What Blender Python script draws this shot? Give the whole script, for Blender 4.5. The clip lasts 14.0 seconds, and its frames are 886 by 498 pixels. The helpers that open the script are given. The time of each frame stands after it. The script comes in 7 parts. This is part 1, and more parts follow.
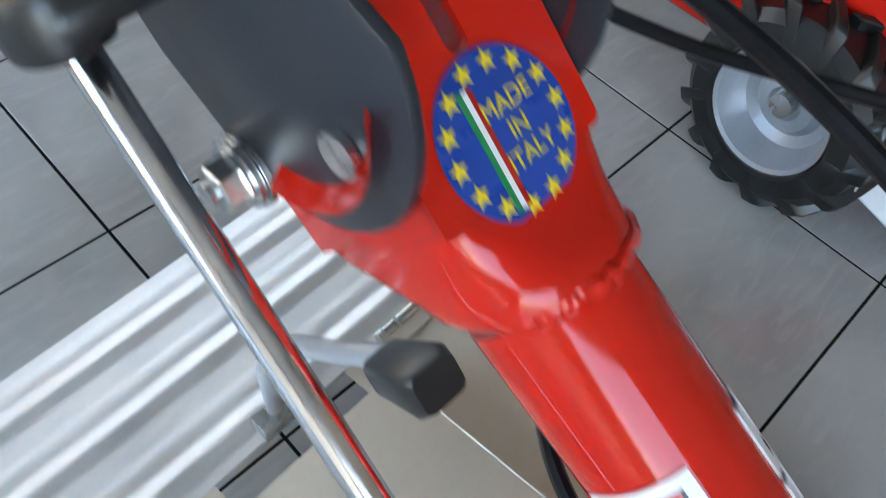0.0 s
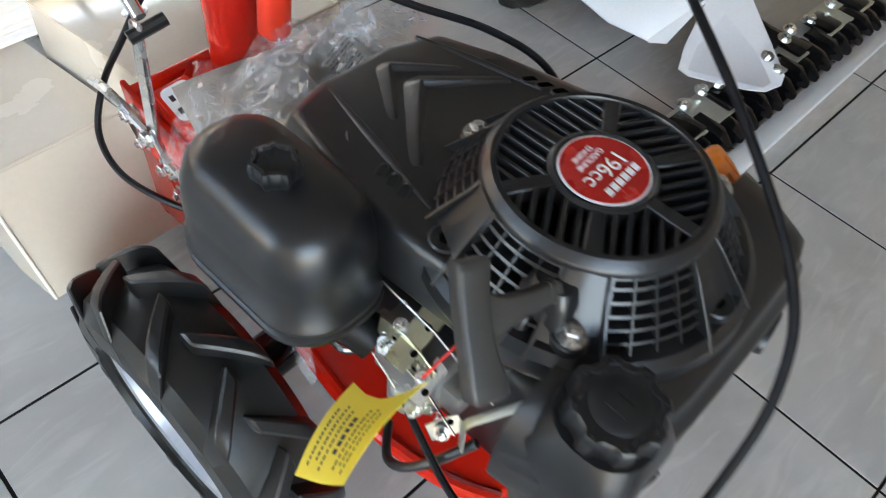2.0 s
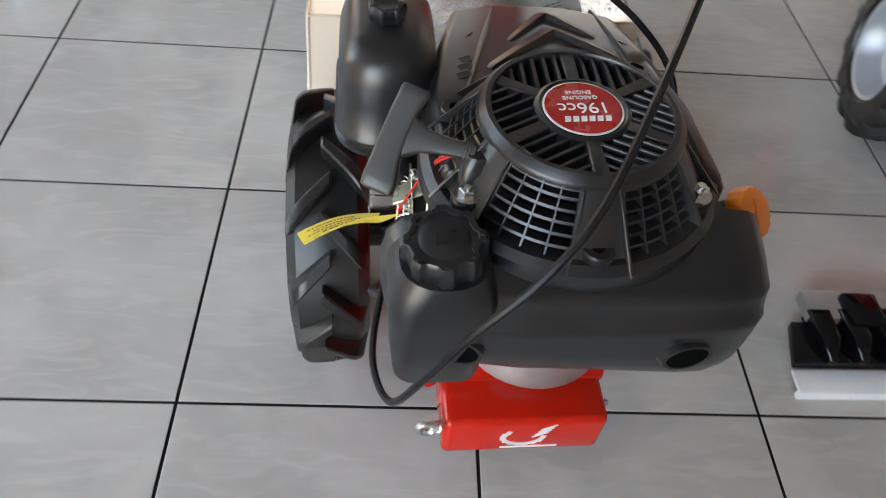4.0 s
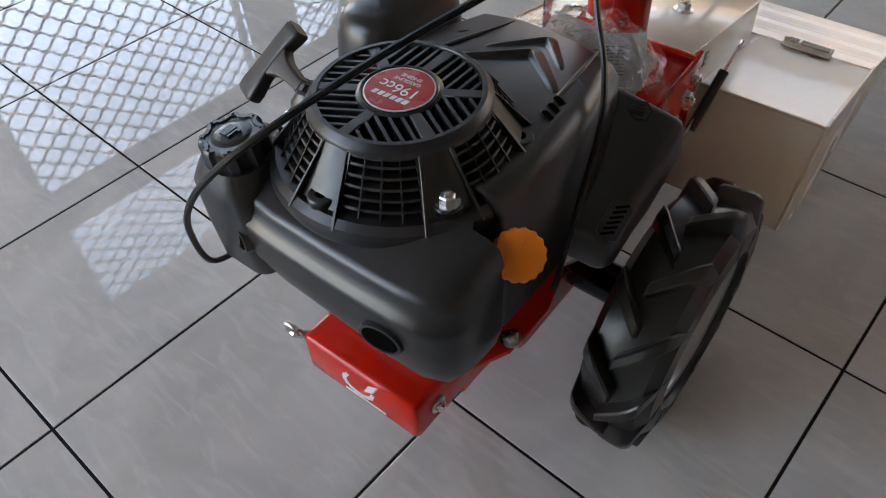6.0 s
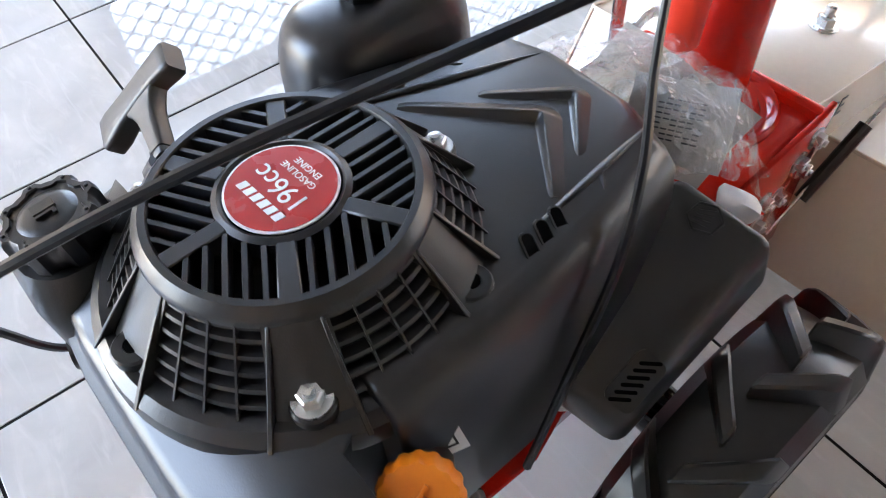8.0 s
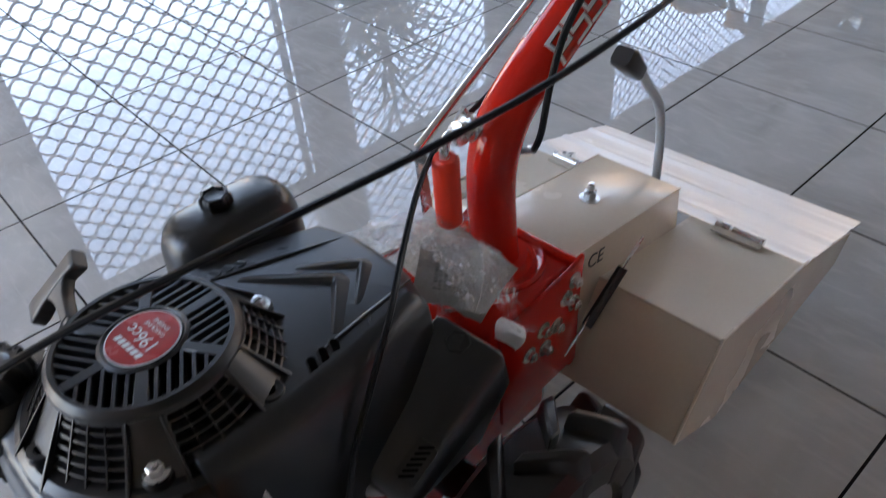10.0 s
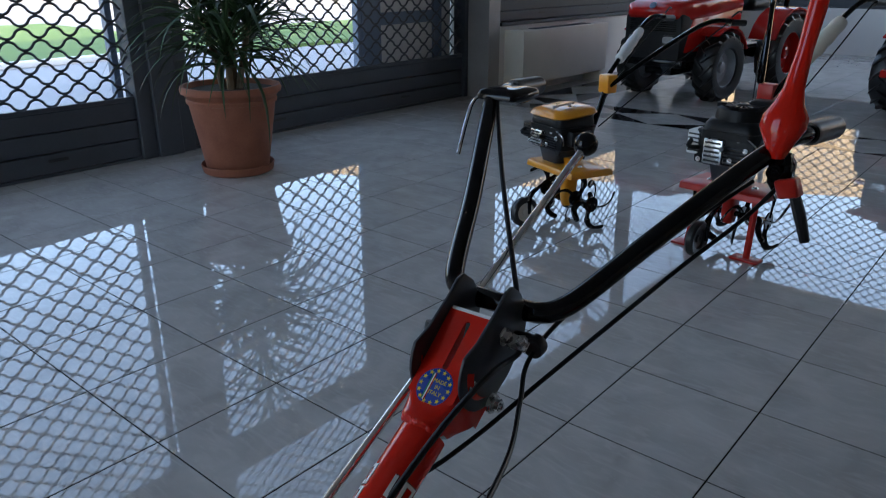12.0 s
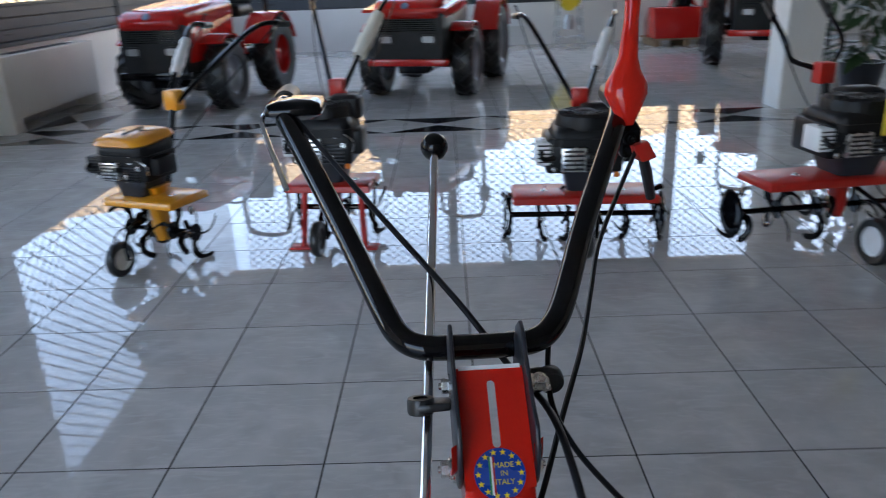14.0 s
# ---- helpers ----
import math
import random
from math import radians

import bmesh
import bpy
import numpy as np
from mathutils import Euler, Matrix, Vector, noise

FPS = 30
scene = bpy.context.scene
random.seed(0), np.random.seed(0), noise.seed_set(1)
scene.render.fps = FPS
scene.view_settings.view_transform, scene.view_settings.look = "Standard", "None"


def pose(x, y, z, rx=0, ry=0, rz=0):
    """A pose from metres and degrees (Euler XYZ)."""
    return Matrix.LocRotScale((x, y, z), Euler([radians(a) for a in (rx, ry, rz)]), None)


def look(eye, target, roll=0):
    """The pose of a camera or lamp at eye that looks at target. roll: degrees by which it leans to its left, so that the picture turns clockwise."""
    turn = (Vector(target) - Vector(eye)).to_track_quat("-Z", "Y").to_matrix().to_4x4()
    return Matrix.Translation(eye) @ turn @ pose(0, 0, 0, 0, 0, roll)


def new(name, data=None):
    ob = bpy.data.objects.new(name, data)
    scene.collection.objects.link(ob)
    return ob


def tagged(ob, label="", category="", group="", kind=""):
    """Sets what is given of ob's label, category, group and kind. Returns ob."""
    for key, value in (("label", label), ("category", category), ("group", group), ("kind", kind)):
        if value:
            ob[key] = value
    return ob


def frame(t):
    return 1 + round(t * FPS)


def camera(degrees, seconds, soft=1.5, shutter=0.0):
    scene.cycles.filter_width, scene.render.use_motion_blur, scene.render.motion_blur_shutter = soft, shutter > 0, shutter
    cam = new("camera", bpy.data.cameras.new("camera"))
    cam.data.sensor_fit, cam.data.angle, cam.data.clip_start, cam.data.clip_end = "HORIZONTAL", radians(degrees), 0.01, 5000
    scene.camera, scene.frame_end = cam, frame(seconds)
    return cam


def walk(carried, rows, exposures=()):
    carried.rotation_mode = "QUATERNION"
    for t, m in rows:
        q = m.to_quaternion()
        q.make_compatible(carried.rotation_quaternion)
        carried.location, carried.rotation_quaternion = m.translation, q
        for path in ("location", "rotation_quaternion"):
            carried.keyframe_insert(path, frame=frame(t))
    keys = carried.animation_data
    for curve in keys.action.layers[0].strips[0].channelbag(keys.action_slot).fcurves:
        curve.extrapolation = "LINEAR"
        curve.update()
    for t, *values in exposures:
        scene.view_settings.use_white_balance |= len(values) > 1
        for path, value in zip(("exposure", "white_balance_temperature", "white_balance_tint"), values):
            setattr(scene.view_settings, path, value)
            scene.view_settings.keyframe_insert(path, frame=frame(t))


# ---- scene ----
cam = camera(62.06, 14.0, soft=1.0, shutter=0.3)
PATH = [
    (0.0, (0.7498, -0.7807, 0.9941), (1.1916, -0.4364, 0.1657), 9.77),
    (0.5, (0.7183, -0.9343, 0.9601), (1.1495, -0.5785, 0.1309), 9.92),
    (1.0, (0.6654, -1.1236, 0.9583), (1.0851, -0.7710, 0.1219), 8.43),
    (1.5, (0.5951, -1.3580, 0.9930), (1.0181, -0.9950, 0.1627), 8.02),
    (2.0, (0.5628, -1.5773, 1.0006), (1.0353, -1.1800, 0.2139), 8.20),
    (2.5, (0.5083, -1.7297, 1.0195), (0.9929, -1.2788, 0.2699), 6.28),
    (2.7, (0.4856, -1.7805, 1.0245), (0.9555, -1.3096, 0.2778), 6.78),
    (4.8, (1.0583, -1.8990, 0.9980), (0.8219, -1.2980, 0.2344), 2.94),
    (5.0, (1.1250, -1.8568, 0.9944), (0.8338, -1.2757, 0.2344), 1.73),
    (5.5, (1.2556, -1.8203, 1.0120), (0.8533, -1.2998, 0.2588), -2.96),
    (6.0, (1.3269, -1.8028, 1.0333), (0.8610, -1.3114, 0.2974), -2.95),
    (6.5, (1.1883, -1.5886, 0.9786), (0.7009, -1.1407, 0.2291), -1.27),
    (7.0, (1.1238, -1.4937, 0.9196), (0.6681, -1.1300, 0.1071), 0.03),
    (7.5, (1.1331, -1.4868, 0.9284), (0.6716, -1.1482, 0.1084), -1.27),
    (7.7, (1.1573, -1.4921, 0.9352), (0.6765, -1.1576, 0.1247), -2.92),
    (9.8, (1.4388, -1.5174, 1.0634), (0.8511, -1.0535, 0.4006), -5.65),
    (10.0, (1.4444, -1.4969, 1.1000), (0.8516, -1.0150, 0.4546), -5.06),
    (10.5, (1.4446, -1.4433, 1.1715), (0.8422, -0.8778, 0.6083), -1.95),
    (11.0, (1.4414, -1.3880, 1.2597), (0.8399, -0.7490, 0.7802), -0.58),
    (11.5, (1.4378, -1.3541, 1.3135), (0.8353, -0.6744, 0.8952), -0.45),
    (12.0, (1.4309, -1.3384, 1.3521), (0.8300, -0.6227, 0.9962), 0.07),
    (12.5, (1.4157, -1.3626, 1.3553), (0.8338, -0.6162, 1.0326), 0.59),
    (13.0, (1.3112, -1.3969, 1.3343), (0.8181, -0.5908, 1.0070), 0.74),
    (13.5, (1.0823, -1.3643, 1.3282), (0.7839, -0.4684, 0.9991), -1.24),
    (13.8, (0.9405, -1.3424, 1.3191), (0.8113, -0.4118, 0.9766), -2.20),
    (14.0, (0.8353, -1.3213, 1.3170), (0.8247, -0.3854, 0.9647), -2.05),
]
EXPOSURES = [(0.0, 3.99, 7000, 7), (0.5, 3.54, 7300, 10), (1.0, 3.49, 7400, 10), (1.5, 3.99, 7300, 10), (2.0, 4.13, 8000, 10), (2.7, 4.08, 8450, 13), (5.0, 4.0, 8500, 14), (6.0, 3.61, 8200, 16), (6.5, 3.78, 7550, 14), (7.0, 4.7, 7400, 16), (7.7, 4.85, 7450, 16), (10.0, 3.55, 7300, 17), (11.0, 2.73, 7020, 13), (11.5, 2.33, 6770, 11), (12.0, 2.38, 6400, 10), (13.0, 2.76, 6250, 12), (14.0, 3.1, 6670, 13)]
walk(cam, [(t, look(eye, target, roll)) for t, eye, target, roll in PATH], EXPOSURES)

# ---------------------------------------------------------------- daylight
world = bpy.data.worlds.new("daylight")
scene.world = world
world.use_nodes = True
wn = world.node_tree.nodes
sky = wn.new("ShaderNodeTexSky")
sky.sky_type, sky.sun_disc = "NISHITA", False
sky.sun_elevation, sky.sun_rotation = radians(24), radians(90)
sky.air_density, sky.dust_density, sky.ozone_density = 1.0, 2.0, 1.0
wn["Background"].inputs["Strength"].default_value = 0.15
veil = wn.new("ShaderNodeMix")
veil.data_type, veil.blend_type = "RGBA", "ADD"
veil.inputs["Factor"].default_value = 1.0
veil.inputs["B"].default_value = (0.87, 1.17, 1.73, 1)
world.node_tree.links.new(sky.outputs[0], veil.inputs["A"])
world.node_tree.links.new(veil.outputs["Result"], wn["Background"].inputs["Color"])
sun_data = bpy.data.lights.new("sun", "SUN")
sun_data.energy, sun_data.angle, sun_data.color = 2.2, radians(0.6), (1.0, 0.88, 0.72)
sun = new("sun", sun_data)
sun.matrix_world = look((20.0, 0.0, 9.0), (0, 0, 0))


# ---------------------------------------------------------------- materials
def principled(name, base=(0.5, 0.5, 0.5), rough=0.5, metal=0.0, coat=0.0, spec=0.5):
    m = bpy.data.materials.new(name)
    m.use_nodes = True
    b = m.node_tree.nodes["Principled BSDF"]
    b.inputs["Base Color"].default_value = (*base, 1)
    b.inputs["Roughness"].default_value = rough
    b.inputs["Metallic"].default_value = metal
    b.inputs["Coat Weight"].default_value = coat
    b.inputs["Coat Roughness"].default_value = 0.06
    b.inputs["Specular IOR Level"].default_value = spec
    return m, m.node_tree.nodes, m.node_tree.links, b


def surface(name, a, b, rough=(0.4, 0.55), metal=0.0, coat=0.0, scale=6.0, fine=180.0, bump=0.05, distance=0.001, spec=0.5, per_object=0.0):
    """Two colours mixed by broad stains and fine grain, uneven gloss and a fine relief."""
    m, n, l, p = principled(name, a, rough[0], metal, coat, spec)
    co = n.new("ShaderNodeTexCoord")
    broad, grain = n.new("ShaderNodeTexNoise"), n.new("ShaderNodeTexNoise")
    broad.inputs["Scale"].default_value, broad.inputs["Detail"].default_value = scale, 6
    grain.inputs["Scale"].default_value, grain.inputs["Detail"].default_value = fine, 3
    for t in (broad, grain):
        l.new(co.outputs["Object"], t.inputs["Vector"])
    add = n.new("ShaderNodeMath")
    add.operation = "MULTIPLY_ADD"
    l.new(grain.outputs["Fac"], add.inputs[0])
    add.inputs[1].default_value = 0.35
    l.new(broad.outputs["Fac"], add.inputs[2])
    ramp = n.new("ShaderNodeMapRange")
    ramp.inputs["From Min"].default_value, ramp.inputs["From Max"].default_value = 0.42, 0.92
    l.new(add.outputs[0], ramp.inputs["Value"])
    mix = n.new("ShaderNodeMix")
    mix.data_type = "RGBA"
    mix.inputs["A"].default_value, mix.inputs["B"].default_value = (*a, 1), (*b, 1)
    l.new(ramp.outputs[0], mix.inputs["Factor"])
    out = mix.outputs["Result"]
    if per_object:
        info, hsv = n.new("ShaderNodeObjectInfo"), n.new("ShaderNodeHueSaturation")
        rng = n.new("ShaderNodeMapRange")
        rng.inputs["To Min"].default_value, rng.inputs["To Max"].default_value = 1 - per_object, 1 + per_object
        l.new(info.outputs["Random"], rng.inputs["Value"])
        l.new(rng.outputs[0], hsv.inputs["Value"])
        l.new(out, hsv.inputs["Color"])
        out = hsv.outputs["Color"]
    l.new(out, p.inputs["Base Color"])
    rr = n.new("ShaderNodeMapRange")
    rr.inputs["To Min"].default_value, rr.inputs["To Max"].default_value = rough
    l.new(broad.outputs["Fac"], rr.inputs["Value"])
    l.new(rr.outputs[0], p.inputs["Roughness"])
    if bump:
        bp = n.new("ShaderNodeBump")
        bp.inputs["Strength"].default_value, bp.inputs["Distance"].default_value = bump, distance
        l.new(grain.outputs["Fac"], bp.inputs["Height"])
        l.new(bp.outputs[0], p.inputs["Normal"])
    return m


def tile_material():
    m, n, l, p = principled("polished_porcelain", (0.5, 0.48, 0.46), 0.06, 0.0, 0.0, 0.5)
    p.inputs["IOR"].default_value = 1.43
    geo, info = n.new("ShaderNodeNewGeometry"), n.new("ShaderNodeObjectInfo")
    shift = n.new("ShaderNodeVectorMath")
    shift.operation = "MULTIPLY_ADD"
    comb = n.new("ShaderNodeCombineXYZ")
    for k in range(3):
        l.new(info.outputs["Random"], comb.inputs[k])
    l.new(comb.outputs[0], shift.inputs[0])
    shift.inputs[1].default_value = (7.0, 13.0, 5.0)
    l.new(geo.outputs["Position"], shift.inputs[2])
    cloud, vein, speck = (n.new("ShaderNodeTexNoise") for _ in range(3))
    cloud.inputs["Scale"].default_value, cloud.inputs["Detail"].default_value, cloud.inputs["Distortion"].default_value = 4.5, 5, 0.8
    vein.inputs["Scale"].default_value, vein.inputs["Detail"].default_value, vein.inputs["Distortion"].default_value = 9.0, 8, 1.6
    speck.inputs["Scale"].default_value = 420.0
    turn = n.new("ShaderNodeMapping")
    turn.inputs["Rotation"].default_value, turn.inputs["Scale"].default_value = (0, 0, 0.65), (0.8, 3.2, 1)
    l.new(shift.outputs[0], turn.inputs["Vector"])
    l.new(turn.outputs[0], vein.inputs["Vector"])
    for t in (cloud, speck):
        l.new(shift.outputs[0], t.inputs["Vector"])
    ramp = n.new("ShaderNodeValToRGB")
    ramp.color_ramp.elements[0].position, ramp.color_ramp.elements[1].position = 0.3, 0.72
    ramp.color_ramp.elements[0].color = (0.41, 0.388, 0.36, 1)
    ramp.color_ramp.elements[1].color = (0.54, 0.517, 0.484, 1)
    l.new(cloud.outputs["Fac"], ramp.inputs[0])
    vr = n.new("ShaderNodeMapRange")
    vr.inputs["From Min"].default_value, vr.inputs["From Max"].default_value = 0.5, 0.7
    vr.inputs["To Max"].default_value = 0.45
    l.new(vein.outputs["Fac"], vr.inputs["Value"])
    mix = n.new("ShaderNodeMix")
    mix.data_type = "RGBA"
    mix.inputs["B"].default_value = (0.59, 0.567, 0.534, 1)
    l.new(vr.outputs[0], mix.inputs["Factor"])
    l.new(ramp.outputs[0], mix.inputs["A"])
    l.new(mix.outputs["Result"], p.inputs["Base Color"])
    rr = n.new("ShaderNodeMapRange")
    rr.inputs["To Min"].default_value, rr.inputs["To Max"].default_value = 0.002, 0.014
    l.new(cloud.outputs["Fac"], rr.inputs["Value"])
    l.new(rr.outputs[0], p.inputs["Roughness"])
    return m


def film_material(name, alpha, tint=(1, 1, 1), rough=0.12, scale=14, twist=0.0, span=(0.0, 1.0)):
    m, n, l, p = principled(name, tint, rough)
    clear, mix, opacity_noise = n.new("ShaderNodeBsdfTransparent"), n.new("ShaderNodeMixShader"), n.new("ShaderNodeTexNoise")
    opacity_noise.inputs["Scale"].default_value, opacity_noise.inputs["Detail"].default_value, opacity_noise.inputs["Distortion"].default_value = scale, 3, twist
    # a narrow span turns the noise into whiter streaks that imitate crease glints
    rng = n.new("ShaderNodeMapRange")
    rng.inputs["From Min"].default_value, rng.inputs["From Max"].default_value = span
    rng.inputs["To Min"].default_value, rng.inputs["To Max"].default_value = alpha * (0.5 if span[0] == 0 else 0.18), min(1, alpha * (1.5 if span[0] == 0 else 2.4))
    l.new(opacity_noise.outputs["Fac"], rng.inputs["Value"])
    l.new(rng.outputs[0], mix.inputs[0])
    l.new(clear.outputs[0], mix.inputs[1])
    l.new(p.outputs[0], mix.inputs[2])
    l.new(mix.outputs[0], n["Material Output"].inputs["Surface"])
    return m


TILE = tile_material()
GROUT = surface("dark_grout", (0.009, 0.0085, 0.008), (0.018, 0.017, 0.016), (0.85, 1.0), scale=3, spec=0.05)
RED = surface("red_enamel", (0.50, 0.012, 0.006), (0.56, 0.018, 0.008), (0.05, 0.1), coat=0.0, scale=9, fine=260, bump=0.012, spec=0.32)
RED_DULL = surface("red_plastic", (0.42, 0.012, 0.008), (0.5, 0.02, 0.012), (0.3, 0.42), scale=6)
GRIP_RED = surface("red_vinyl", (0.75, 0.03, 0.008), (0.8, 0.045, 0.012), (0.35, 0.45))
BLACK_PLASTIC = surface("black_moulded_plastic", (0.0055, 0.0058, 0.0068), (0.01, 0.0105, 0.012), (0.27, 0.38), scale=14, fine=900, bump=0.14, distance=0.0006, spec=0.62)
# black plastic with the handle's grey-brown sheen lifted into its base colour
HANDLE_SHEEN = surface("black_plastic_painted_sheen", (0.022, 0.021, 0.02), (0.034, 0.032, 0.03), (0.36, 0.46), scale=20, fine=700, bump=0.1, distance=0.0005, spec=0.6)
BLACK_TRIM = surface("black_trim", (0.006, 0.006, 0.0065), (0.012, 0.012, 0.013), (0.35, 0.5), scale=10, fine=300, spec=0.25)
BLACK_PAINT = surface("black_gloss_paint", (0.002, 0.002, 0.0025), (0.004, 0.004, 0.005), (0.045, 0.08), scale=12, spec=0.28)
DARK_PLATE = surface("dark_grey_plate", (0.013, 0.0145, 0.02), (0.02, 0.022, 0.029), (0.3, 0.42), scale=14, fine=500)
RUBBER = surface("tyre_rubber", (0.007, 0.0068, 0.0066), (0.016, 0.0155, 0.015), (0.26, 0.42), scale=9, fine=300, bump=0.12, spec=0.5)
CABLE = surface("black_cable", (0.005, 0.005, 0.006), (0.01, 0.01, 0.012), (0.25, 0.36), scale=30, spec=0.22)
ZINC = surface("zinc_plated_steel", (0.55, 0.56, 0.57), (0.72, 0.72, 0.70), (0.2, 0.34), metal=1.0, scale=30, fine=300)
CHROME = surface("bright_steel", (0.66, 0.67, 0.69), (0.78, 0.78, 0.78), (0.1, 0.18), metal=1.0, scale=20)
ALU = surface("ribbed_aluminium", (0.66, 0.66, 0.66), (0.76, 0.76, 0.75), (0.34, 0.48), metal=0.85, scale=8, fine=200)
PALE_ZINC = surface("passivated_steel", (0.5, 0.52, 0.46), (0.62, 0.64, 0.58), (0.25, 0.4), metal=0.8, scale=20)
CAST = surface("cast_aluminium", (0.36, 0.36, 0.36), (0.5, 0.5, 0.49), (0.42, 0.6), metal=0.9, scale=20, fine=400, bump=0.2)
RIM_GREY = surface("silver_painted_rim", (0.36, 0.38, 0.41), (0.45, 0.47, 0.5), (0.3, 0.42), metal=0.4, scale=14)
HOOD_WHITE = surface("pale_cream_enamel", (0.63, 0.54, 0.43), (0.70, 0.61, 0.495), (0.2, 0.32), coat=0.3, scale=5, fine=140, bump=0.03)
WHITE_PLASTIC = surface("white_plastic", (0.6, 0.61, 0.63), (0.7, 0.71, 0.72), (0.3, 0.42), scale=5)
ORANGE = surface("orange_plastic", (0.70, 0.16, 0.008), (0.78, 0.21, 0.012), (0.35, 0.48), scale=30)
YELLOW_PAINT = surface("amber_paint", (0.72, 0.27, 0.012), (0.8, 0.33, 0.02), (0.25, 0.35), coat=0.3)
YELLOW_CARD = surface("yellow_card", (0.75, 0.55, 0.04), (0.82, 0.63, 0.07), (0.5, 0.65), scale=14)
PAPER = surface("white_label", (0.72, 0.72, 0.72), (0.8, 0.8, 0.79), (0.4, 0.55), scale=20)
INK = surface("black_ink", (0.012, 0.012, 0.013), (0.02, 0.02, 0.021), (0.4, 0.5))
# flat near-black without gloss: paints the shade inside holes, slots and the fan
HOLLOW_SHADE = principled("painted_hollow_shade", (0.004, 0.004, 0.004), 1.0, spec=0.0)[0]
STICKER_BLUE = surface("blue_vinyl", (0.008, 0.045, 0.27), (0.012, 0.06, 0.33), (0.22, 0.32), scale=30)
STICKER_YELLOW = surface("yellow_vinyl", (0.75, 0.55, 0.012), (0.8, 0.62, 0.025), (0.3, 0.4), scale=30)
STICKER_RED = surface("red_vinyl_label", (0.36, 0.012, 0.010), (0.42, 0.02, 0.016), (0.22, 0.32), scale=30)
STICKER_GREEN = surface("green_vinyl", (0.01, 0.2, 0.06), (0.015, 0.25, 0.08), (0.3, 0.4), scale=30)
SHUTTER = surface("anthracite_shutter_steel", (0.042, 0.047, 0.055), (0.06, 0.067, 0.077), (0.38, 0.55), scale=2.5, fine=60, spec=0.4)
GRILLE = surface("grey_grille_wire", (0.03, 0.034, 0.042), (0.05, 0.055, 0.065), (0.4, 0.55), scale=3)
PLASTER = surface("light_plaster", (0.62, 0.60, 0.57), (0.7, 0.68, 0.65), (0.8, 0.95), scale=1.2, fine=90)
STONE_WALL = surface("grey_stone_cladding", (0.26, 0.25, 0.24), (0.36, 0.345, 0.33), (0.35, 0.5), scale=2.4, fine=70)
CEILING_PAINT = surface("ceiling_paint", (0.42, 0.41, 0.39), (0.5, 0.49, 0.47), (0.85, 0.95), scale=0.8, fine=60)
CREAM = surface("cream_enamel", (0.62, 0.575, 0.49), (0.7, 0.65, 0.56), (0.4, 0.55), scale=2)
TERRACOTTA = surface("terracotta", (0.21, 0.065, 0.033), (0.31, 0.11, 0.06), (0.65, 0.85), scale=7, fine=90, bump=0.2, distance=0.002)
SOIL = surface("potting_soil", (0.03, 0.02, 0.013), (0.06, 0.045, 0.03), (0.9, 1.0), scale=40, fine=160, bump=0.6, distance=0.01)
LEAF = surface("dracaena_leaf", (0.018, 0.045, 0.014), (0.045, 0.09, 0.028), (0.38, 0.55), scale=5, per_object=0.15)
BARK = surface("palm_bark", (0.12, 0.085, 0.05), (0.2, 0.15, 0.1), (0.8, 0.95), scale=30, bump=0.4, distance=0.004)
ASPHALT = surface("pale_paving", (0.24, 0.24, 0.245), (0.31, 0.31, 0.31), (0.8, 0.95), scale=0.5, fine=40)
GRASS = surface("lawn", (0.07, 0.13, 0.03), (0.12, 0.2, 0.05), (0.9, 1.0), scale=1.5, fine=60, bump=0.5, distance=0.02)
SANDSTONE = surface("sunlit_masonry", (0.40, 0.29, 0.17), (0.5, 0.37, 0.22), (0.8, 0.95), scale=1.5, fine=20)
BLUE_STEEL = surface("blue_grey_steel", (0.10, 0.14, 0.2), (0.14, 0.18, 0.25), (0.4, 0.5), scale=2)
TRACTOR_RED = surface("tractor_red_paint", (0.44, 0.012, 0.010), (0.5, 0.018, 0.014), (0.08, 0.15), coat=0.0, scale=3, fine=120, bump=0.01)
BLACK_STONE = surface("black_marble", (0.012, 0.012, 0.014), (0.022, 0.022, 0.025), (0.04, 0.09), scale=5, spec=0.5)
# the bag's streaky highlights are partly painted into this opacity
PLASTIC_FILM = film_material("clear_polythene", 0.17, (0.93, 0.93, 0.95), 0.09, 14, 1.2, (0.42, 0.75))
KRAFT = surface("grey_paper", (0.3, 0.285, 0.26), (0.42, 0.40, 0.375), (0.6, 0.75), scale=12)
GLASS = film_material("window_glass", 0.05, (0.9, 0.95, 1.0), 0.02)
LAMP_GLASS = surface("headlamp_lens", (0.55, 0.56, 0.57), (0.75, 0.76, 0.77), (0.06, 0.14), metal=0.6, scale=40)
RED_THREAD = surface("red_thread", (0.6, 0.02, 0.015), (0.7, 0.03, 0.02), (0.6, 0.8), scale=60)


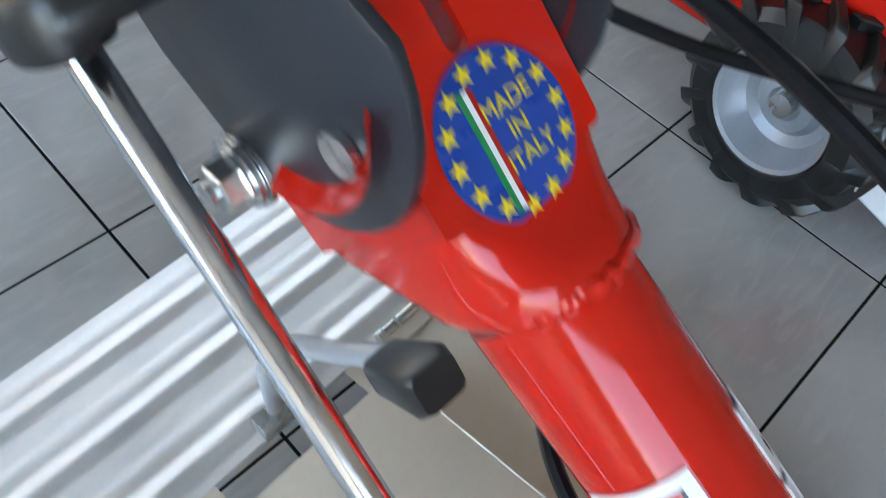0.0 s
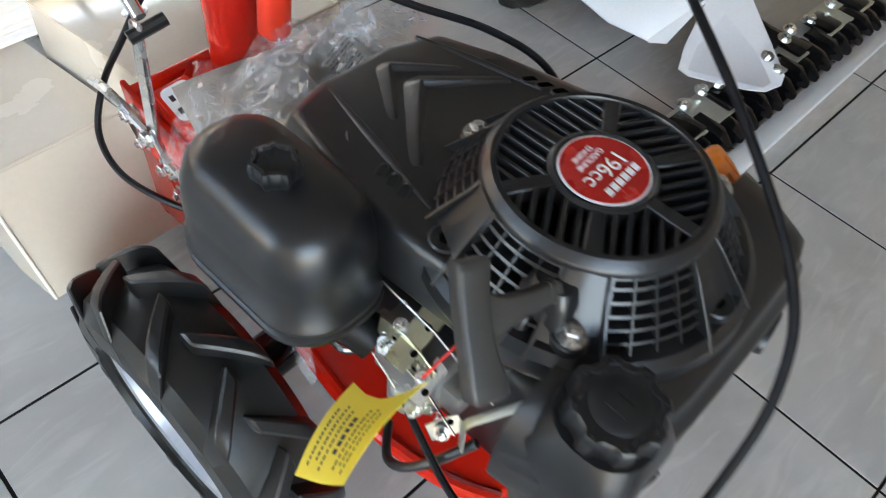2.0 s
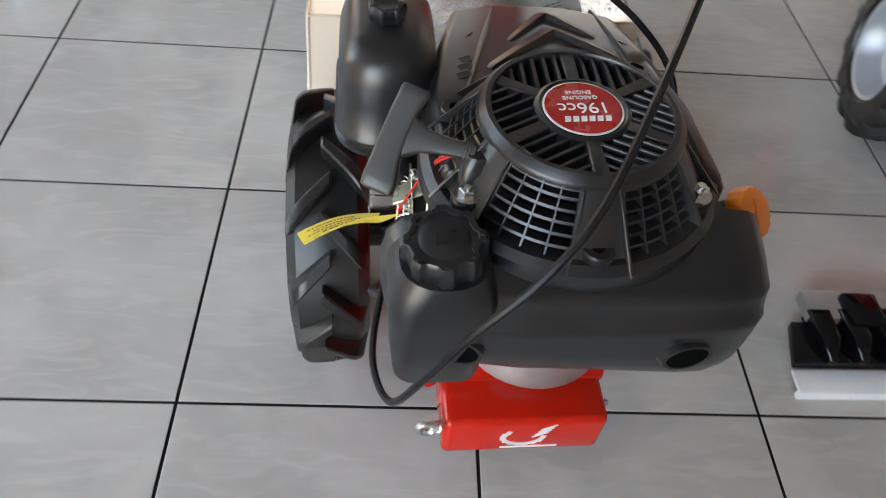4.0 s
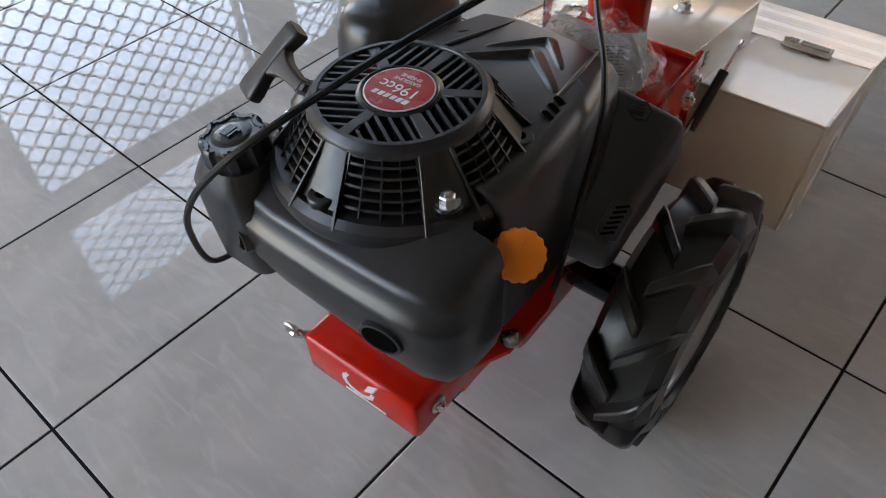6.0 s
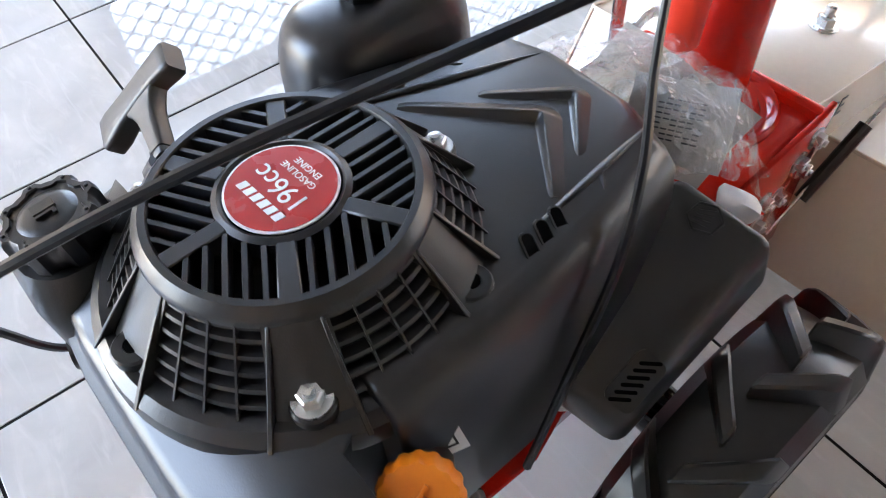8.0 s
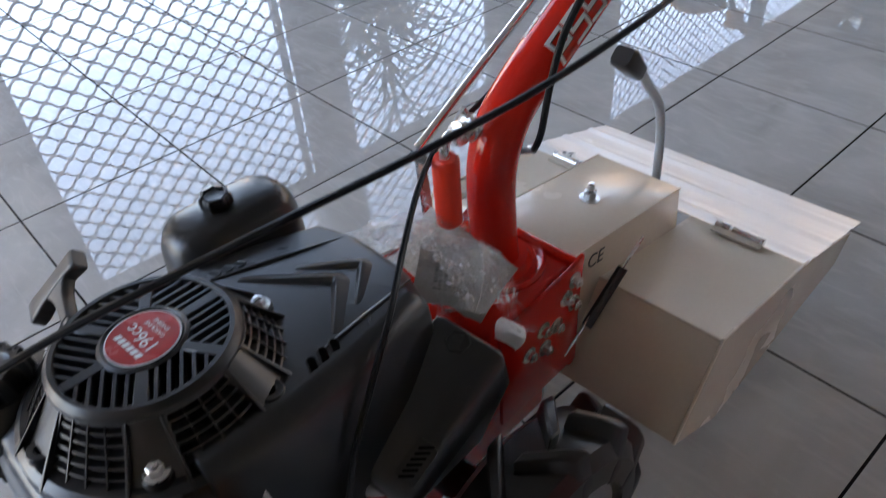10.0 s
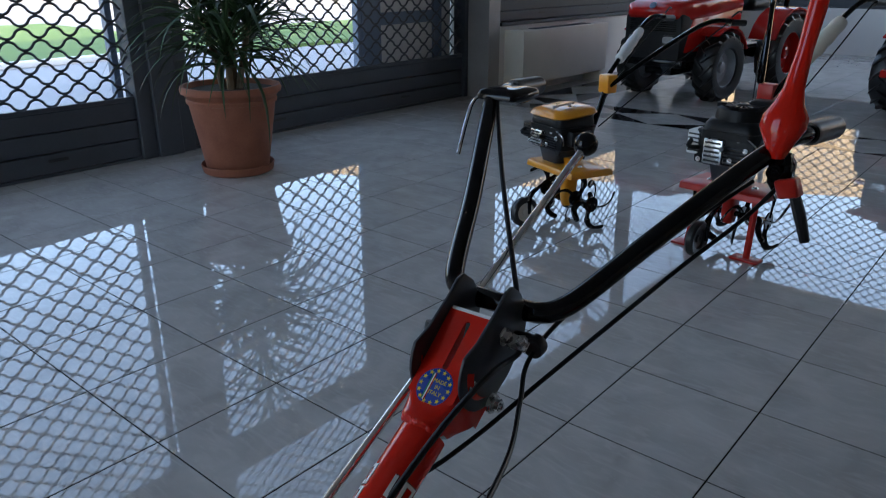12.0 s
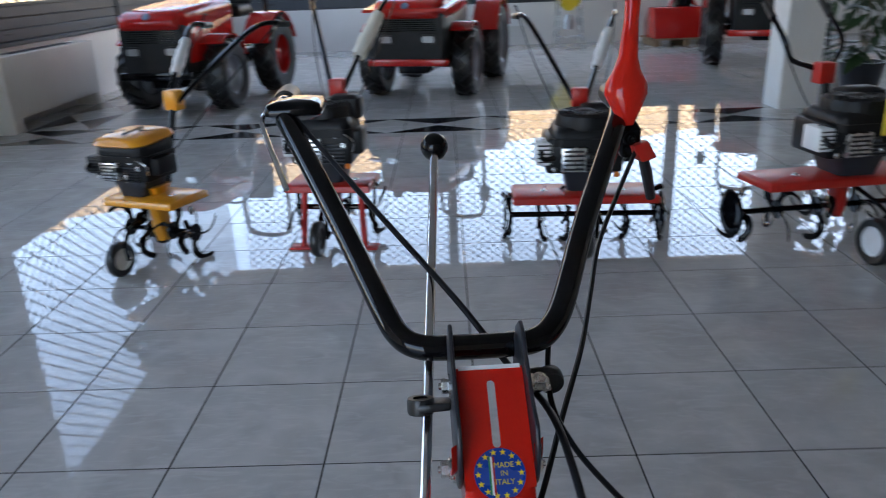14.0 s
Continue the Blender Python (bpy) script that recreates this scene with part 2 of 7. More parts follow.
# ---------------------------------------------------------------- mesh tools
class Geo:
    """Collects vertices and faces of one mesh."""

    def __init__(self):
        self.v, self.f = [], []

    def add(self, verts, faces, m=None):
        k = len(self.v)
        self.v += [tuple(m @ Vector(p)) if m is not None else tuple(p) for p in verts]
        self.f += [tuple(k + i for i in q) for q in faces]
        return self

    def box(self, x0, x1, y0, y1, z0, z1, m=None):
        v = [(x, y, z) for x in (x0, x1) for y in (y0, y1) for z in (z0, z1)]
        return self.add(v, [(0, 1, 3, 2), (4, 6, 7, 5), (0, 4, 5, 1), (2, 3, 7, 6), (0, 2, 6, 4), (1, 5, 7, 3)], m)

    def loft(self, rings, m=None, closed=True, caps=True):
        n, v, f = len(rings[0]), [p for r in rings for p in r], []
        for i in range(len(rings) - 1):
            for j in range(n if closed else n - 1):
                a, b = i * n + j, i * n + (j + 1) % n
                f.append((a, b, b + n, a + n))
        if caps and closed:
            f.append(tuple(range(n - 1, -1, -1)))
            f.append(tuple((len(rings) - 1) * n + j for j in range(n)))
        return self.add(v, f, m)

    def prism(self, poly, h0, h1, m=None):
        """A polygon in x, y, raised from h0 to h1."""
        return self.loft([[(x, y, h0) for x, y in poly], [(x, y, h1) for x, y in poly]], m)

    def lathe(self, profile, n=24, m=None, caps=True, arc=(0, 360)):
        """(radius, height) pairs turned about z."""
        full = arc[1] - arc[0] >= 360
        k = n if full else n + 1
        a = [radians(arc[0] + (arc[1] - arc[0]) * i / n) for i in range(k)]
        return self.loft([[(r * math.cos(t), r * math.sin(t), z) for t in a] for r, z in profile], m, closed=full, caps=caps)

    def tube(self, pts, r, n=10, m=None, loop=False, flat=1.0):
        pts = [Vector(p) for p in pts]
        rings, side = [], None
        for i, p in enumerate(pts):
            a = pts[i - 1] if (i or loop) else p
            b = pts[(i + 1) % len(pts)] if (i + 1 < len(pts) or loop) else p
            d = (b - a).normalized()
            if side is None:
                side = d.orthogonal().normalized()
            side = (side - d * side.dot(d)).normalized()
            up = d.cross(side)
            ri = r[i] if isinstance(r, (list, tuple)) else r
            rings.append([tuple(p + side * ri * math.cos(t) + up * ri * flat * math.sin(t)) for t in (2 * math.pi * j / n for j in range(n))])
        if loop:
            rings.append(rings[0])
        return self.loft(rings, m, caps=not loop)


def spline(pts, k=8, loop=False):
    """A smooth line through the points."""
    p = [Vector(q) for q in pts]
    n, out = len(p), []
    for i in range(n if loop else n - 1):
        a, b, c, d = (p[(i + j) % n] if loop else p[min(max(i + j, 0), n - 1)] for j in (-1, 0, 1, 2))
        for s in range(k):
            t = s / k
            out.append(0.5 * (2 * b + (c - a) * t + (2 * a - 5 * b + 4 * c - d) * t * t + (3 * b - a - 3 * c + d) * t ** 3))
    return out if loop else out + [p[-1]]


def rounded(w, h, r, n=5):
    """A rectangle w x h about the origin with round corners."""
    out = []
    for cx, cy, a0 in ((w / 2 - r, h / 2 - r, 0), (r - w / 2, h / 2 - r, 90), (r - w / 2, r - h / 2, 180), (w / 2 - r, r - h / 2, 270)):
        out += [(cx + r * math.cos(radians(a0 + 90 * i / n)), cy + r * math.sin(radians(a0 + 90 * i / n))) for i in range(n + 1)]
    return out


def mesh_of(name, geo, material, bevel=0.0, segments=2, sharp=35, weld=False):
    me = bpy.data.meshes.new(name)
    me.from_pydata(geo.v, [], geo.f)
    bm = bmesh.new()
    bm.from_mesh(me)
    if weld:
        bmesh.ops.remove_doubles(bm, verts=bm.verts, dist=1e-5)
    bmesh.ops.recalc_face_normals(bm, faces=bm.faces)
    if bevel:
        edges = [e for e in bm.edges if len(e.link_faces) == 2 and e.calc_face_angle(0) > radians(28)]
        bmesh.ops.bevel(bm, geom=edges, offset=bevel, segments=segments, profile=0.5, affect="EDGES", clamp_overlap=True)
    bm.to_mesh(me)
    bm.free()
    me.polygons.foreach_set("use_smooth", [True] * len(me.polygons))
    me.set_sharp_from_angle(angle=radians(sharp))
    me.materials.append(material)
    me.update()
    return me


def part(name, geo, material, parent=None, label="", bevel=0.0, segments=2, sharp=35, weld=False):
    ob = new(name, mesh_of(name, geo, material, bevel, segments, sharp, weld))
    if parent is not None:
        ob.parent = parent
    return tagged(ob, label)


def share(name, ob, parent, m):
    """Another object on the same mesh."""
    o = new(name, ob.data)
    o.parent = parent
    o.matrix_local = m
    return o


def thing(name, m, label, category, group="", kind=""):
    ob = new(name)
    ob.empty_display_size = 0.1
    ob.matrix_world = m
    return tagged(ob, label, category, group, kind)


def lettering(name, text, size, material, parent, m, depth=0.0006, shear=0.0, align="CENTER"):
    cu = bpy.data.curves.new(name, "FONT")
    cu.body, cu.size, cu.extrude, cu.shear = text, size, depth, shear
    cu.align_x, cu.align_y = align, "CENTER"
    tmp = bpy.data.objects.new(name, cu)
    scene.collection.objects.link(tmp)
    me = bpy.data.meshes.new_from_object(tmp.evaluated_get(bpy.context.evaluated_depsgraph_get()))
    bpy.data.objects.remove(tmp)
    bpy.data.curves.remove(cu)
    me.materials.clear()
    me.materials.append(material)
    ob = new(name, me)
    ob.parent = parent
    ob.matrix_local = m
    return ob




def along(p, d, roll=0.0):
    """A pose at p whose z axis points along d."""
    q = Vector(d).normalized().to_track_quat("Z", "Y")
    return Matrix.Translation(p) @ q.to_matrix().to_4x4() @ pose(0, 0, 0, 0, 0, roll)


def hex_bolt(g, p, d=(0, 0, 1), r=0.008, h=0.006, washer=1.45):
    m = along(p, d)
    g.lathe([(0.0, 0), (r * washer, 0), (r * washer, 0.0018), (0.0, 0.0018)], 20, m, caps=False)
    g.lathe([(0.0, 0.0018), (r, 0.0018), (r, h), (r * 0.85, h + 0.001), (0, h + 0.001)], 6, m, caps=False)
    g.lathe([(0, h), (r * 0.45, h), (r * 0.45, h + 0.004), (0, h + 0.0045)], 12, m, caps=False)
    return g


# ---------------------------------------------------------------- floor
S = 0.45
X0, X1, Y0, Y1, ROOF = -3.8, 9.0, -4.5, 12.8, 4.55
floor = tagged(part("floor", Geo().box(X0 - 0.3, X1, Y0, Y1, -0.08, -0.0016), GROUT), "glossy grey-beige porcelain tile floor with dark joints", "floor", kind="structure")
ROWS_NEAR, COLS_NEAR = range(-7, 12), range(-8, 8)


def tile_geo(x0, y0, x1, y1, g=None, z=0.0):
    c, j = 0.001, 0.0026
    g = g or Geo()
    lo = [(x0 + j, y0 + j, z - 0.008), (x1 - j, y0 + j, z - 0.008), (x1 - j, y1 - j, z - 0.008), (x0 + j, y1 - j, z - 0.008)]
    mid = [(x, y, z - c * 0.6) for x, y, _ in lo]
    top = [(x0 + j + c, y0 + j + c, z), (x1 - j - c, y0 + j + c, z), (x1 - j - c, y1 - j - c, z), (x0 + j + c, y1 - j - c, z)]
    return g.loft([lo, mid, top])


one_tile = mesh_of("tile", tile_geo(0, 0, S, S), TILE, sharp=12)
for i in COLS_NEAR:
    for j in ROWS_NEAR:
        o = new("tile", one_tile)
        o.parent = floor
        o.location = (i * S, j * S, 0)
rest = Geo()
for i in range(-9, 20):
    for j in range(-10, 29):
        if i in COLS_NEAR and j in ROWS_NEAR:
            continue
        tile_geo(max(i * S, X0 - 0.25), j * S, min((i + 1) * S, X1), min((j + 1) * S, Y1), rest)
tagged(part("floor_tiles", rest, TILE, floor, sharp=12), "", kind="stuff")

# inlaid band of black triangles that leaves pale diamonds between them
BAND0, BAND1 = 5.12, 5.76
inlay = Geo()
k = 0
x = -3.3
while x < 8.6:
    for a, b, c in (((x, BAND0), (x + 0.9, BAND0), (x + 0.45, (BAND0 + BAND1) / 2 - 0.03)), ((x + 0.9, BAND1), (x, BAND1), (x + 0.45, (BAND0 + BAND1) / 2 + 0.03))):
        inlay.loft([[(*a, -0.004), (*b, -0.004), (*c, -0.004)], [(*a, 0.0012), (*b, 0.0012), (*c, 0.0012)]])
    x += 0.9
y = 5.76
while y < 12.0:
    for a, b, c in (((-2.62, y), (-2.62, y + 0.9), (-2.91, y + 0.45)), ((-3.24, y + 0.9), (-3.24, y), (-2.95, y + 0.45))):
        inlay.loft([[(*a, -0.004), (*b, -0.004), (*c, -0.004)], [(*a, 0.0012), (*b, 0.0012), (*c, 0.0012)]])
    y += 0.9
tagged(part("floor_inlay", inlay, BLACK_STONE, floor, "black marble triangles laid between pale diamonds"))


# ---------------------------------------------------------------- walls, ceiling
def wall(name, label, boxes, material=PLASTER):
    g = Geo()
    for b in boxes:
        g.box(*b)
    return tagged(part(name, g, material), label, "wall", kind="structure")


# left front: two shuttered bays, then the set-forward window wall behind the heaters
wall("wall_west", "light plastered wall round the shuttered shop window bays", [
    (-4.1, -3.8, Y0, -0.8, 0, ROOF), (-4.1, -3.8, -0.8, 5.5, 4.38, ROOF), (-4.1, -3.8, 5.28, 5.5, 0, 4.38)])
wall("pillar_corner", "grey stone-clad corner pillar beside the heater", [(-3.8, -3.5, 5.3, 5.5, 0, ROOF)], STONE_WALL)
wall("wall_west_rear", "light wall under and over the long side windows", [(-3.75, -3.5, 5.5, Y1, 0, 0.78), (-3.75, -3.5, 5.5, Y1, 4.38, ROOF)])
wall("wall_north", "white parapet wall under the far shop windows", [(-3.75, X1, Y1, Y1 + 0.25, 0, 0.74), (-3.75, X1, Y1, Y1 + 0.25, 4.42, ROOF)])
wall("wall_east", "plain light plaster wall", [(X1, X1 + 0.25, Y0, Y1 + 0.25, 0, ROOF)])
# the south opening is assumed, sized only to light the machine's front
wall("wall_south", "light wall round an unseen opening added to let daylight in", [(-4.1, X1 + 0.25, Y0 - 0.25, Y0, 3.5, ROOF), (-4.1, -2.9, Y0 - 0.25, Y0, 0, 3.5), (0.1, X1 + 0.25, Y0 - 0.25, Y0, 0, 3.5), (-4.1, X1, Y0 - 0.25, Y0, 0, 0.1)])
tagged(part("ceiling", Geo().box(-4.1, X1 + 0.25, Y0 - 0.25, Y1 + 0.25, ROOF, ROOF + 0.25), CEILING_PAINT), "plain pale painted ceiling", "ceiling", kind="structure")


def bulge(c):
    return math.copysign(abs(c) ** 0.65, c)


def grille_wires(u0, u1, z0, z1, place, pitch=0.074, wave=0.2, r=0.0095):
    """Rods bent to waves that meet crest to trough, as a rolling grille has them."""
    out, rows = [], int((z1 - z0) / pitch)
    pitch = (z1 - z0) / rows
    for k in range(rows + 1):
        g = Geo()
        steps = int((u1 - u0) / wave * 12)
        pts = []
        for s in range(steps + 1):
            u = u0 + (u1 - u0) * s / steps
            pts.append(place(u, z0 + k * pitch + (0.5 if k % 2 else -0.5) * pitch * 0.8 * bulge(math.cos(2 * math.pi * (u - u0) / wave))))
        g.tube(pts, r, 5)
        out.append(g)
    return out


def shutter_bay(name, label, u0, u1, place, levels, beam=None, slats=(0.02, 0.44), slat_n=3, wire=0.0095, pitch=0.074, wave=0.2):
    """A window: frame posts, slatted steel curtain below, waved grille above. place(u, z, depth) gives the point."""
    root = tagged(new(name), label, "window", kind="structure")

    def slab(part_name, a0, a1, z0, z1, d0, d1, mat, bevel=0.004):
        v = [place(u, z, d) for u in (a0, a1) for d in (d0, d1) for z in (z0, z1)]
        g = Geo().add(v, [(0, 1, 3, 2), (4, 6, 7, 5), (0, 4, 5, 1), (2, 3, 7, 6), (0, 2, 6, 4), (1, 5, 7, 3)])
        return part(part_name, g, mat, root, bevel=bevel, segments=1)
    h = (slats[1] - slats[0]) / slat_n
    for k in range(slat_n):
        s = slab("slat", u0, u1, slats[0] + k * h + 0.003, slats[0] + (k + 1) * h - 0.003, -0.012, 0.016 if k % 2 else 0.02, SHUTTER, 0.006)
    # thin slab added behind the slats to block light through their gaps
    slab("light_leak_stop", u0, u1, slats[0], slats[1], -0.03, -0.016, SHUTTER, 0)
    for c in (0.25, 0.72):
        u = u0 + (u1 - u0) * c
        slab("hand_slot", u - 0.07, u + 0.07, slats[0] + h * 0.55, slats[0] + h * 0.72, 0.02, 0.026, BLACK_PLASTIC, 0.003)
    slab("bottom_rail", u0, u1, slats[0] - 0.02, slats[0], -0.02, 0.03, SHUTTER)
    slab("top_rail", u0, u1, slats[1] - 0.003, slats[1] + 0.03, -0.014, 0.022, SHUTTER)
    for z0, z1 in levels:
        for g in grille_wires(u0, u1, z0, z1, lambda u, z: place(u, z, 0.0), pitch, wave, wire):
            part("grille_rod", g, GRILLE, root)
    if beam:
        slab("beam", u0, u1, beam[0], beam[1], -0.1, 0.06, SHUTTER)
    return root, slab


def west(u, z, d):
    return (-3.84 + d, u, z)


def west_rear(u, z, d):
    return (-3.56 + d, u, z)


def north(u, z, d):
    return (u, 12.86 - d, z)


_, slab1 = shutter_bay("window_1", "shop window bay with lowered dark grey waved rolling grille", -0.8, 1.38, west, [(0.5, 2.85), (3.15, 4.35)], (2.85, 3.15))
_, slab2 = shutter_bay("window_2", "shop window bay with lowered grey rolling grille and a door", 1.82, 5.27, west, [(0.5, 2.85), (3.15, 4.35)], (2.85, 3.15))
for u0, u1, slab in ((-0.86, -0.8, slab1), (1.38, 1.5, slab1), (1.5, 1.7, slab1), (1.7, 1.82, slab2)):
    slab("guide_post", u0, u1, 0.0, 4.38, -0.1, 0.08 if u1 - u0 > 0.15 else 0.05, SHUTTER)
slab2("guide_post", 5.24, 5.3, 0, 4.38, -0.1, 0.06, SHUTTER)
# glazing behind the grille: panes, jambs, and the entrance door's frame
for u0, u1, slab in ((-0.8, 1.38, slab1), (1.82, 3.86, slab2)):
    p = slab("pane", u0, u1, 0.1, 4.35, -0.165, -0.16, GLASS, 0)
    p.visible_shadow = False
    slab("window_frame", u0, u1, 0.0, 0.1, -0.2, -0.13, BLUE_STEEL)
    slab("window_frame", u0, u0 + 0.05, 0.1, 4.35, -0.2, -0.13, BLUE_STEEL)
    slab("window_frame", u1 - 0.05, u1, 0.1, 4.35, -0.2, -0.13, BLUE_STEEL)
slab2("door_jamb", 3.86, 4.12, 0, 4.35, -0.26, -0.12, BLUE_STEEL)
slab2("door_stile", 4.95, 5.08, 0, 4.35, -0.22, -0.14, BLUE_STEEL)
slab2("door_rail", 4.12, 4.95, 0.82, 0.94, -0.22, -0.14, BLUE_STEEL)
slab2("door_rail", 4.12, 4.95, 2.2, 2.32, -0.22, -0.14, BLUE_STEEL)
for z0, z1 in ((0.05, 0.82), (0.94, 2.2), (2.32, 4.35)):
    slab2("door_panel", 4.12, 4.95, z0, z1, -0.2, -0.17, PLASTER)
slab2("door_panel", 5.08, 5.26, 0.05, 4.35, -0.2, -0.17, PLASTER)

_, slab3 = shutter_bay("window_3", "long side window with half-lowered slatted shutter and grille", 5.5, 9.05, west_rear, [(1.2, 4.35)], None, (0.8, 1.14), 3)
_, slab4 = shutter_bay("window_4", "long side window with grey slatted shutter and grille", 9.25, 12.75, west_rear, [(1.2, 4.35)], None, (0.8, 1.14), 3)
slab3("guide_post", 9.05, 9.25, 0.78, 4.38, -0.1, 0.05, SHUTTER)
for u0, u1, slab in ((5.5, 9.05, slab3), (9.25, 12.75, slab4)):
    slab("window_sill", u0, u1, 0.76, 0.8, -0.16, 0.09, SHUTTER)
edges = [-3.45, 0.9, 5.2, 9.0]
for k in range(3):
    wk, slabk = shutter_bay("window_%d" % (5 + k), "far shop window with grey slatted shutter and rolling grille", edges[k] + 0.1, edges[k + 1] - 0.1, north, [(1.26, 4.38)], None, (0.76, 1.2), 3, 0.0095, 0.074, 0.2)
    slabk("guide_post", edges[k + 1] - 0.1, edges[k + 1] + 0.1, 0.74, 4.42, -0.1, 0.06, SHUTTER)

# ---------------------------------------------------------------- outside
ground = tagged(part("ground", Geo().box(-400, 400, -400, 400, -0.5, -0.1), ASPHALT), "pale concrete forecourt reaching into the distance", "ground", kind="structure")
tagged(part("lawn", Geo().box(-20, -11.2, -30, 7.5, -0.1, -0.03).box(-15.0, -10.4, 7.5, 18, -0.1, -0.03), GRASS), "strip of short green lawn beyond the forecourt", "lawn", kind="structure")
tagged(part("kerb", Geo().box(-11.2, -11.0, -30, 7.5, -0.1, 0.0), PLASTER, bevel=0.02), "pale concrete kerb along the lawn", "kerb", kind="structure")
g = Geo()
for k in range(14):
    g.box(-46 + (k % 3) * 0.6, -40, -60 + k * 10, -51 + k * 10, -0.1, 2.6 + (k * 7 % 5) * 0.35)
tagged(part("far_wall", g, SANDSTONE), "long sunlit sandy masonry wall far beyond the lawn", "wall", kind="structure")
terrace = thing("terrace", pose(4.5, 42.0, 0, 0, 0, 27), "long sunlit sandy terrace of houses beyond the forecourt", "house")
for k in range(7):
    x = -56 + 16 * k
    part("wall", Geo().box(x, x + 15.9, 0, 8, -0.1, 8.3 + 0.5 * (k * 5 % 3)), SANDSTONE, terrace)
    for j in range(4):
        for z in (1.2, 4.6):
            part("window", Geo().box(x + 1.8 + 3.6 * j, x + 3.0 + 3.6 * j, -0.06, 0.1, z, z + 1.7), BLUE_STEEL, terrace)


# ---------------------------------------------------------------- the two-wheel tractor in the middle
mt = thing("two_wheel_tractor", pose(0.916, -1.416, 0, 0, 0, 3.4), "red two-wheel tractor with black petrol engine and pale rotary tiller", "two-wheel tractor")


def tyre_geo(R, w, lugs=13, lug_h=0.018, rim=0.11):
    """Tractor tyre about the x axis with chevron lugs."""
    g = Geo()
    m = Matrix.Rotation(radians(90), 4, "Y")
    h = w / 2
    body = R - lug_h
    g.lathe([(rim, -h * 0.72), (rim + 0.012, -h * 0.86), (body - 0.055, -h), (body - 0.022, -h * 0.96), (body - 0.004, -h * 0.72), (body, -h * 0.3), (body + 0.001, 0), (body, h * 0.3),
             (body - 0.004, h * 0.72), (body - 0.022, h * 0.96), (body - 0.055, h), (rim + 0.012, h * 0.86), (rim, h * 0.72)], 56, m, caps=False)
    return g


def lug_geo(R, w, side, lug_h=0.018):
    g, rings, h, body = Geo(), [], w / 2, R - lug_h
    for s in range(7):
        t = s / 6
        x = side * (h * 1.0 - t * h * 1.12)
        a = -0.36 * (t ** 0.85)
        drop = 0.030 * max(0.0, (0.25 - t) / 0.25) ** 1.5
        half = (0.0095 + 0.0035 * (1 - t)) / R
        lo, hi = body - 0.03 * (1 if t < 0.2 else 0.25), R - drop
        if t == 0:
            lo, hi = body - 0.06, body - 0.034
        rings.append([(x, rr * math.sin(a + q), rr * math.cos(a + q)) for rr, q in ((lo, -half * 1.35), (hi, -half), (hi, half), (lo, half * 1.35))])
    return g.loft(rings)


def lugged(tyre, R, w, lugs=13, lug_h=0.018):
    for side in (-1, 1):
        first = None
        for k in range(lugs):
            m = Matrix.Rotation(2 * math.pi * (k + (0.5 if side > 0 else 0)) / lugs, 4, "X")
            if first is None:
                first = part("lug", lug_geo(R, w, side, lug_h), RUBBER, tyre, bevel=0.0025, segments=1, sharp=30)
                first.matrix_local = m
            else:
                share("lug", first, tyre, m)


def rim_geo(r, w):
    g = Geo()
    m = Matrix.Rotation(radians(90), 4, "Y")
    g.lathe([(r + 0.008, w * 0.36), (r + 0.008, w * 0.40), (r, w * 0.38), (r - 0.006, w * 0.2), (r - 0.02, w * 0.02), (r * 0.62, -w * 0.05), (r * 0.5, w * 0.06), (r * 0.3, w * 0.08), (r * 0.24, w * 0.0), (0, w * 0.0)], 40, m, caps=False)
    g.lathe([(0, -w * 0.06), (r * 0.62, -w * 0.11), (r - 0.02, -w * 0.06), (r - 0.006, -w * 0.2), (r, -w * 0.38), (r + 0.008, -w * 0.40)], 40, m, caps=False)
    return g


WHEEL_Y, WHEEL_X, WHEEL_R, WHEEL_W = 0.268, 0.226, 0.199, 0.108
for side, mirror in ((1, 0), (-1, 180)):
    tyre = part("wheel", tyre_geo(WHEEL_R, WHEEL_W, 12, 0.021), RUBBER, mt, "black rubber tyre with chevron lugs", sharp=30)
    tyre.matrix_local = pose(side * WHEEL_X, WHEEL_Y, WHEEL_R, 0, 0, mirror)
    lugged(tyre, WHEEL_R, WHEEL_W, 12, 0.021)
    part("rim", rim_geo(0.108, WHEEL_W), RIM_GREY, tyre, "silver painted steel rim", sharp=30)
    hub = Geo().lathe([(0, 0.004), (0.022, 0.004), (0.022, 0.02), (0.014, 0.024), (0, 0.024)], 20, Matrix.Rotation(radians(90), 4, "Y"), caps=False)
    for k in range(4):
        hex_bolt(hub, (0.006, 0.038 * math.cos(k * math.pi / 2), 0.038 * math.sin(k * math.pi / 2)), (1, 0, 0), 0.008)
    part("hub", hub, ZINC, tyre)
part("axle", Geo().tube([(-0.2, WHEEL_Y, WHEEL_R), (0.2, WHEEL_Y, WHEEL_R)], 0.03, 18), BLACK_PAINT, mt)

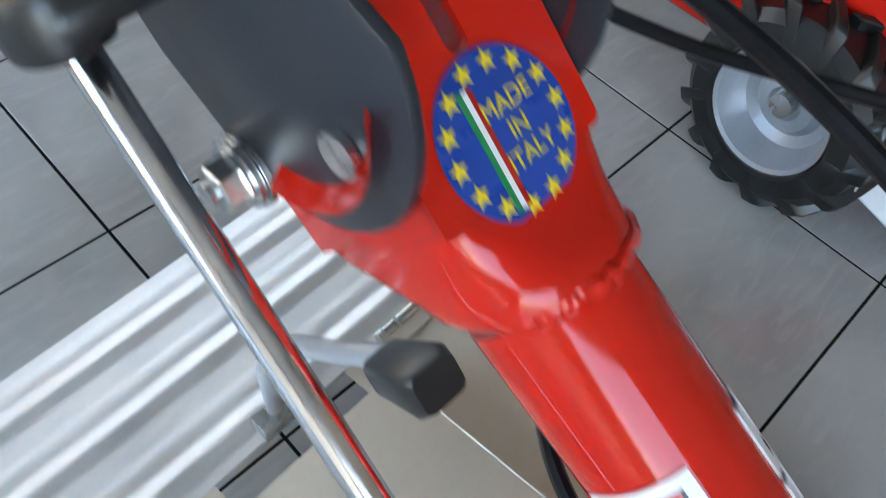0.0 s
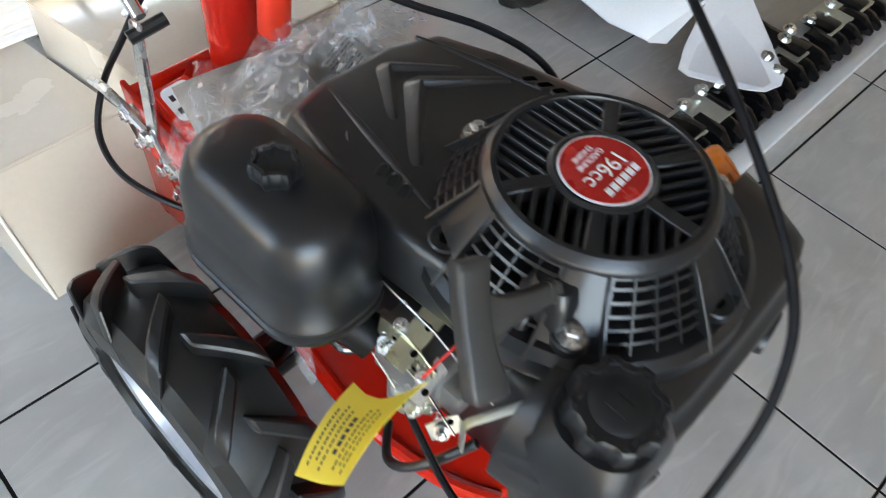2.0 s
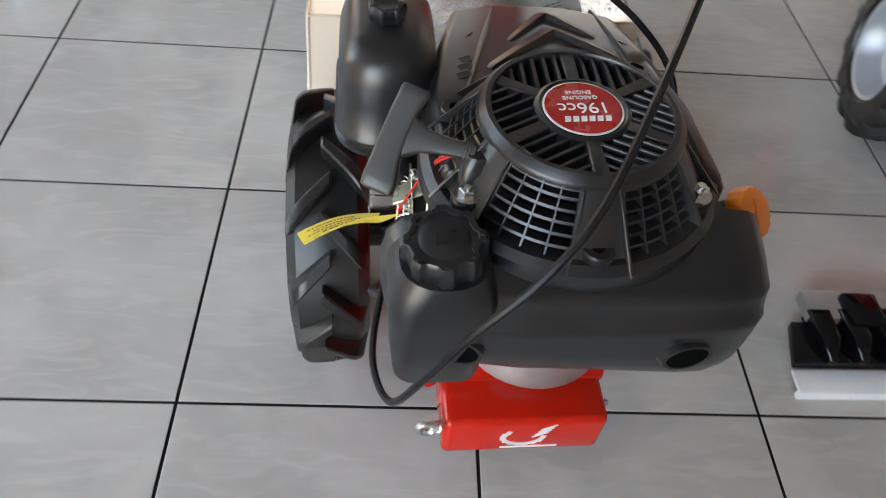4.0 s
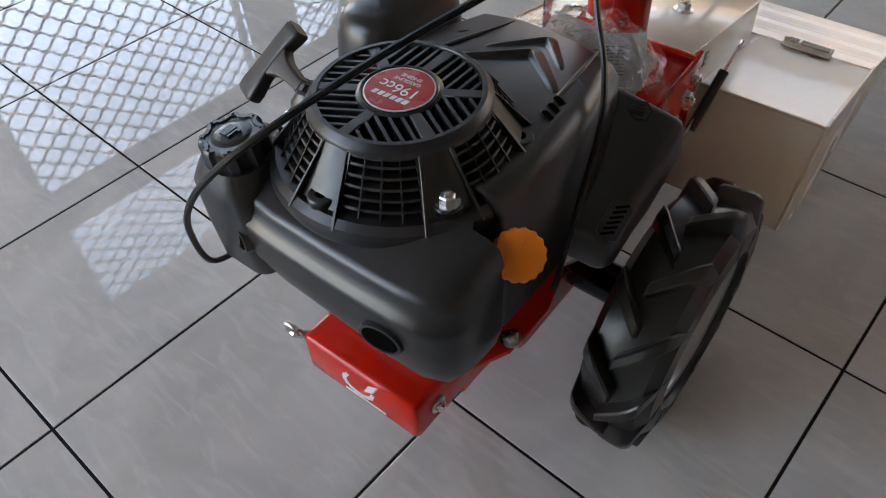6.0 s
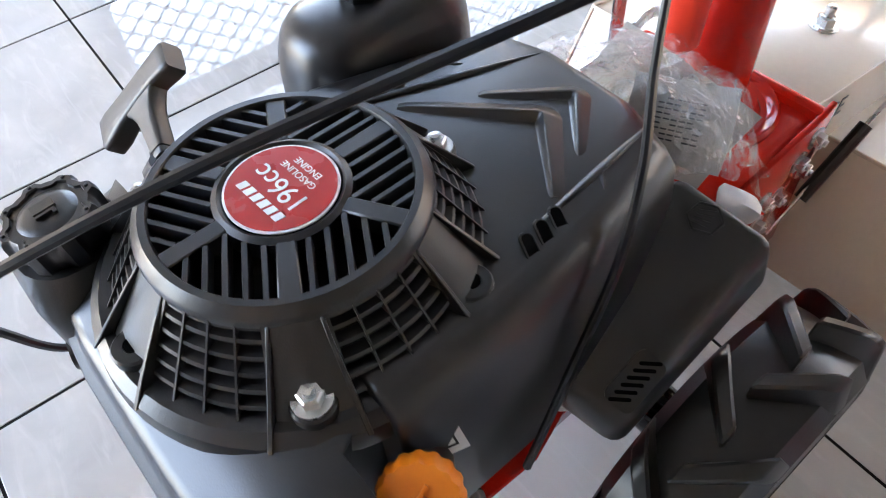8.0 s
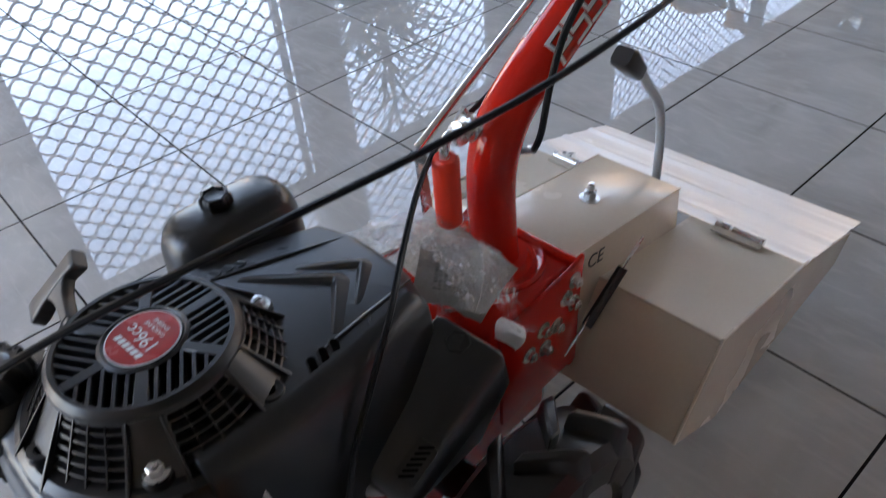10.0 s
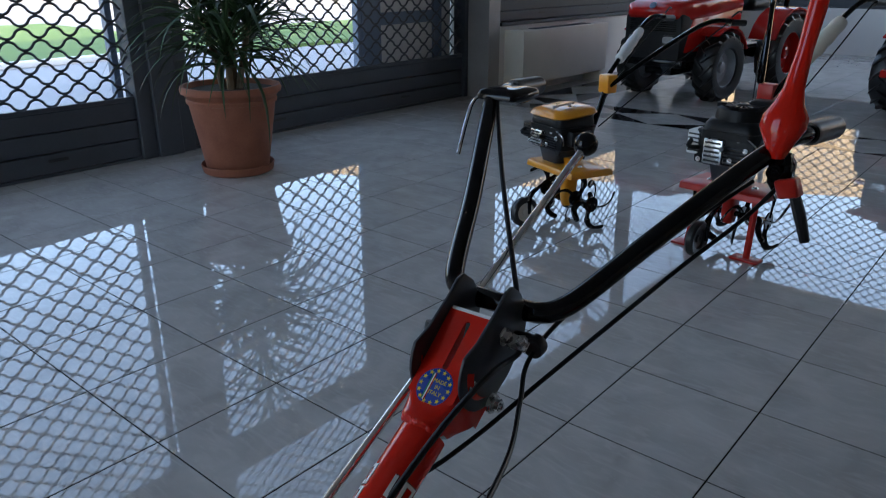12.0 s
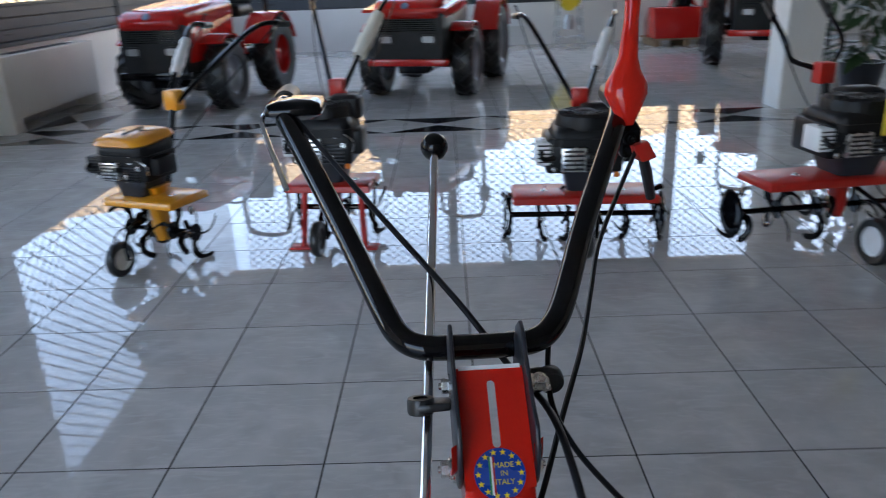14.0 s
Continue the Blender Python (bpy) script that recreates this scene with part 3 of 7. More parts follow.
# gearbox and frame
part("gearbox", Geo().box(-0.075, 0.075, 0.12, 0.5, 0.13, 0.335), RED, mt, bevel=0.02, segments=3)
rear = Geo()
rear.prism([(-0.094, 0.345), (0.094, 0.345), (0.094, 0.522), (-0.094, 0.522)], 0.30, 0.424)
part("rear_housing", rear, RED, mt, "red cast gear housing", bevel=0.012, segments=3)
part("mount_flange", Geo().prism([(-0.1, 0.512), (0.1, 0.512), (0.1, 0.53), (-0.1, 0.53)], 0.22, 0.432), RED, mt, bevel=0.006)
for side in (-1, 1):
    part("side_plate", Geo().prism([(0.36, 0.23), (0.53, 0.23), (0.53, 0.36), (0.536, 0.437), (0.505, 0.428), (0.36, 0.412)], side * 0.097 - 0.004, side * 0.097 + 0.004, Matrix(((0, 0, 1, 0), (1, 0, 0, 0), (0, 1, 0, 0), (0, 0, 0, 1)))), RED, mt, "red bolted side plate", bevel=0.003)
    for y, z in ((0.512, 0.405), (0.495, 0.383), (0.512, 0.362), (0.475, 0.345), (0.445, 0.36), (0.45, 0.32), (0.415, 0.335)):
        part("bolt", hex_bolt(Geo(), (side * 0.101, y, z), (side, 0, 0), 0.0085, 0.009, 1.5), ZINC, mt)
part("tower_ring", Geo().lathe([(0.0, 0.42), (0.068, 0.42), (0.069, 0.428), (0.0655, 0.4325), (0.061, 0.431), (0.056, 0.427), (0.05, 0.427), (0.044, 0.438), (0, 0.438)], 44, Matrix.Translation((0.0075, 0.457, 0)), caps=False), RED, mt)
# front bumper bracket and engine plate
part("engine_plate", Geo().prism([(-0.095, -0.06), (0.085, -0.06), (0.122, 0.02), (0.125, 0.1), (0.095, 0.2), (-0.13, 0.2), (-0.146, 0.1), (-0.135, 0.0)], 0.298, 0.308), RED, mt, bevel=0.003)
lip = [(-0.095, -0.06), (-0.12, 0.0), (-0.13, 0.1), (-0.118, 0.2)]
part("plate_lip", Geo().tube(spline([(x - 0.012, y, 0.306) for x, y in lip], 6), 0.0085, 10), RED, mt)
bump = Geo().box(-0.097, 0.083, -0.112, 0.0, 0.238, 0.306)
part("front_bracket", bump, RED, mt, "red folded steel front bracket", bevel=0.008, segments=3)
part("frame_rail", Geo().box(-0.085, -0.065, -0.02, 0.3, 0.22, 0.3), RED, mt, bevel=0.004)
part("frame_rail", Geo().box(0.06, 0.08, -0.02, 0.3, 0.22, 0.3), RED, mt, bevel=0.004)
mark = Geo()
for k in range(9):
    a = radians(150 + 24 * k)
    mark.box(-0.006, 0.006, -0.0022, 0.0022, 0, 0.0008, pose(-0.006 + 0.017 * math.cos(a), 0.272 + 0.013 * math.sin(a), 0, 0, 0, 150 + 24 * k + 90))
for k in range(4):
    mark.box(-0.0075, 0.0075, -0.0009, 0.0009, 0, 0.0008, pose(0.008 + 0.002 * k, 0.276 + 0.0045 * k, 0, 0, 0, 35))
mark.box(-0.024, 0.026, 0.252, 0.2545, 0, 0.0008)
part("maker_mark", mark, PAPER, mt, "white printed maker mark").matrix_local = Matrix(((1.3, 0, 0, 0), (0, 0, -1, -0.1121), (0, 1.2, 0, -0.0534), (0, 0, 0, 1)))
eye = Geo().tube(spline([(-0.115 + 0.010 * math.cos(t), -0.112 + 0.0, 0.302 + 0.010 * math.sin(t)) for t in (0, 1.05, 2.1, 3.14, 4.19, 5.24)], 4, True), 0.004, 8, loop=True)
eye.tube([(-0.105, -0.112, 0.302), (-0.09, -0.095, 0.285)], 0.006, 8)
part("eye_bolt", eye, ZINC, mt)
part("bolt", hex_bolt(Geo(), (0.085, -0.075, 0.275), (1, 0, 0), 0.008), ZINC, mt)
part("bolt", hex_bolt(Geo(), (0.115, 0.03, 0.312), (0, 0, 1), 0.009), ZINC, mt)

# engine: crankcase, alloy flange, fuel tank, cowl, recoil cover
part("engine_flange", Geo().lathe([(0, 0.308), (0.081, 0.308), (0.085, 0.311), (0.085, 0.318), (0.082, 0.33), (0.08, 0.36), (0, 0.36)], 40, Matrix.Translation((0.012, 0.01, 0)), caps=False), CAST, mt, "cast aluminium engine flange")
part("crankcase", Geo().prism([(-0.1, -0.06), (0.1, -0.06), (0.115, 0.1), (0.08, 0.22), (-0.09, 0.22), (-0.1, 0.05)], 0.345, 0.5), BLACK_PLASTIC, mt, bevel=0.015, segments=3)

TANK_PROFILE = ((-0.01, 0.578), (-0.05, 0.582), (-0.09, 0.578), (-0.115, 0.568), (-0.131, 0.559), (-0.1365, 0.5565), (-0.1385, 0.552), (-0.1385, 0.547), (-0.1435, 0.5345), (-0.148, 0.5305), (-0.1495, 0.526), (-0.149, 0.52), (-0.1495, 0.5), (-0.147, 0.48), (-0.141, 0.463), (-0.13, 0.45), (-0.112, 0.443), (-0.08, 0.441), (-0.01, 0.445))
tank = Geo()
rings = []
for x, back, thin, drop, low in ((-0.166, 0.075, 0.35, 0.008, 0.35), (-0.162, 0.055, 0.6, 0.008, 0.55), (-0.15, 0.032, 0.8, 0.007, 0.7), (-0.13, 0.014, 0.9, 0.006, 0.8), (-0.1, 0.006, 0.95, 0.004, 0.9), (-0.05, 0.001, 0.98, 0.002, 0.96), (0.02, 0.0, 1.0, 0.0, 1.02), (0.06, 0.0, 1.0, 0.0, 1.12), (0.1, 0.001, 1.0, 0.0, 1.25), (0.125, 0.003, 1.0, 0.0, 1.3), (0.144, 0.008, 0.97, 0.0, 1.22), (0.155, 0.018, 0.9, 0.0, 1.0), (0.16, 0.034, 0.7, 0.0, 0.6)):
    rings.append([(x, min(-0.06 if x > 0.11 or x < -0.04 else 0.0, y + back * (1 if y < -0.05 else 0.4)), 0.508 + (z - 0.508) * (thin if z > 0.508 else low) + drop) for y, z in TANK_PROFILE])
tank.loft(rings)
fuel_tank = part("fuel_tank", tank, BLACK_PLASTIC, mt, "black moulded plastic fuel tank round the engine front", sharp=60)

neck = Geo().loft([[(-0.118 + a, -0.107 + b, z) for a, b in rounded(w, d, r, 5)] for w, d, z, r in ((0.066, 0.064, 0.444, 0.016), (0.076, 0.074, 0.452, 0.018), (0.084, 0.08, 0.5, 0.02), (0.086, 0.082, 0.53, 0.021), (0.087, 0.083, 0.555, 0.022), (0.078, 0.076, 0.57, 0.026), (0.07, 0.07, 0.581, 0.03))])
part("filler_neck", neck, BLACK_PLASTIC, mt, sharp=50)
cap = Geo()
lobes = [(0.0322 + 0.0042 * min(1.0, max(0.0, 1.2 * math.cos(8 * 2 * math.pi * i / 96) + 0.4))) for i in range(96)]
cap.loft([[(r * q * math.cos(2 * math.pi * i / 96), r * q * math.sin(2 * math.pi * i / 96), z) for i, r in enumerate(lobes)] for q, z in ((0.98, 0.0), (1.0, 0.004), (1.0, 0.02), (0.96, 0.0245), (0.92, 0.0258), (0.78, 0.0258), (0.765, 0.024), (0.05, 0.024))])
cap.lathe([(0, 0.0262), (0.015, 0.0258), (0.021, 0.0245), (0.0225, 0.0235)], 36, caps=False)
for k in range(8):
    cap.lathe([(0, 0.0272), (0.0014, 0.027), (0.0016, 0.0255)], 10, Matrix.Translation((0.031 * math.cos(math.pi * k / 4), 0.031 * math.sin(math.pi * k / 4), 0)), caps=False)
cap_ob = part("fuel_cap", cap, BLACK_PLASTIC, mt, "black knurled fuel cap")
cap_ob.matrix_local = pose(-0.118, -0.107, 0.579, 4, -4, 0) @ Matrix.Diagonal((0.92, 0.92, 1, 1))
mark = Geo().box(-0.008, 0.002, -0.008, 0.008, 0.0265, 0.0285).box(0.004, 0.0065, -0.008, 0.006, 0.0265, 0.0285).box(0.004, 0.010, 0.004, 0.0065, 0.0265, 0.0285)
part("pump_mark", mark, BLACK_PLASTIC, cap_ob)
for x, y, z, dx in ((0.0915, -0.1525, 0.497, 0.12), (-0.106, -0.1445, 0.503, -0.3)):
    m = along((x, y, z), (dx, -1, 0.06))
    oval = lambda q, h: [(q * 0.0195 * math.cos(t), q * 0.0135 * math.sin(t), h) for t in (2 * math.pi * i / 28 for i in range(28))]
    part("socket_rim", Geo().loft([oval(1.3, -0.012), oval(1.24, -0.003), oval(1.17, 0.0012), oval(1.02, 0.0016), oval(0.97, -0.001)], m, caps=False), BLACK_PLASTIC, mt)
    # closed disc; the socket's inner shade is only its black colour
    part("socket", Geo().loft([oval(1.0, 0.0006), oval(0.6, 0.0008), oval(0.05, 0.0009)], m), HOLLOW_SHADE, mt, "flat near-black disc painted as the shade in a tank socket")

# oil filler
oil_axis = Vector((0.5, -0.45, 0.75)).normalized()
oil_at = Vector((0.164, -0.0425, 0.558))
part("oil_neck", Geo().tube([oil_at - oil_axis * 0.002, oil_at - oil_axis * 0.06, Vector((0.115, 0.0, 0.43)), Vector((0.1, 0.02, 0.38))], [0.018, 0.016, 0.016, 0.018], 16), BLACK_PLASTIC, mt)
oc = Geo().loft([[((0.0235 + (0.0012 if i % 4 < 2 else 0)) * q * math.cos(2 * math.pi * i / 64), (0.0235 + (0.0012 if i % 4 < 2 else 0)) * q * math.sin(2 * math.pi * i / 64), z) for i in range(64)] for q, z in ((0.98, -0.012), (1.0, -0.01), (1.0, 0.0), (0.93, 0.004), (0.8, 0.0045))], along(oil_at, oil_axis))
oil_cap = part("oil_cap", oc, ORANGE, mt, "bright orange knurled oil filler cap")
can = Geo()
for a, b, c, d in ((-0.009, 0.006, -0.004, 0.003), (-0.011, -0.009, -0.002, 0.005), (0.006, 0.012, 0.001, 0.003)):
    can.box(a, b, c, d, 0.004, 0.0062, along(oil_at, oil_axis, 60))
part("oil_mark", can, ORANGE, oil_cap)

# cowl over the cylinder
top = [(-0.122, -0.03), (-0.127, 0.09), (-0.108, 0.18), (-0.088, 0.25), (-0.04, 0.264), (0.045, 0.262), (0.098, 0.242), (0.115, 0.18), (0.13, 0.07), (0.13, -0.03)]


def cowl_z(y):
    return 0.597 - 0.022 * max(0.0, y - 0.02) / 0.24


cowl = Geo()
crown = [(x * 0.9, y * 0.975 - 0.001) for x, y in top]
flank = lambda x, wide: x * (wide if x > 0 else 0.94 + 0.35 * (wide - 1))
hem = lambda x, y, z: z if x > -0.06 or y > 0.2 else 0.535 + 0.25 * (z - 0.42)
cowl.loft([[(flank(x, 1.1), y * 1.05, hem(x, y, 0.42)) for x, y in top], [(flank(x, 1.085), y * 1.035, hem(x, y, 0.5)) for x, y in top], [(flank(x, 1.05), y * 1.02, cowl_z(y) - 0.0215) for x, y in top], [(flank(x, 0.985), y * 1.0, cowl_z(y) - 0.0075) for x, y in top], [(x, y, cowl_z(y)) for x, y in crown]])
cowl_ob = part("engine_cowl", cowl, BLACK_PLASTIC, mt, "black moulded engine cowl with chevron ridges", bevel=0.005, segments=3, sharp=40)


def chevron(left, apex, right, h, slope):
    """A raised V: a gentle slope outside, a crisp drop along its inner edge."""
    pts = spline([(*left, 0), tuple(Vector((*left, 0)).lerp(Vector((*apex, 0)), 0.55)), tuple(Vector((*left, 0)).lerp(Vector((*apex, 0)), 0.9)), (apex[0], apex[1] - 0.0015, 0), tuple(Vector((*right, 0)).lerp(Vector((*apex, 0)), 0.9)), tuple(Vector((*right, 0)).lerp(Vector((*apex, 0)), 0.55)), (*right, 0)], 6)
    pts, rings = [Vector(p) for p in pts], []
    for k, p in enumerate(pts):
        d = pts[min(k + 1, len(pts) - 1)] - pts[max(k - 1, 0)]
        out = Vector((-d.y, d.x, 0)).normalized()
        e = math.sin(math.pi * k / (len(pts) - 1)) ** 0.55
        row = []
        for q, lift in ((slope, -0.0035), (slope * 0.96, -0.0004), (slope * 0.5, 0.42 * h), (slope * 0.12, 0.94 * h), (0.0, h), (-0.0016, 0.8 * h), (-0.003, 0.25 * h), (-0.007, -0.0004), (-0.0075, -0.0035)):
            c = p + out * q * (0.3 + 0.7 * e)
            row.append((c.x, c.y, cowl_z(c.y) + (lift * e if lift > 0 else lift)))
        rings.append(row)
    return Geo().loft(rings)


for left, apex, right, h, slope in (((-0.029, 0.176), (0.017, 0.231), (0.063, 0.184), 0.0055, 0.013), ((-0.056, 0.122), (0.019, 0.194), (0.08, 0.142), 0.0065, 0.016)):
    part("cowl_ridge", chevron(left, apex, right, h, slope), BLACK_PLASTIC, cowl_ob, sharp=50)
for a, b, w in (((-0.083, 0.085), (-0.038, 0.252), 0.0055), ((0.09, 0.115), (0.072, 0.25), 0.005), ((-0.074, 0.184), (-0.066, 0.194), 0.002), ((0.08, 0.186), (0.096, 0.172), 0.002)):
    line = [Vector((*a, 0)).lerp(Vector((*b, 0)), k / 8) for k in range(9)]
    part("cowl_crease", Geo().tube([(p.x, p.y, cowl_z(p.y) - 0.3 * w) for p in line], [w * (0.4 + 0.6 * math.sin(math.pi * k / 8)) for k in range(9)], 10, flat=0.6), BLACK_PLASTIC, cowl_ob, sharp=60)
for k in range(3):
    for (x0, y0), (x1, y1) in (((0.092 - 0.0025 * k, 0.104 + 0.015 * k), (0.113 - 0.002 * k, 0.096 + 0.0145 * k)), ((-0.1 + 0.002 * k, 0.1055 + 0.014 * k), (-0.078 + 0.002 * k, 0.1125 + 0.014 * k))):
        c = Vector(((x0 + x1) / 2, (y0 + y1) / 2, 0))
        slot = Geo().loft([[(a, b, h) for a, b in rounded(0.024, 0.0075, 0.0036, 5)] for h in (-0.004, 0.0006)])
        rimg = Geo().tube([(a, b, 0.0) for a, b in rounded(0.0255, 0.009, 0.0044, 5)], 0.0011, 6, loop=True)
        m = pose(c.x, c.y, cowl_z(c.y) - 0.0012, -5.2, 0, math.degrees(math.atan2(y1 - y0, x1 - x0))) @ pose(0, 0, 0, 0, 9 if c.x > 0 else -9, 0)
        # the right-hand slots are solid, their shade painted near-black
        o = part("vent_slot", slot, HOLLOW_SHADE if c.x > 0 else BLACK_TRIM, cowl_ob)
        o.matrix_local = m
        o = part("slot_rim", rimg, BLACK_PLASTIC, cowl_ob)
        o.matrix_local = m

# recoil starter cover
part("fan_base", Geo().lathe([(0.1, 0.55), (0.128, 0.555), (0.133, 0.568), (0.131, 0.58), (0.124, 0.586), (0.1, 0.586)], 56, caps=False), BLACK_PLASTIC, mt)
# added near-black cone that paints the shade behind slats and vents
part("fan_shade_core", Geo().lathe([(0.112, 0.57), (0.109, 0.585), (0.0765, 0.6265), (0.0, 0.6265)], 48, caps=False), HOLLOW_SHADE, mt)
cover = Geo().lathe([(0.0755, 0.622), (0.0757, 0.6385), (0.0766, 0.6402), (0.0808, 0.6402), (0.0858, 0.6352), (0.0872, 0.633), (0.0874, 0.6295), (0.0855, 0.627), (0.0755, 0.622)], 64, caps=False)
cover.lathe([(0.034, 0.626), (0.0345, 0.638), (0.037, 0.640), (0.0405, 0.638), (0.0415, 0.626), (0.034, 0.626)], 48, caps=False)
cover_ob = part("recoil_cover", cover, BLACK_PLASTIC, mt, "black round recoil starter cover with slatted top", sharp=40)
for k in range(6):
    m = Matrix.Rotation(radians(30 + 60 * k), 4, "Z")
    spoke = Geo().loft([[(0.039, y0, z), (0.0775, y1, z), (0.0775, -y1, z), (0.039, -y0, z)] for y0, y1, z in ((0.0062, 0.0072, 0.626), (0.0056, 0.0064, 0.6388))], m)
    part("spoke", spoke, BLACK_PLASTIC, cover_ob, bevel=0.001, segments=1)
for k in range(3):
    m = Matrix.Rotation(radians(90 + 120 * k), 4, "Z")
    for side in (-1, 1):
        sl = Geo()
        for j in range(1, 7):
            y = 0.0015 + j * 0.0104
            lo = max(math.sqrt(max(0.0405 ** 2 - y * y, 0)), (y * 0.5 + 0.006) / 0.866)
            hi = math.sqrt(0.0772 ** 2 - y * y)
            if hi - lo > 0.004:
                sl.loft([[(lo, side * (y - w), z), (hi, side * (y - w), z), (hi, side * (y + w), z), (lo, side * (y + w), z)][::side] for w, z in ((0.0019, 0.628), (0.0019, 0.6372), (0.0014, 0.638))], m)
        part("slats", sl, BLACK_PLASTIC, cover_ob)


def cone_pt(r_t, a, off=0.0):
    """A point on the sloping side: 0 at the foot, 1 at the top ring."""
    r, z = 0.1205 + (0.0862 - 0.1205) * r_t + off, 0.582 + (0.631 - 0.582) * r_t
    return (r * math.cos(a), r * math.sin(a), z)


for k in range(6):
    a0 = radians(30 + 60 * k)
    panel = Geo().loft([[cone_pt(t, a0 + radians(q), o) for q, o in ((-w, -0.008), (-w, 0.0), (-w * 0.3, 0.0012), (w * 0.3, 0.0012), (w, 0.0), (w, -0.008))] for t, w in ((0.0, 10.5), (0.5, 9.5), (1.0, 8.5))])
    part("mount_panel", panel, BLACK_PLASTIC, cover_ob, sharp=40)
    for q in (-1, 1):
        rib = Geo().loft([[cone_pt(t, a0 + radians(q * w - 0.7), -0.006), cone_pt(t, a0 + radians(q * w - 0.7), h), cone_pt(t, a0 + radians(q * w + 0.7), h), cone_pt(t, a0 + radians(q * w + 0.7), -0.006)] for t, w, h in ((-0.08, 11.6, 0.010), (0.2, 11.0, 0.0085), (0.8, 9.6, 0.004), (1.0, 9.2, 0.0015))])
        part("side_rib", rib, BLACK_PLASTIC, cover_ob, bevel=0.0005, segments=1)
    c, s = math.cos(a0), math.sin(a0)
    lug = Geo().lathe([(0.0, 0.57), (0.0135, 0.57), (0.0135, 0.5925), (0.0122, 0.594), (0.0062, 0.594), (0.0058, 0.592), (0.0058, 0.585), (0, 0.585)], 22, Matrix.Translation((0.1115 * c, 0.1115 * s, 0)), caps=False)
    part("mount_lug", lug, BLACK_PLASTIC, cover_ob, sharp=40)
    if k % 2:
        part("bolt", hex_bolt(Geo(), (0.1115 * c, 0.1115 * s, 0.594), (0, 0, 1), 0.0078, 0.008, 1.5), ZINC, cover_ob)
    else:
        # black disc painted as the shade in an empty bolt hole
        part("lug_hole", Geo().lathe([(0, 0.5945), (0.0056, 0.5945), (0.0056, 0.5935), (0, 0.5935)], 16, Matrix.Translation((0.1115 * c, 0.1115 * s, 0)), caps=False), HOLLOW_SHADE, cover_ob)
    vent = Geo()
    b0 = a0 + radians(30)
    for q in (-19.2, -9.6, 0.0, 9.6, 19.2):
        a, e = b0 + radians(q), 0.011 if abs(q) > 18 else 0.0062
        vent.loft([[cone_pt(t, a + d, o) for d, o in ((-e, -0.008), (-e, 0.0012), (e, 0.0012), (e, -0.008))] for t in (0.0, 1.0)])
    for t, e in ((0.015, 0.035), (0.2, 0.02), (0.36, 0.02), (0.52, 0.02), (0.68, 0.02), (0.84, 0.02), (0.97, 0.03)):
        vent.loft([[cone_pt(t - e, b0 + radians(q), -0.007), cone_pt(t - e, b0 + radians(q), -0.0003), cone_pt(t + e, b0 + radians(q), -0.0003), cone_pt(t + e, b0 + radians(q), -0.007)] for q in (-19.5, -14.6, -9.8, -4.9, 0, 4.9, 9.8, 14.6, 19.5)])
    part("side_vent", vent, BLACK_PLASTIC, cover_ob)

label_at = pose(0, 0, 0.6385, 0, 0, 183)
lab = part("label_ring", Geo().lathe([(0, 0), (0.0338, 0), (0.0338, 0.001), (0, 0.001)], 48, caps=False), PAPER, cover_ob, "round red and white engine label")
lab.matrix_local = label_at
red = part("label_face", Geo().lathe([(0, 0.001), (0.0322, 0.001), (0.0322, 0.0015), (0, 0.0015)], 48, caps=False), STICKER_RED, cover_ob)
red.matrix_local = label_at
lettering("label_text", "196cc", 0.0185, PAPER, cover_ob, label_at @ pose(0, 0.0005, 0.0016), 0.0002)
lettering("label_text", "GASOLINE", 0.0064, PAPER, cover_ob, label_at @ pose(0, -0.0125, 0.0016), 0.0002)
lettering("label_text", "ENGINE", 0.0064, PAPER, cover_ob, label_at @ pose(0, -0.0195, 0.0016), 0.0002)
for j in range(6):
    x = -0.0205 + j * 0.0068
    logo = Geo().loft([[(x, 0.0115, z), (x + 0.0048, 0.0115, z), (x + 0.0062, 0.0178, z), (x + 0.0014, 0.0178, z)] for z in (0.0016, 0.002)])
    lo = part("maker_mark", logo, PAPER, cover_ob)
    lo.matrix_local = label_at

# starter handle
part("starter_outlet", Geo().loft([[(-0.088 + a, -0.03 + b, z) for a, b in rounded(w, d, 0.008, 3)] for w, d, z in ((0.035, 0.05, 0.575), (0.03, 0.04, 0.612), (0.02, 0.028, 0.622))]), BLACK_PLASTIC, cover_ob)
grip_top, grip_low = Vector((-0.138, 0.006, 0.648)), Vector((-0.168, -0.045, 0.592))
stem_end = Vector((-0.091, -0.033, 0.6185))
grip_axis = (grip_top - grip_low).normalized()
stem_dir = stem_end - grip_low.lerp(grip_top, 0.55)
stem_dir = (stem_dir - grip_axis * stem_dir.dot(grip_axis)).normalized()
grip_side = grip_axis.cross(stem_dir)
hnd = Geo()
rings = []
for t, w, d, shift in ((-0.04, 0.02, 0.015, 0.0), (-0.01, 0.026, 0.019, -0.0005), (0.1, 0.0265, 0.02, -0.001), (0.3, 0.022, 0.019, -0.0025), (0.55, 0.0205, 0.018, -0.003), (0.8, 0.0205, 0.019, -0.002), (0.95, 0.022, 0.02, 0.0), (1.02, 0.0225, 0.02, 0.0005), (1.05, 0.02, 0.017, 0.0005)):
    c = grip_low.lerp(grip_top, t) + stem_dir * shift
    rings.append([tuple(c + stem_dir * a + grip_side * b) for a, b in rounded(w * 1.08, d * 0.85, min(w, d) * 0.2, 4)])
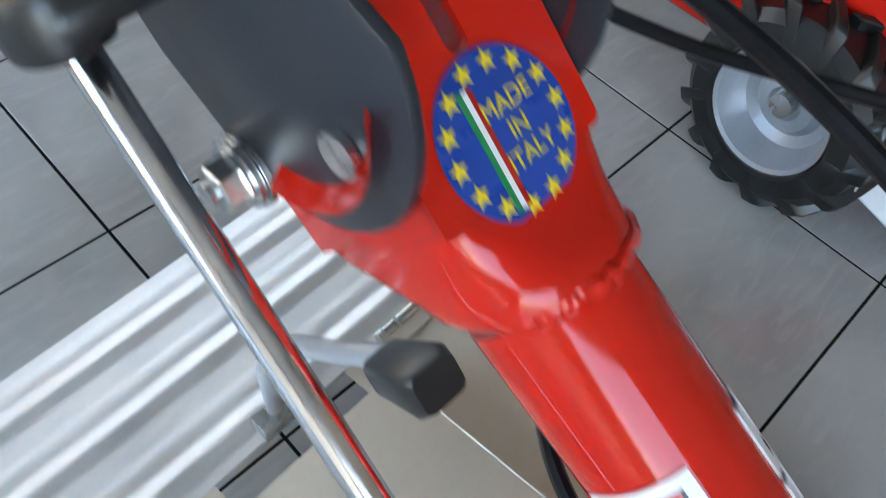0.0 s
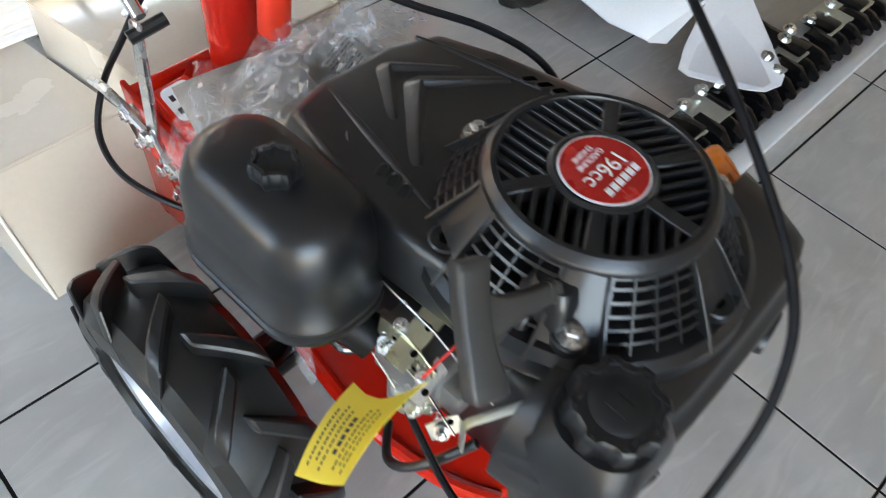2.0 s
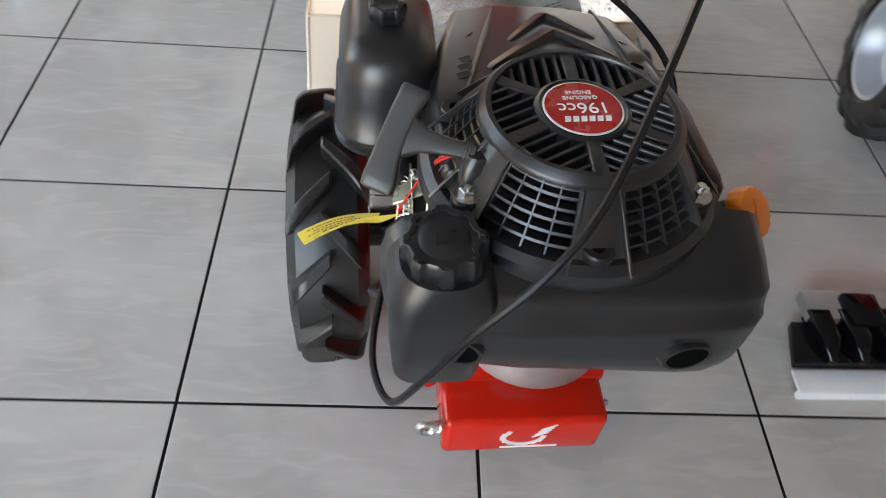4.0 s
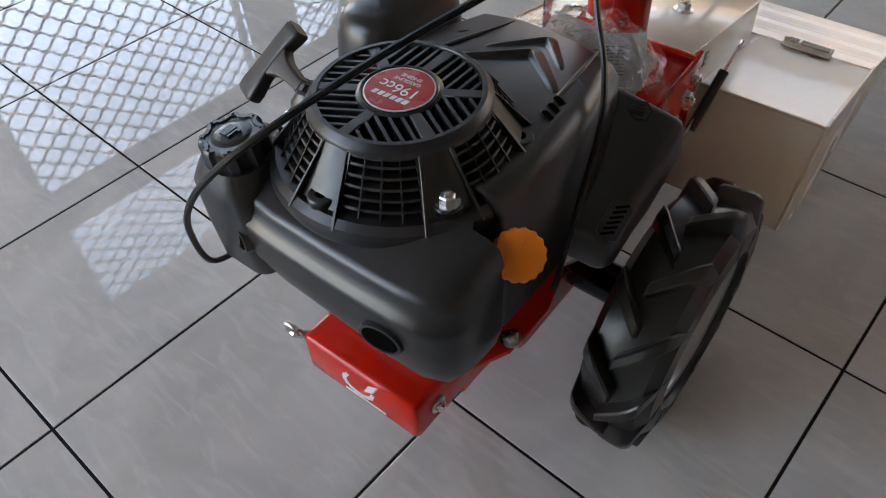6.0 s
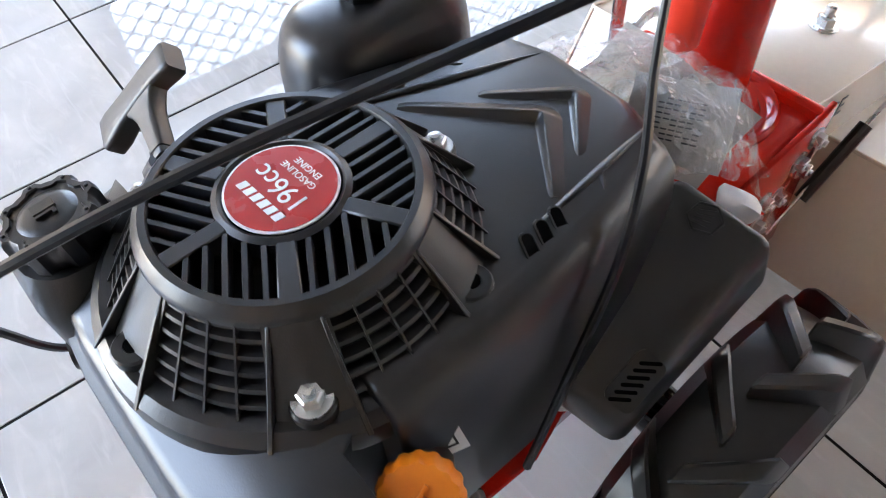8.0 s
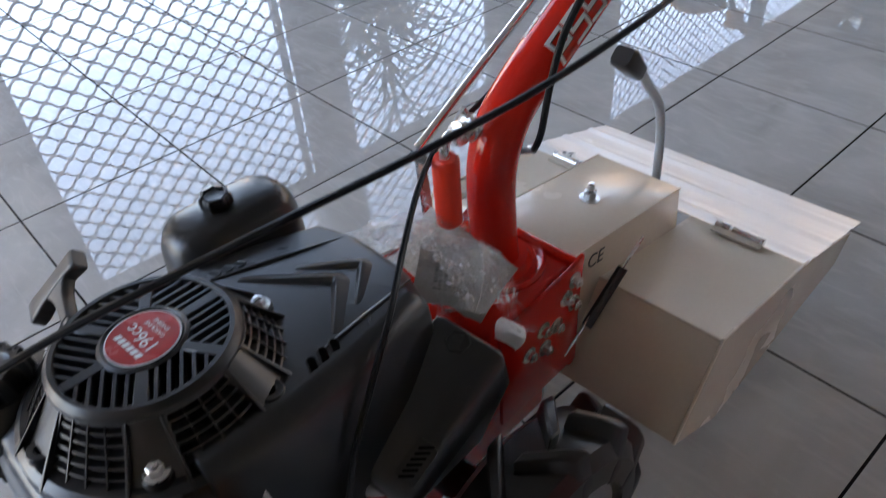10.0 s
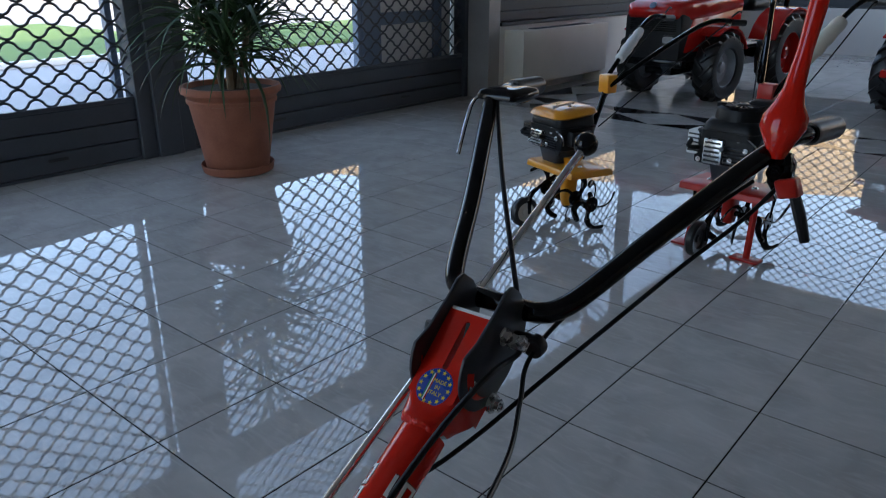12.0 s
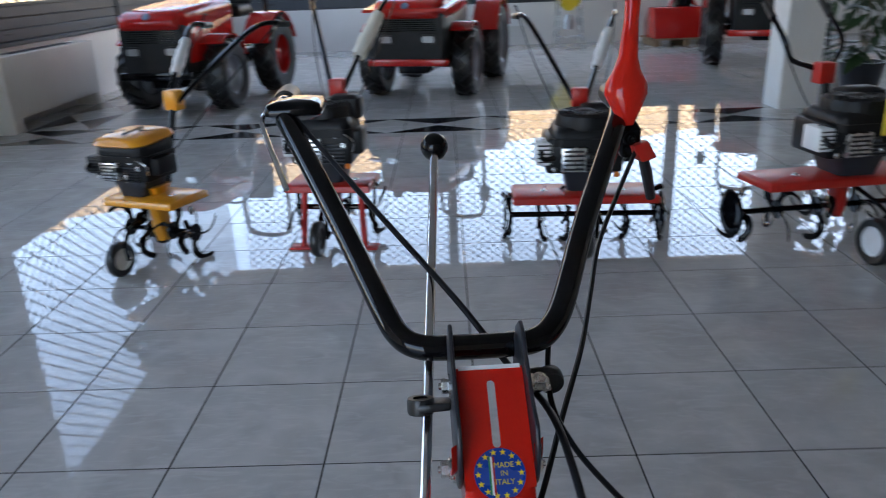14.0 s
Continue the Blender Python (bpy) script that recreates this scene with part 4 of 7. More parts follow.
handle_ob = part("starter_handle", hnd.loft(rings), HANDLE_SHEEN, mt, "black T-shaped pull starter handle", sharp=50)
stem = []
join = grip_low.lerp(grip_top, 0.56)
for t, w, d in ((0.05, 0.042, 0.013), (0.22, 0.027, 0.0135), (0.34, 0.02, 0.0135), (0.5, 0.0165, 0.0135), (0.72, 0.0145, 0.0135), (0.86, 0.0135, 0.013), (0.865, 0.015, 0.0145), (0.9, 0.015, 0.0145), (0.905, 0.0135, 0.013), (0.94, 0.0135, 0.013), (0.945, 0.0145, 0.014), (1.0, 0.0138, 0.0135)):
    c = join.lerp(stem_end, t)
    stem.append([tuple(c + grip_axis * a + grip_side * b) for a, b in rounded(w, d, d * 0.22, 3)])
part("handle_stem", Geo().loft(stem), HANDLE_SHEEN, handle_ob, sharp=50)
for shift in (0.0, 0.0035):
    part("red_twine", Geo().tube(spline([(-0.094, -0.034, 0.622), (-0.09, -0.05, 0.603), (-0.0955, -0.052 + shift, 0.598), (-0.0985, -0.042, 0.61), (-0.101, -0.035, 0.618), (-0.114, -0.018 + shift, 0.598), (-0.126, 0.0, 0.566), (-0.135, 0.01, 0.535), (-0.146, 0.022 + shift * 0.3, 0.494)], 6), 0.0011, 6), RED_THREAD, mt, "red twine that holds a tag")
TAG = [Vector(p) for p in ((-0.162, 0.083, 0.424), (-0.146, 0.018, 0.492), (-0.25, 0.056, 0.422), (-0.236, 0.014, 0.455))]
TAG_UP = Vector((-0.25, 0.5, 0.8)).normalized()


def on_tag(u, t, lift=0.0):
    """A point of the curled card: u across from 0 to 1, t down its length."""
    p = TAG[0].lerp(TAG[1], u).lerp(TAG[2].lerp(TAG[3], u), t)
    dip = 0.014 * math.sin(math.pi * u) * max(0.0, 1 - 1.6 * t)
    return p + Vector((-0.9, 0, -0.35)) * dip + TAG_UP * (0.007 * math.sin(math.pi * t) - 0.006 * math.sin(math.pi * u) + lift)


tag = Geo()
rows = [[tuple(on_tag(i / 8, k / 12)) for i in range(9)] + [tuple(on_tag(i / 8, k / 12, 0.0007)) for i in range(8, -1, -1)] for k in range(13)]
part("caution_tag", tag.loft(rows), YELLOW_CARD, mt, "yellow card tag with small dark print", sharp=60)
tp = Geo()
for row, (u, h, t0, t1) in enumerate(((0.12, 0.012, 0.3, 0.9), (0.22, 0.012, 0.22, 0.85), (0.32, 0.012, 0.25, 0.93), (0.44, 0.032, 0.32, 0.78), (0.56, 0.014, 0.2, 0.9), (0.66, 0.012, 0.2, 0.86), (0.76, 0.012, 0.28, 0.92))):
    n = 6 if h > 0.02 else 13
    for k in range(n):
        a, b = t0 + (t1 - t0) * k / n, t0 + (t1 - t0) * (k + (0.62 if (k * 7 + row) % 3 else 0.8)) / n
        tp.loft([[tuple(on_tag(v, w, z)) for v, w in ((u - h, a), (u + h, a), (u + h, b), (u - h, b))] for z in (0.0009, 0.0012)])
part("tag_print", tp, INK, mt)

# carburettor and linkage at the left flank
GOLD = surface("yellow_passivated_zinc", (0.5, 0.48, 0.33), (0.62, 0.62, 0.47), (0.22, 0.36), metal=1.0, scale=26, fine=200)
carb = Geo().box(-0.128, -0.09, 0.02, 0.095, 0.4, 0.47).box(-0.122, -0.1, 0.0, 0.11, 0.415, 0.45)
carb.lathe([(0, 0), (0.022, 0), (0.024, 0.006), (0.024, 0.03), (0.018, 0.036), (0, 0.036)], 20, Matrix.Translation((-0.112, 0.058, 0.367)), caps=False)
part("carburettor", carb, CAST, mt, "cast alloy carburettor", bevel=0.004, segments=2)


def bracket(poly, depth, m, mat):
    """A thin stamped plate with two round holes shown as dark discs."""
    ob = part("linkage_plate", Geo().prism(poly, -depth / 2, depth / 2, m), mat, mt, bevel=0.0006, segments=1)
    for k in (0.3, 0.7):
        x = poly[0][0] * (1 - k) + poly[len(poly) // 2][0] * k
        y = poly[0][1] * (1 - k) + poly[len(poly) // 2][1] * k
        part("plate_hole", Geo().lathe([(0, depth / 2 + 0.0003), (0.0032, depth / 2 + 0.0003), (0.0032, depth / 2), (0, depth / 2)], 12, m @ Matrix.Translation((x, y, 0)), caps=False), HOLLOW_SHADE, ob)
    return ob


SIDE = Matrix(((0, 0, -1, 0), (1, 0, 0, 0), (0, 1, 0, 0), (0, 0, 0, 1)))
bracket([(-0.014, 0.0), (0.034, 0.0), (0.05, 0.016), (0.05, 0.042), (0.018, 0.048), (-0.014, 0.034)], 0.002, Matrix.Translation((-0.132, 0.038, 0.452)) @ SIDE @ Matrix.Rotation(radians(6), 4, "Z"), GOLD)
bracket([(-0.028, -0.011), (0.026, -0.011), (0.03, 0.0), (0.024, 0.012), (-0.028, 0.01)], 0.0018, along((-0.126, 0.05, 0.497), (-0.45, -0.1, 1), 80), GOLD)
bracket([(-0.014, -0.012), (0.016, -0.014), (0.018, 0.012), (-0.014, 0.014)], 0.002, along((-0.136, 0.112, 0.452), (-0.9, -0.2, 0.4), 30), PALE_ZINC)
bracket([(-0.02, -0.007), (0.018, -0.007), (0.022, 0.007), (-0.02, 0.007)], 0.0022, along((-0.136, 0.024, 0.47), (-0.5, -0.3, 0.8), 65), ZINC)
bracket([(-0.016, -0.01), (0.016, -0.01), (0.016, 0.011), (-0.016, 0.01)], 0.002, along((-0.144, 0.03, 0.436), (-0.8, -0.4, 0.3), 10), GOLD)
bracket([(-0.014, -0.008), (0.018, -0.008), (0.018, 0.009), (-0.014, 0.008)], 0.002, along((-0.138, 0.0, 0.425), (-0.7, -0.4, 0.5), 35), PALE_ZINC)
strap = [Vector((-0.112, -0.05, 0.505)), Vector((-0.14, -0.022, 0.472)), Vector((-0.143, -0.02, 0.466)), Vector((-0.142, -0.022, 0.425))]
part("linkage_strap", Geo().loft([[tuple(p + Vector((0.002, 0.0035, 0))), tuple(p + Vector((-0.002, -0.0035, 0))), tuple(p + Vector((-0.0005, -0.0045, 0.0012))), tuple(p + Vector((0.0035, 0.0025, 0.0012)))] for p in strap]), PALE_ZINC, mt, "bent zinc-plated lever strap", bevel=0.0005, segments=1)
for p, d, r in (((-0.135, 0.072, 0.468), (-1, 0, 0.4), 0.0065), ((-0.134, 0.05, 0.47), (-1, 0, 0.2), 0.005), ((-0.138, 0.028, 0.474), (-0.6, -0.2, 0.7), 0.0045), ((-0.142, 0.11, 0.456), (-0.9, -0.2, 0.4), 0.0055), ((-0.148, 0.026, 0.438), (-0.8, -0.4, 0.3), 0.0055), ((-0.142, -0.002, 0.426), (-0.7, -0.4, 0.5), 0.005), ((-0.128, 0.064, 0.5), (-0.45, -0.1, 1), 0.0045)):
    part("bolt", hex_bolt(Geo(), p, d, r), ZINC, mt)
for a, b, r in (((-0.142, -0.015, 0.44), (-0.14, 0.06, 0.476), 0.0012), ((-0.122, -0.03, 0.49), (-0.118, 0.1, 0.52), 0.0015), ((-0.146, 0.05, 0.44), (-0.143, 0.11, 0.46), 0.0012)):
    part("linkage_rod", Geo().tube([a, tuple((p + q) / 2 + 0.003 for p, q in zip(a, b)), b], r, 6), ZINC, mt)
for x, y0, y1, z in ((-0.145, 0.0, 0.04, 0.452), (-0.138, 0.03, 0.075, 0.485)):
    part("governor_spring", Geo().tube([(x + 0.0035 * math.cos(0.5 * i), y0 + (y1 - y0) * i / 79, z + 0.0035 * math.sin(0.5 * i)) for i in range(80)], 0.0007, 5), ZINC, mt)
part("intake_elbow", Geo().tube(spline([(-0.13, 0.09, 0.45), (-0.14, 0.12, 0.465), (-0.15, 0.15, 0.48)], 5), 0.02, 14), BLACK_TRIM, mt)
part("fuel_hose", Geo().tube(spline([(-0.13, -0.03, 0.43), (-0.165, 0.0, 0.39), (-0.17, 0.03, 0.36), (-0.14, 0.06, 0.345)], 6), 0.0045, 10), BLACK_PLASTIC, mt)
part("choke_rod", Geo().tube(spline([(-0.118, 0.125, 0.372), (-0.124, 0.142, 0.36), (-0.125, 0.165, 0.366), (-0.128, 0.2, 0.396), (-0.12, 0.24, 0.42)], 6), 0.0035, 8), ZINC, mt)

# air filter with its knob
af = Geo()
AF = (-0.154, 0.175)
af.loft([[(AF[0] + a, AF[1] + b, z) for a, b in rounded(w, d, r, 7)] for w, d, z, r in ((0.1, 0.166, 0.5, 0.042), (0.11, 0.178, 0.503, 0.046), (0.11, 0.178, 0.508, 0.046), (0.105, 0.173, 0.51, 0.045), (0.105, 0.173, 0.513, 0.045), (0.109, 0.177, 0.515, 0.046), (0.109, 0.177, 0.52, 0.046), (0.103, 0.171, 0.523, 0.044), (0.1, 0.168, 0.56, 0.043), (0.096, 0.164, 0.582, 0.042), (0.088, 0.155, 0.597, 0.04), (0.074, 0.14, 0.607, 0.034), (0.052, 0.115, 0.612, 0.025), (0.01, 0.03, 0.6135, 0.005))])
filt = part("air_filter", af, BLACK_PLASTIC, mt, "black rounded air filter box", sharp=50)
kn = Geo().loft([[((0.0185 + 0.003 * max(0, math.cos(7 * t))) * q * math.cos(t), (0.0185 + 0.003 * max(0, math.cos(7 * t))) * q * math.sin(t), z) for t in (2 * math.pi * i / 56 for i in range(56))] for q, z in ((0.9, 0), (1, 0.003), (1.04, 0.012), (0.96, 0.0165), (0.8, 0.0172), (0.74, 0.0145), (0.3, 0.0135), (0.05, 0.0135))])
knob = part("filter_knob", kn, BLACK_PLASTIC, filt)
knob.matrix_local = pose(-0.156, 0.168, 0.612) @ Matrix.Diagonal((0.88, 0.88, 1, 1))

# silencer guard on the right
mg = Geo()
face_lb, face_rb, face_rf, face_lf = Vector((0.094, 0.263, 0.5365)), Vector((0.176, 0.287, 0.506)), Vector((0.1765, 0.122, 0.424)), Vector((0.1, 0.1, 0.4525))
mg.loft([[(0.124, 0.12, 0.385), (0.166, 0.13, 0.375), (0.168, 0.25, 0.375), (0.122, 0.25, 0.39)],
         [tuple(face_lf + Vector((0.006, 0.003, -0.03))), tuple(face_rf + Vector((0.005, 0, -0.026))), tuple(face_rb + Vector((0.006, 0.002, -0.045))), tuple(face_lb + Vector((0.002, 0.006, -0.04)))],
         [tuple(face_lf), tuple(face_rf), tuple(face_rb), tuple(face_lb)]])
guard = part("silencer_guard", mg, BLACK_PLASTIC, mt, "black moulded silencer guard", bevel=0.011, segments=3, sharp=45)
gy = (face_rb - face_rf).normalized()
gz = (face_rb - face_rf).cross(face_lb - face_rb).normalized()
gx = gy.cross(gz)


def on_guard(p, lift):
    """A pose on the guard's sloping face, y up the slope."""
    q = p - gz * (p - face_rb).dot(gz) + gz * lift
    return Matrix(((gx.x, gy.x, gz.x, q.x), (gx.y, gy.y, gz.y, q.y), (gx.z, gy.z, gz.z, q.z), (0, 0, 0, 1)))


slot_at = on_guard(Vector((0.165, 0.1526, 0.4418)), 0.0)
part("slot_panel", Geo().prism(rounded(0.0255, 0.047, 0.006, 4), -0.002, 0.0022, slot_at), BLACK_PLASTIC, guard, sharp=50)
for k in range(6):
    # solid black bars stand for the shade in the guard's slots
    o = part("guard_slot", Geo().prism(rounded(0.017, 0.003, 0.0014, 3), 0.001, 0.0026), HOLLOW_SHADE, guard)
    o.matrix_local = slot_at @ pose(0.0, -0.0175 + 0.007 * k, 0, 0, 0, 38)
hot = Geo()
for k in range(4):
    hot.box(-0.011 + 0.002 * k, 0.004 + 0.001 * k, -0.006 + 0.004 * k, -0.0052 + 0.004 * k, 0, 0.0018, Matrix.Rotation(radians(6 * k - 10), 4, "Z"))
ring = [(0.014 * math.cos(radians(60 * k)), 0.012 * math.sin(radians(60 * k))) for k in range(7)]
for (a, b), (c, d) in zip(ring[:-1], ring[1:]):
    hot.tube([(a, b, 0.0006), (c, d, 0.0006)], 0.0011, 6)
o = part("hot_surface_mark", hot, BLACK_PLASTIC, guard)
o.matrix_local = on_guard(Vector((0.1317, 0.2554, 0.517)), 0.0) @ pose(0, 0, 0, 0, 0, 25)
part("exhaust_pipe", Geo().tube(spline([(0.09, 0.12, 0.36), (0.12, 0.14, 0.37), (0.15, 0.18, 0.4)], 5), 0.014, 12), CAST, mt)
part("warning_label", Geo().box(-0.013, 0.013, -0.018, 0.018, 0, 0.0006, along((0.1325, -0.005, 0.535), (0.75, -0.5, 0.45), 20)), PAPER, mt, "white warning label with black outline")
wl = Geo()
for a, b, c, d in ((-0.008, 0.008, -0.013, -0.0115), (-0.008, 0.008, 0.0115, 0.013), (-0.008, -0.0065, -0.013, 0.013), (0.0065, 0.008, -0.013, 0.013), (-0.004, 0.003, -0.006, 0.006)):
    wl.box(a, b, c, d, 0.0006, 0.0009, along((0.1325, -0.005, 0.535), (0.75, -0.5, 0.45), 20))
part("warning_print", wl, INK, mt)

# steering column and its head
col = Geo()
rings = []
AXIS = Vector((0, 1, 0.595)).normalized()
UP = Vector((0, -AXIS.z, AXIS.y))
COLUMN_AT, COLUMN_R = Vector((0.0075, 0.6, 0.7225)), 0.0318
path = spline([(0.0075, 0.457, 0.415), (0.0075, 0.455, 0.46), (0.0075, 0.452, 0.52), (0.0075, 0.453, 0.57), (0.0075, 0.461, 0.608), (0.0075, 0.478, 0.639), (0.0075, 0.505, 0.663), (0.0075, 0.54, 0.6868), (0.0075, 0.6, 0.7225), (0.0075, 0.65, 0.7523), (0.0075, 0.693, 0.7778)], 5)
for i, p in enumerate(path):
    d = (path[min(i + 1, len(path) - 1)] - path[max(i - 1, 0)]).normalized()
    n = Vector((0, -d.z, d.y))
    flare = 0.012 * max(0.0, 1 - i / 4) ** 2
    squash = 1.0 + 0.07 * math.exp(-((i - 22) / 6.0) ** 2)
    rings.append([tuple(p + Vector(((COLUMN_R * squash + flare) * math.cos(t), 0, 0)) + n * (COLUMN_R / squash + flare) * math.sin(t)) for t in (2 * math.pi * k / 36 for k in range(36))])
col.loft(rings)
column = part("steering_column", col, RED, mt, "glossy red steering column", sharp=60)
HD = Matrix.Translation((0.005, 0.720, 0.834)) @ Matrix(((1, 0, 0, 0), (0, 0.766, -0.643, 0), (0, 0.643, 0.766, 0), (0, 0, 0, 1)))
head = Geo()
hr = []
for sy, w, top_n, low_n, r in ((-0.05, 0.066, 0.0105, -0.056, 0.030), (-0.047, 0.07, 0.0105, -0.058, 0.030), (-0.040, 0.0715, 0.0075, -0.062, 0.027), (-0.031, 0.0725, 0.003, -0.07, 0.021), (-0.02, 0.073, 0.0, -0.08, 0.013), (-0.012, 0.073, 0.0, -0.085, 0.008)):
    hr.append([(a, sy, (top_n + low_n) / 2 + b) for a, b in rounded(w, top_n - low_n, r, 6)])
head.loft(hr, HD)
head_ob = part("column_head", head, RED, mt, "red folded steel column head", sharp=40)
# open channel above it: slotted top plate and two side walls
outer, inner = rounded(0.073, 0.131, 0.004, 10), rounded(0.0085, 0.074, 0.0042, 10)
ring = lambda poly, cy, n: [(a, cy + b, n) for a, b in poly]
plate_g = Geo().loft([ring(outer, 0.05, 0.0), ring(inner, 0.064, 0.0), ring(inner, 0.064, -0.003), ring(outer, 0.05, -0.003), ring(outer, 0.05, 0.0)], HD, caps=False)
part("slotted_plate", plate_g, RED, head_ob, "red top plate with a long open slot", sharp=30, weld=True)
for x0, x1 in ((-0.0365, -0.0335), (0.0335, 0.0365)):
    part("channel_side", Geo().prism([(-0.014, -0.086), (0.02, -0.088), (0.08, -0.07), (0.1155, -0.05), (0.1155, -0.0005), (-0.014, -0.0005)], x0, x1, HD @ Matrix(((0, 0, 1, 0), (1, 0, 0, 0), (0, 1, 0, 0), (0, 0, 0, 1)))), RED, head_ob)
part("head_edge", Geo().box(-0.034, 0.034, 0.113, 0.1175, -0.012, 0.0012, HD), PAPER, head_ob)
rnd_w = random.Random(3)
bead = mesh_of("weld_bead", Geo().lathe([(0.0001, -0.002), (0.0042, -0.0012), (0.0048, 0.0004), (0.003, 0.0016), (0.0001, 0.0019)], 10, caps=False), RED, sharp=60)
for i in range(24):
    a = radians(-68 + 136 * i / 23)
    rr = 0.0355 + rnd_w.uniform(-0.0005, 0.0005)
    p = HD @ Vector((0.0025 + rr * math.sin(a) * 0.95, -0.0495 - 0.004 * math.cos(a) + rnd_w.uniform(-0.0012, 0.0012), -0.0235 + rr * 0.93 * math.cos(a)))
    o = new("weld_bead", bead)
    o.parent = head_ob
    o.matrix_local = along(p, HD.to_3x3() @ Vector((math.sin(a), -0.6, math.cos(a))))
# sticker
stk = HD @ Matrix.Translation((0, 0, 0.0006))
disc = part("round_sticker", Geo().lathe([(0, 0), (0.0265, 0), (0.0265, 0.0004), (0, 0.0004)], 48, stk, caps=False), STICKER_BLUE, mt, "round blue sticker with yellow stars")


def star(g, x, y, r, m):
    pts = [(x + (r if i % 2 == 0 else r * 0.42) * math.sin(math.pi * i / 5), y + (r if i % 2 == 0 else r * 0.42) * math.cos(math.pi * i / 5)) for i in range(10)]
    g.prism(pts, 0.0005, 0.0008, m)


for i in range(14):
    a = 2 * math.pi * (i + 0.5) / 14
    g = Geo()
    star(g, 0.0222 * math.sin(a), 0.0222 * math.cos(a), 0.0036, stk)
    part("star", g, STICKER_YELLOW, disc)
for x, mat in ((-0.0105, STICKER_GREEN), (-0.0085, PAPER), (-0.0065, STICKER_RED)):
    part("flag_stripe", Geo().loft([[(x, -0.021, z), (x + 0.002, -0.0215, z), (x + 0.001, 0.0175, z), (x - 0.001, 0.0175, z)] for z in (0.0005, 0.00085)], stk @ pose(0, 0, 0, 0, 0, -2)), mat, disc)
for word, y in (("MADE", 0.0085), ("IN", 0.0), ("ITALY", -0.0085)):
    lettering("sticker_text", word, 0.0078, STICKER_YELLOW, disc, stk @ pose(0.0045, y, 0.0007, 0, 0, 0), 0.0002)
# model mark along the column
def on_column(s, deg, lift):
    a = radians(deg)
    return COLUMN_AT + AXIS * s + (Vector((math.sin(a), 0, 0)) + UP * math.cos(a)) * (COLUMN_R * 1.003 + lift)


def glyph(strokes, s0, side, lift=0.0009, slip=0.0, half=0.0024):
    """Square letters of pale vinyl on the column's flank; strokes in (reading, up), 0.0305 x 0.0385."""
    g = Geo()
    for (u0, v0), (u1, v1) in strokes:
        n = 8
        d = Vector((u1 - u0, v1 - v0)).normalized()
        w = Vector((-d.y, d.x)) * half
        rings = []
        for i in range(n + 1):
            t = i / n
            c = Vector((u0 + (u1 - u0) * t, v0 + (v1 - v0) * t)) + d * (-half if i == 0 else half if i == n else 0)
            q = []
            for e, l in ((w, -0.002), (w, lift), (-w, lift), (-w, -0.002)):
                p = c + e
                q.append(tuple(on_column(s0 + side * (p.x + slip), side * (97 - (p.y - slip) / 0.0385 * 70), l)))
            rings.append(q)
        g.loft(rings)
    return g


W5, H5 = 0.0246, 0.0337
five = [((W5, H5), (0.0, H5)), ((0.0, H5), (0.0, 0.0175)), ((0.0, 0.0175), (W5, 0.0175)), ((W5, 0.0175), (W5, 0.0)), ((W5, 0.0), (0.0, 0.0))]
pee = [((0.0, 0.0), (0.0, H5)), ((0.0, H5), (W5, H5)), ((W5, H5), (W5, 0.0145)), ((W5, 0.0145), (0.0, 0.0145))]
for side, start in ((-1, 0.0375), (1, -0.056)):
    for k, strokes in enumerate((pee, five, five)):
        s0 = start + side * 0.0331 * k
        shifted = [((a[0], a[1] + 0.0024), (b[0], b[1] + 0.0024)) for a, b in strokes]
        letter = part("model_letter", glyph(shifted, s0, side), PAPER, column)
        part("letter_shadow_line", glyph(shifted, s0, side, 0.0005, 0.0014), INK, letter, "thin black outline under the letter")

# slotted side plates, pivot and guide at the head
nose = [(0.06 + 0.066 * math.cos(radians(a)), -0.026 + 0.062 * math.sin(radians(a))) for a in range(108, 257, 12)]
plate = nose + [(0.075, -0.092), (0.13, -0.088), (0.163, -0.065), (0.172, -0.02), (0.166, 0.008), (0.152, 0.0165), (0.12, 0.0165), (0.07, 0.022)]
PY = Matrix(((0, 0, 1, 0), (1, 0, 0, 0), (0, 1, 0, 0), (0, 0, 0, 1)))
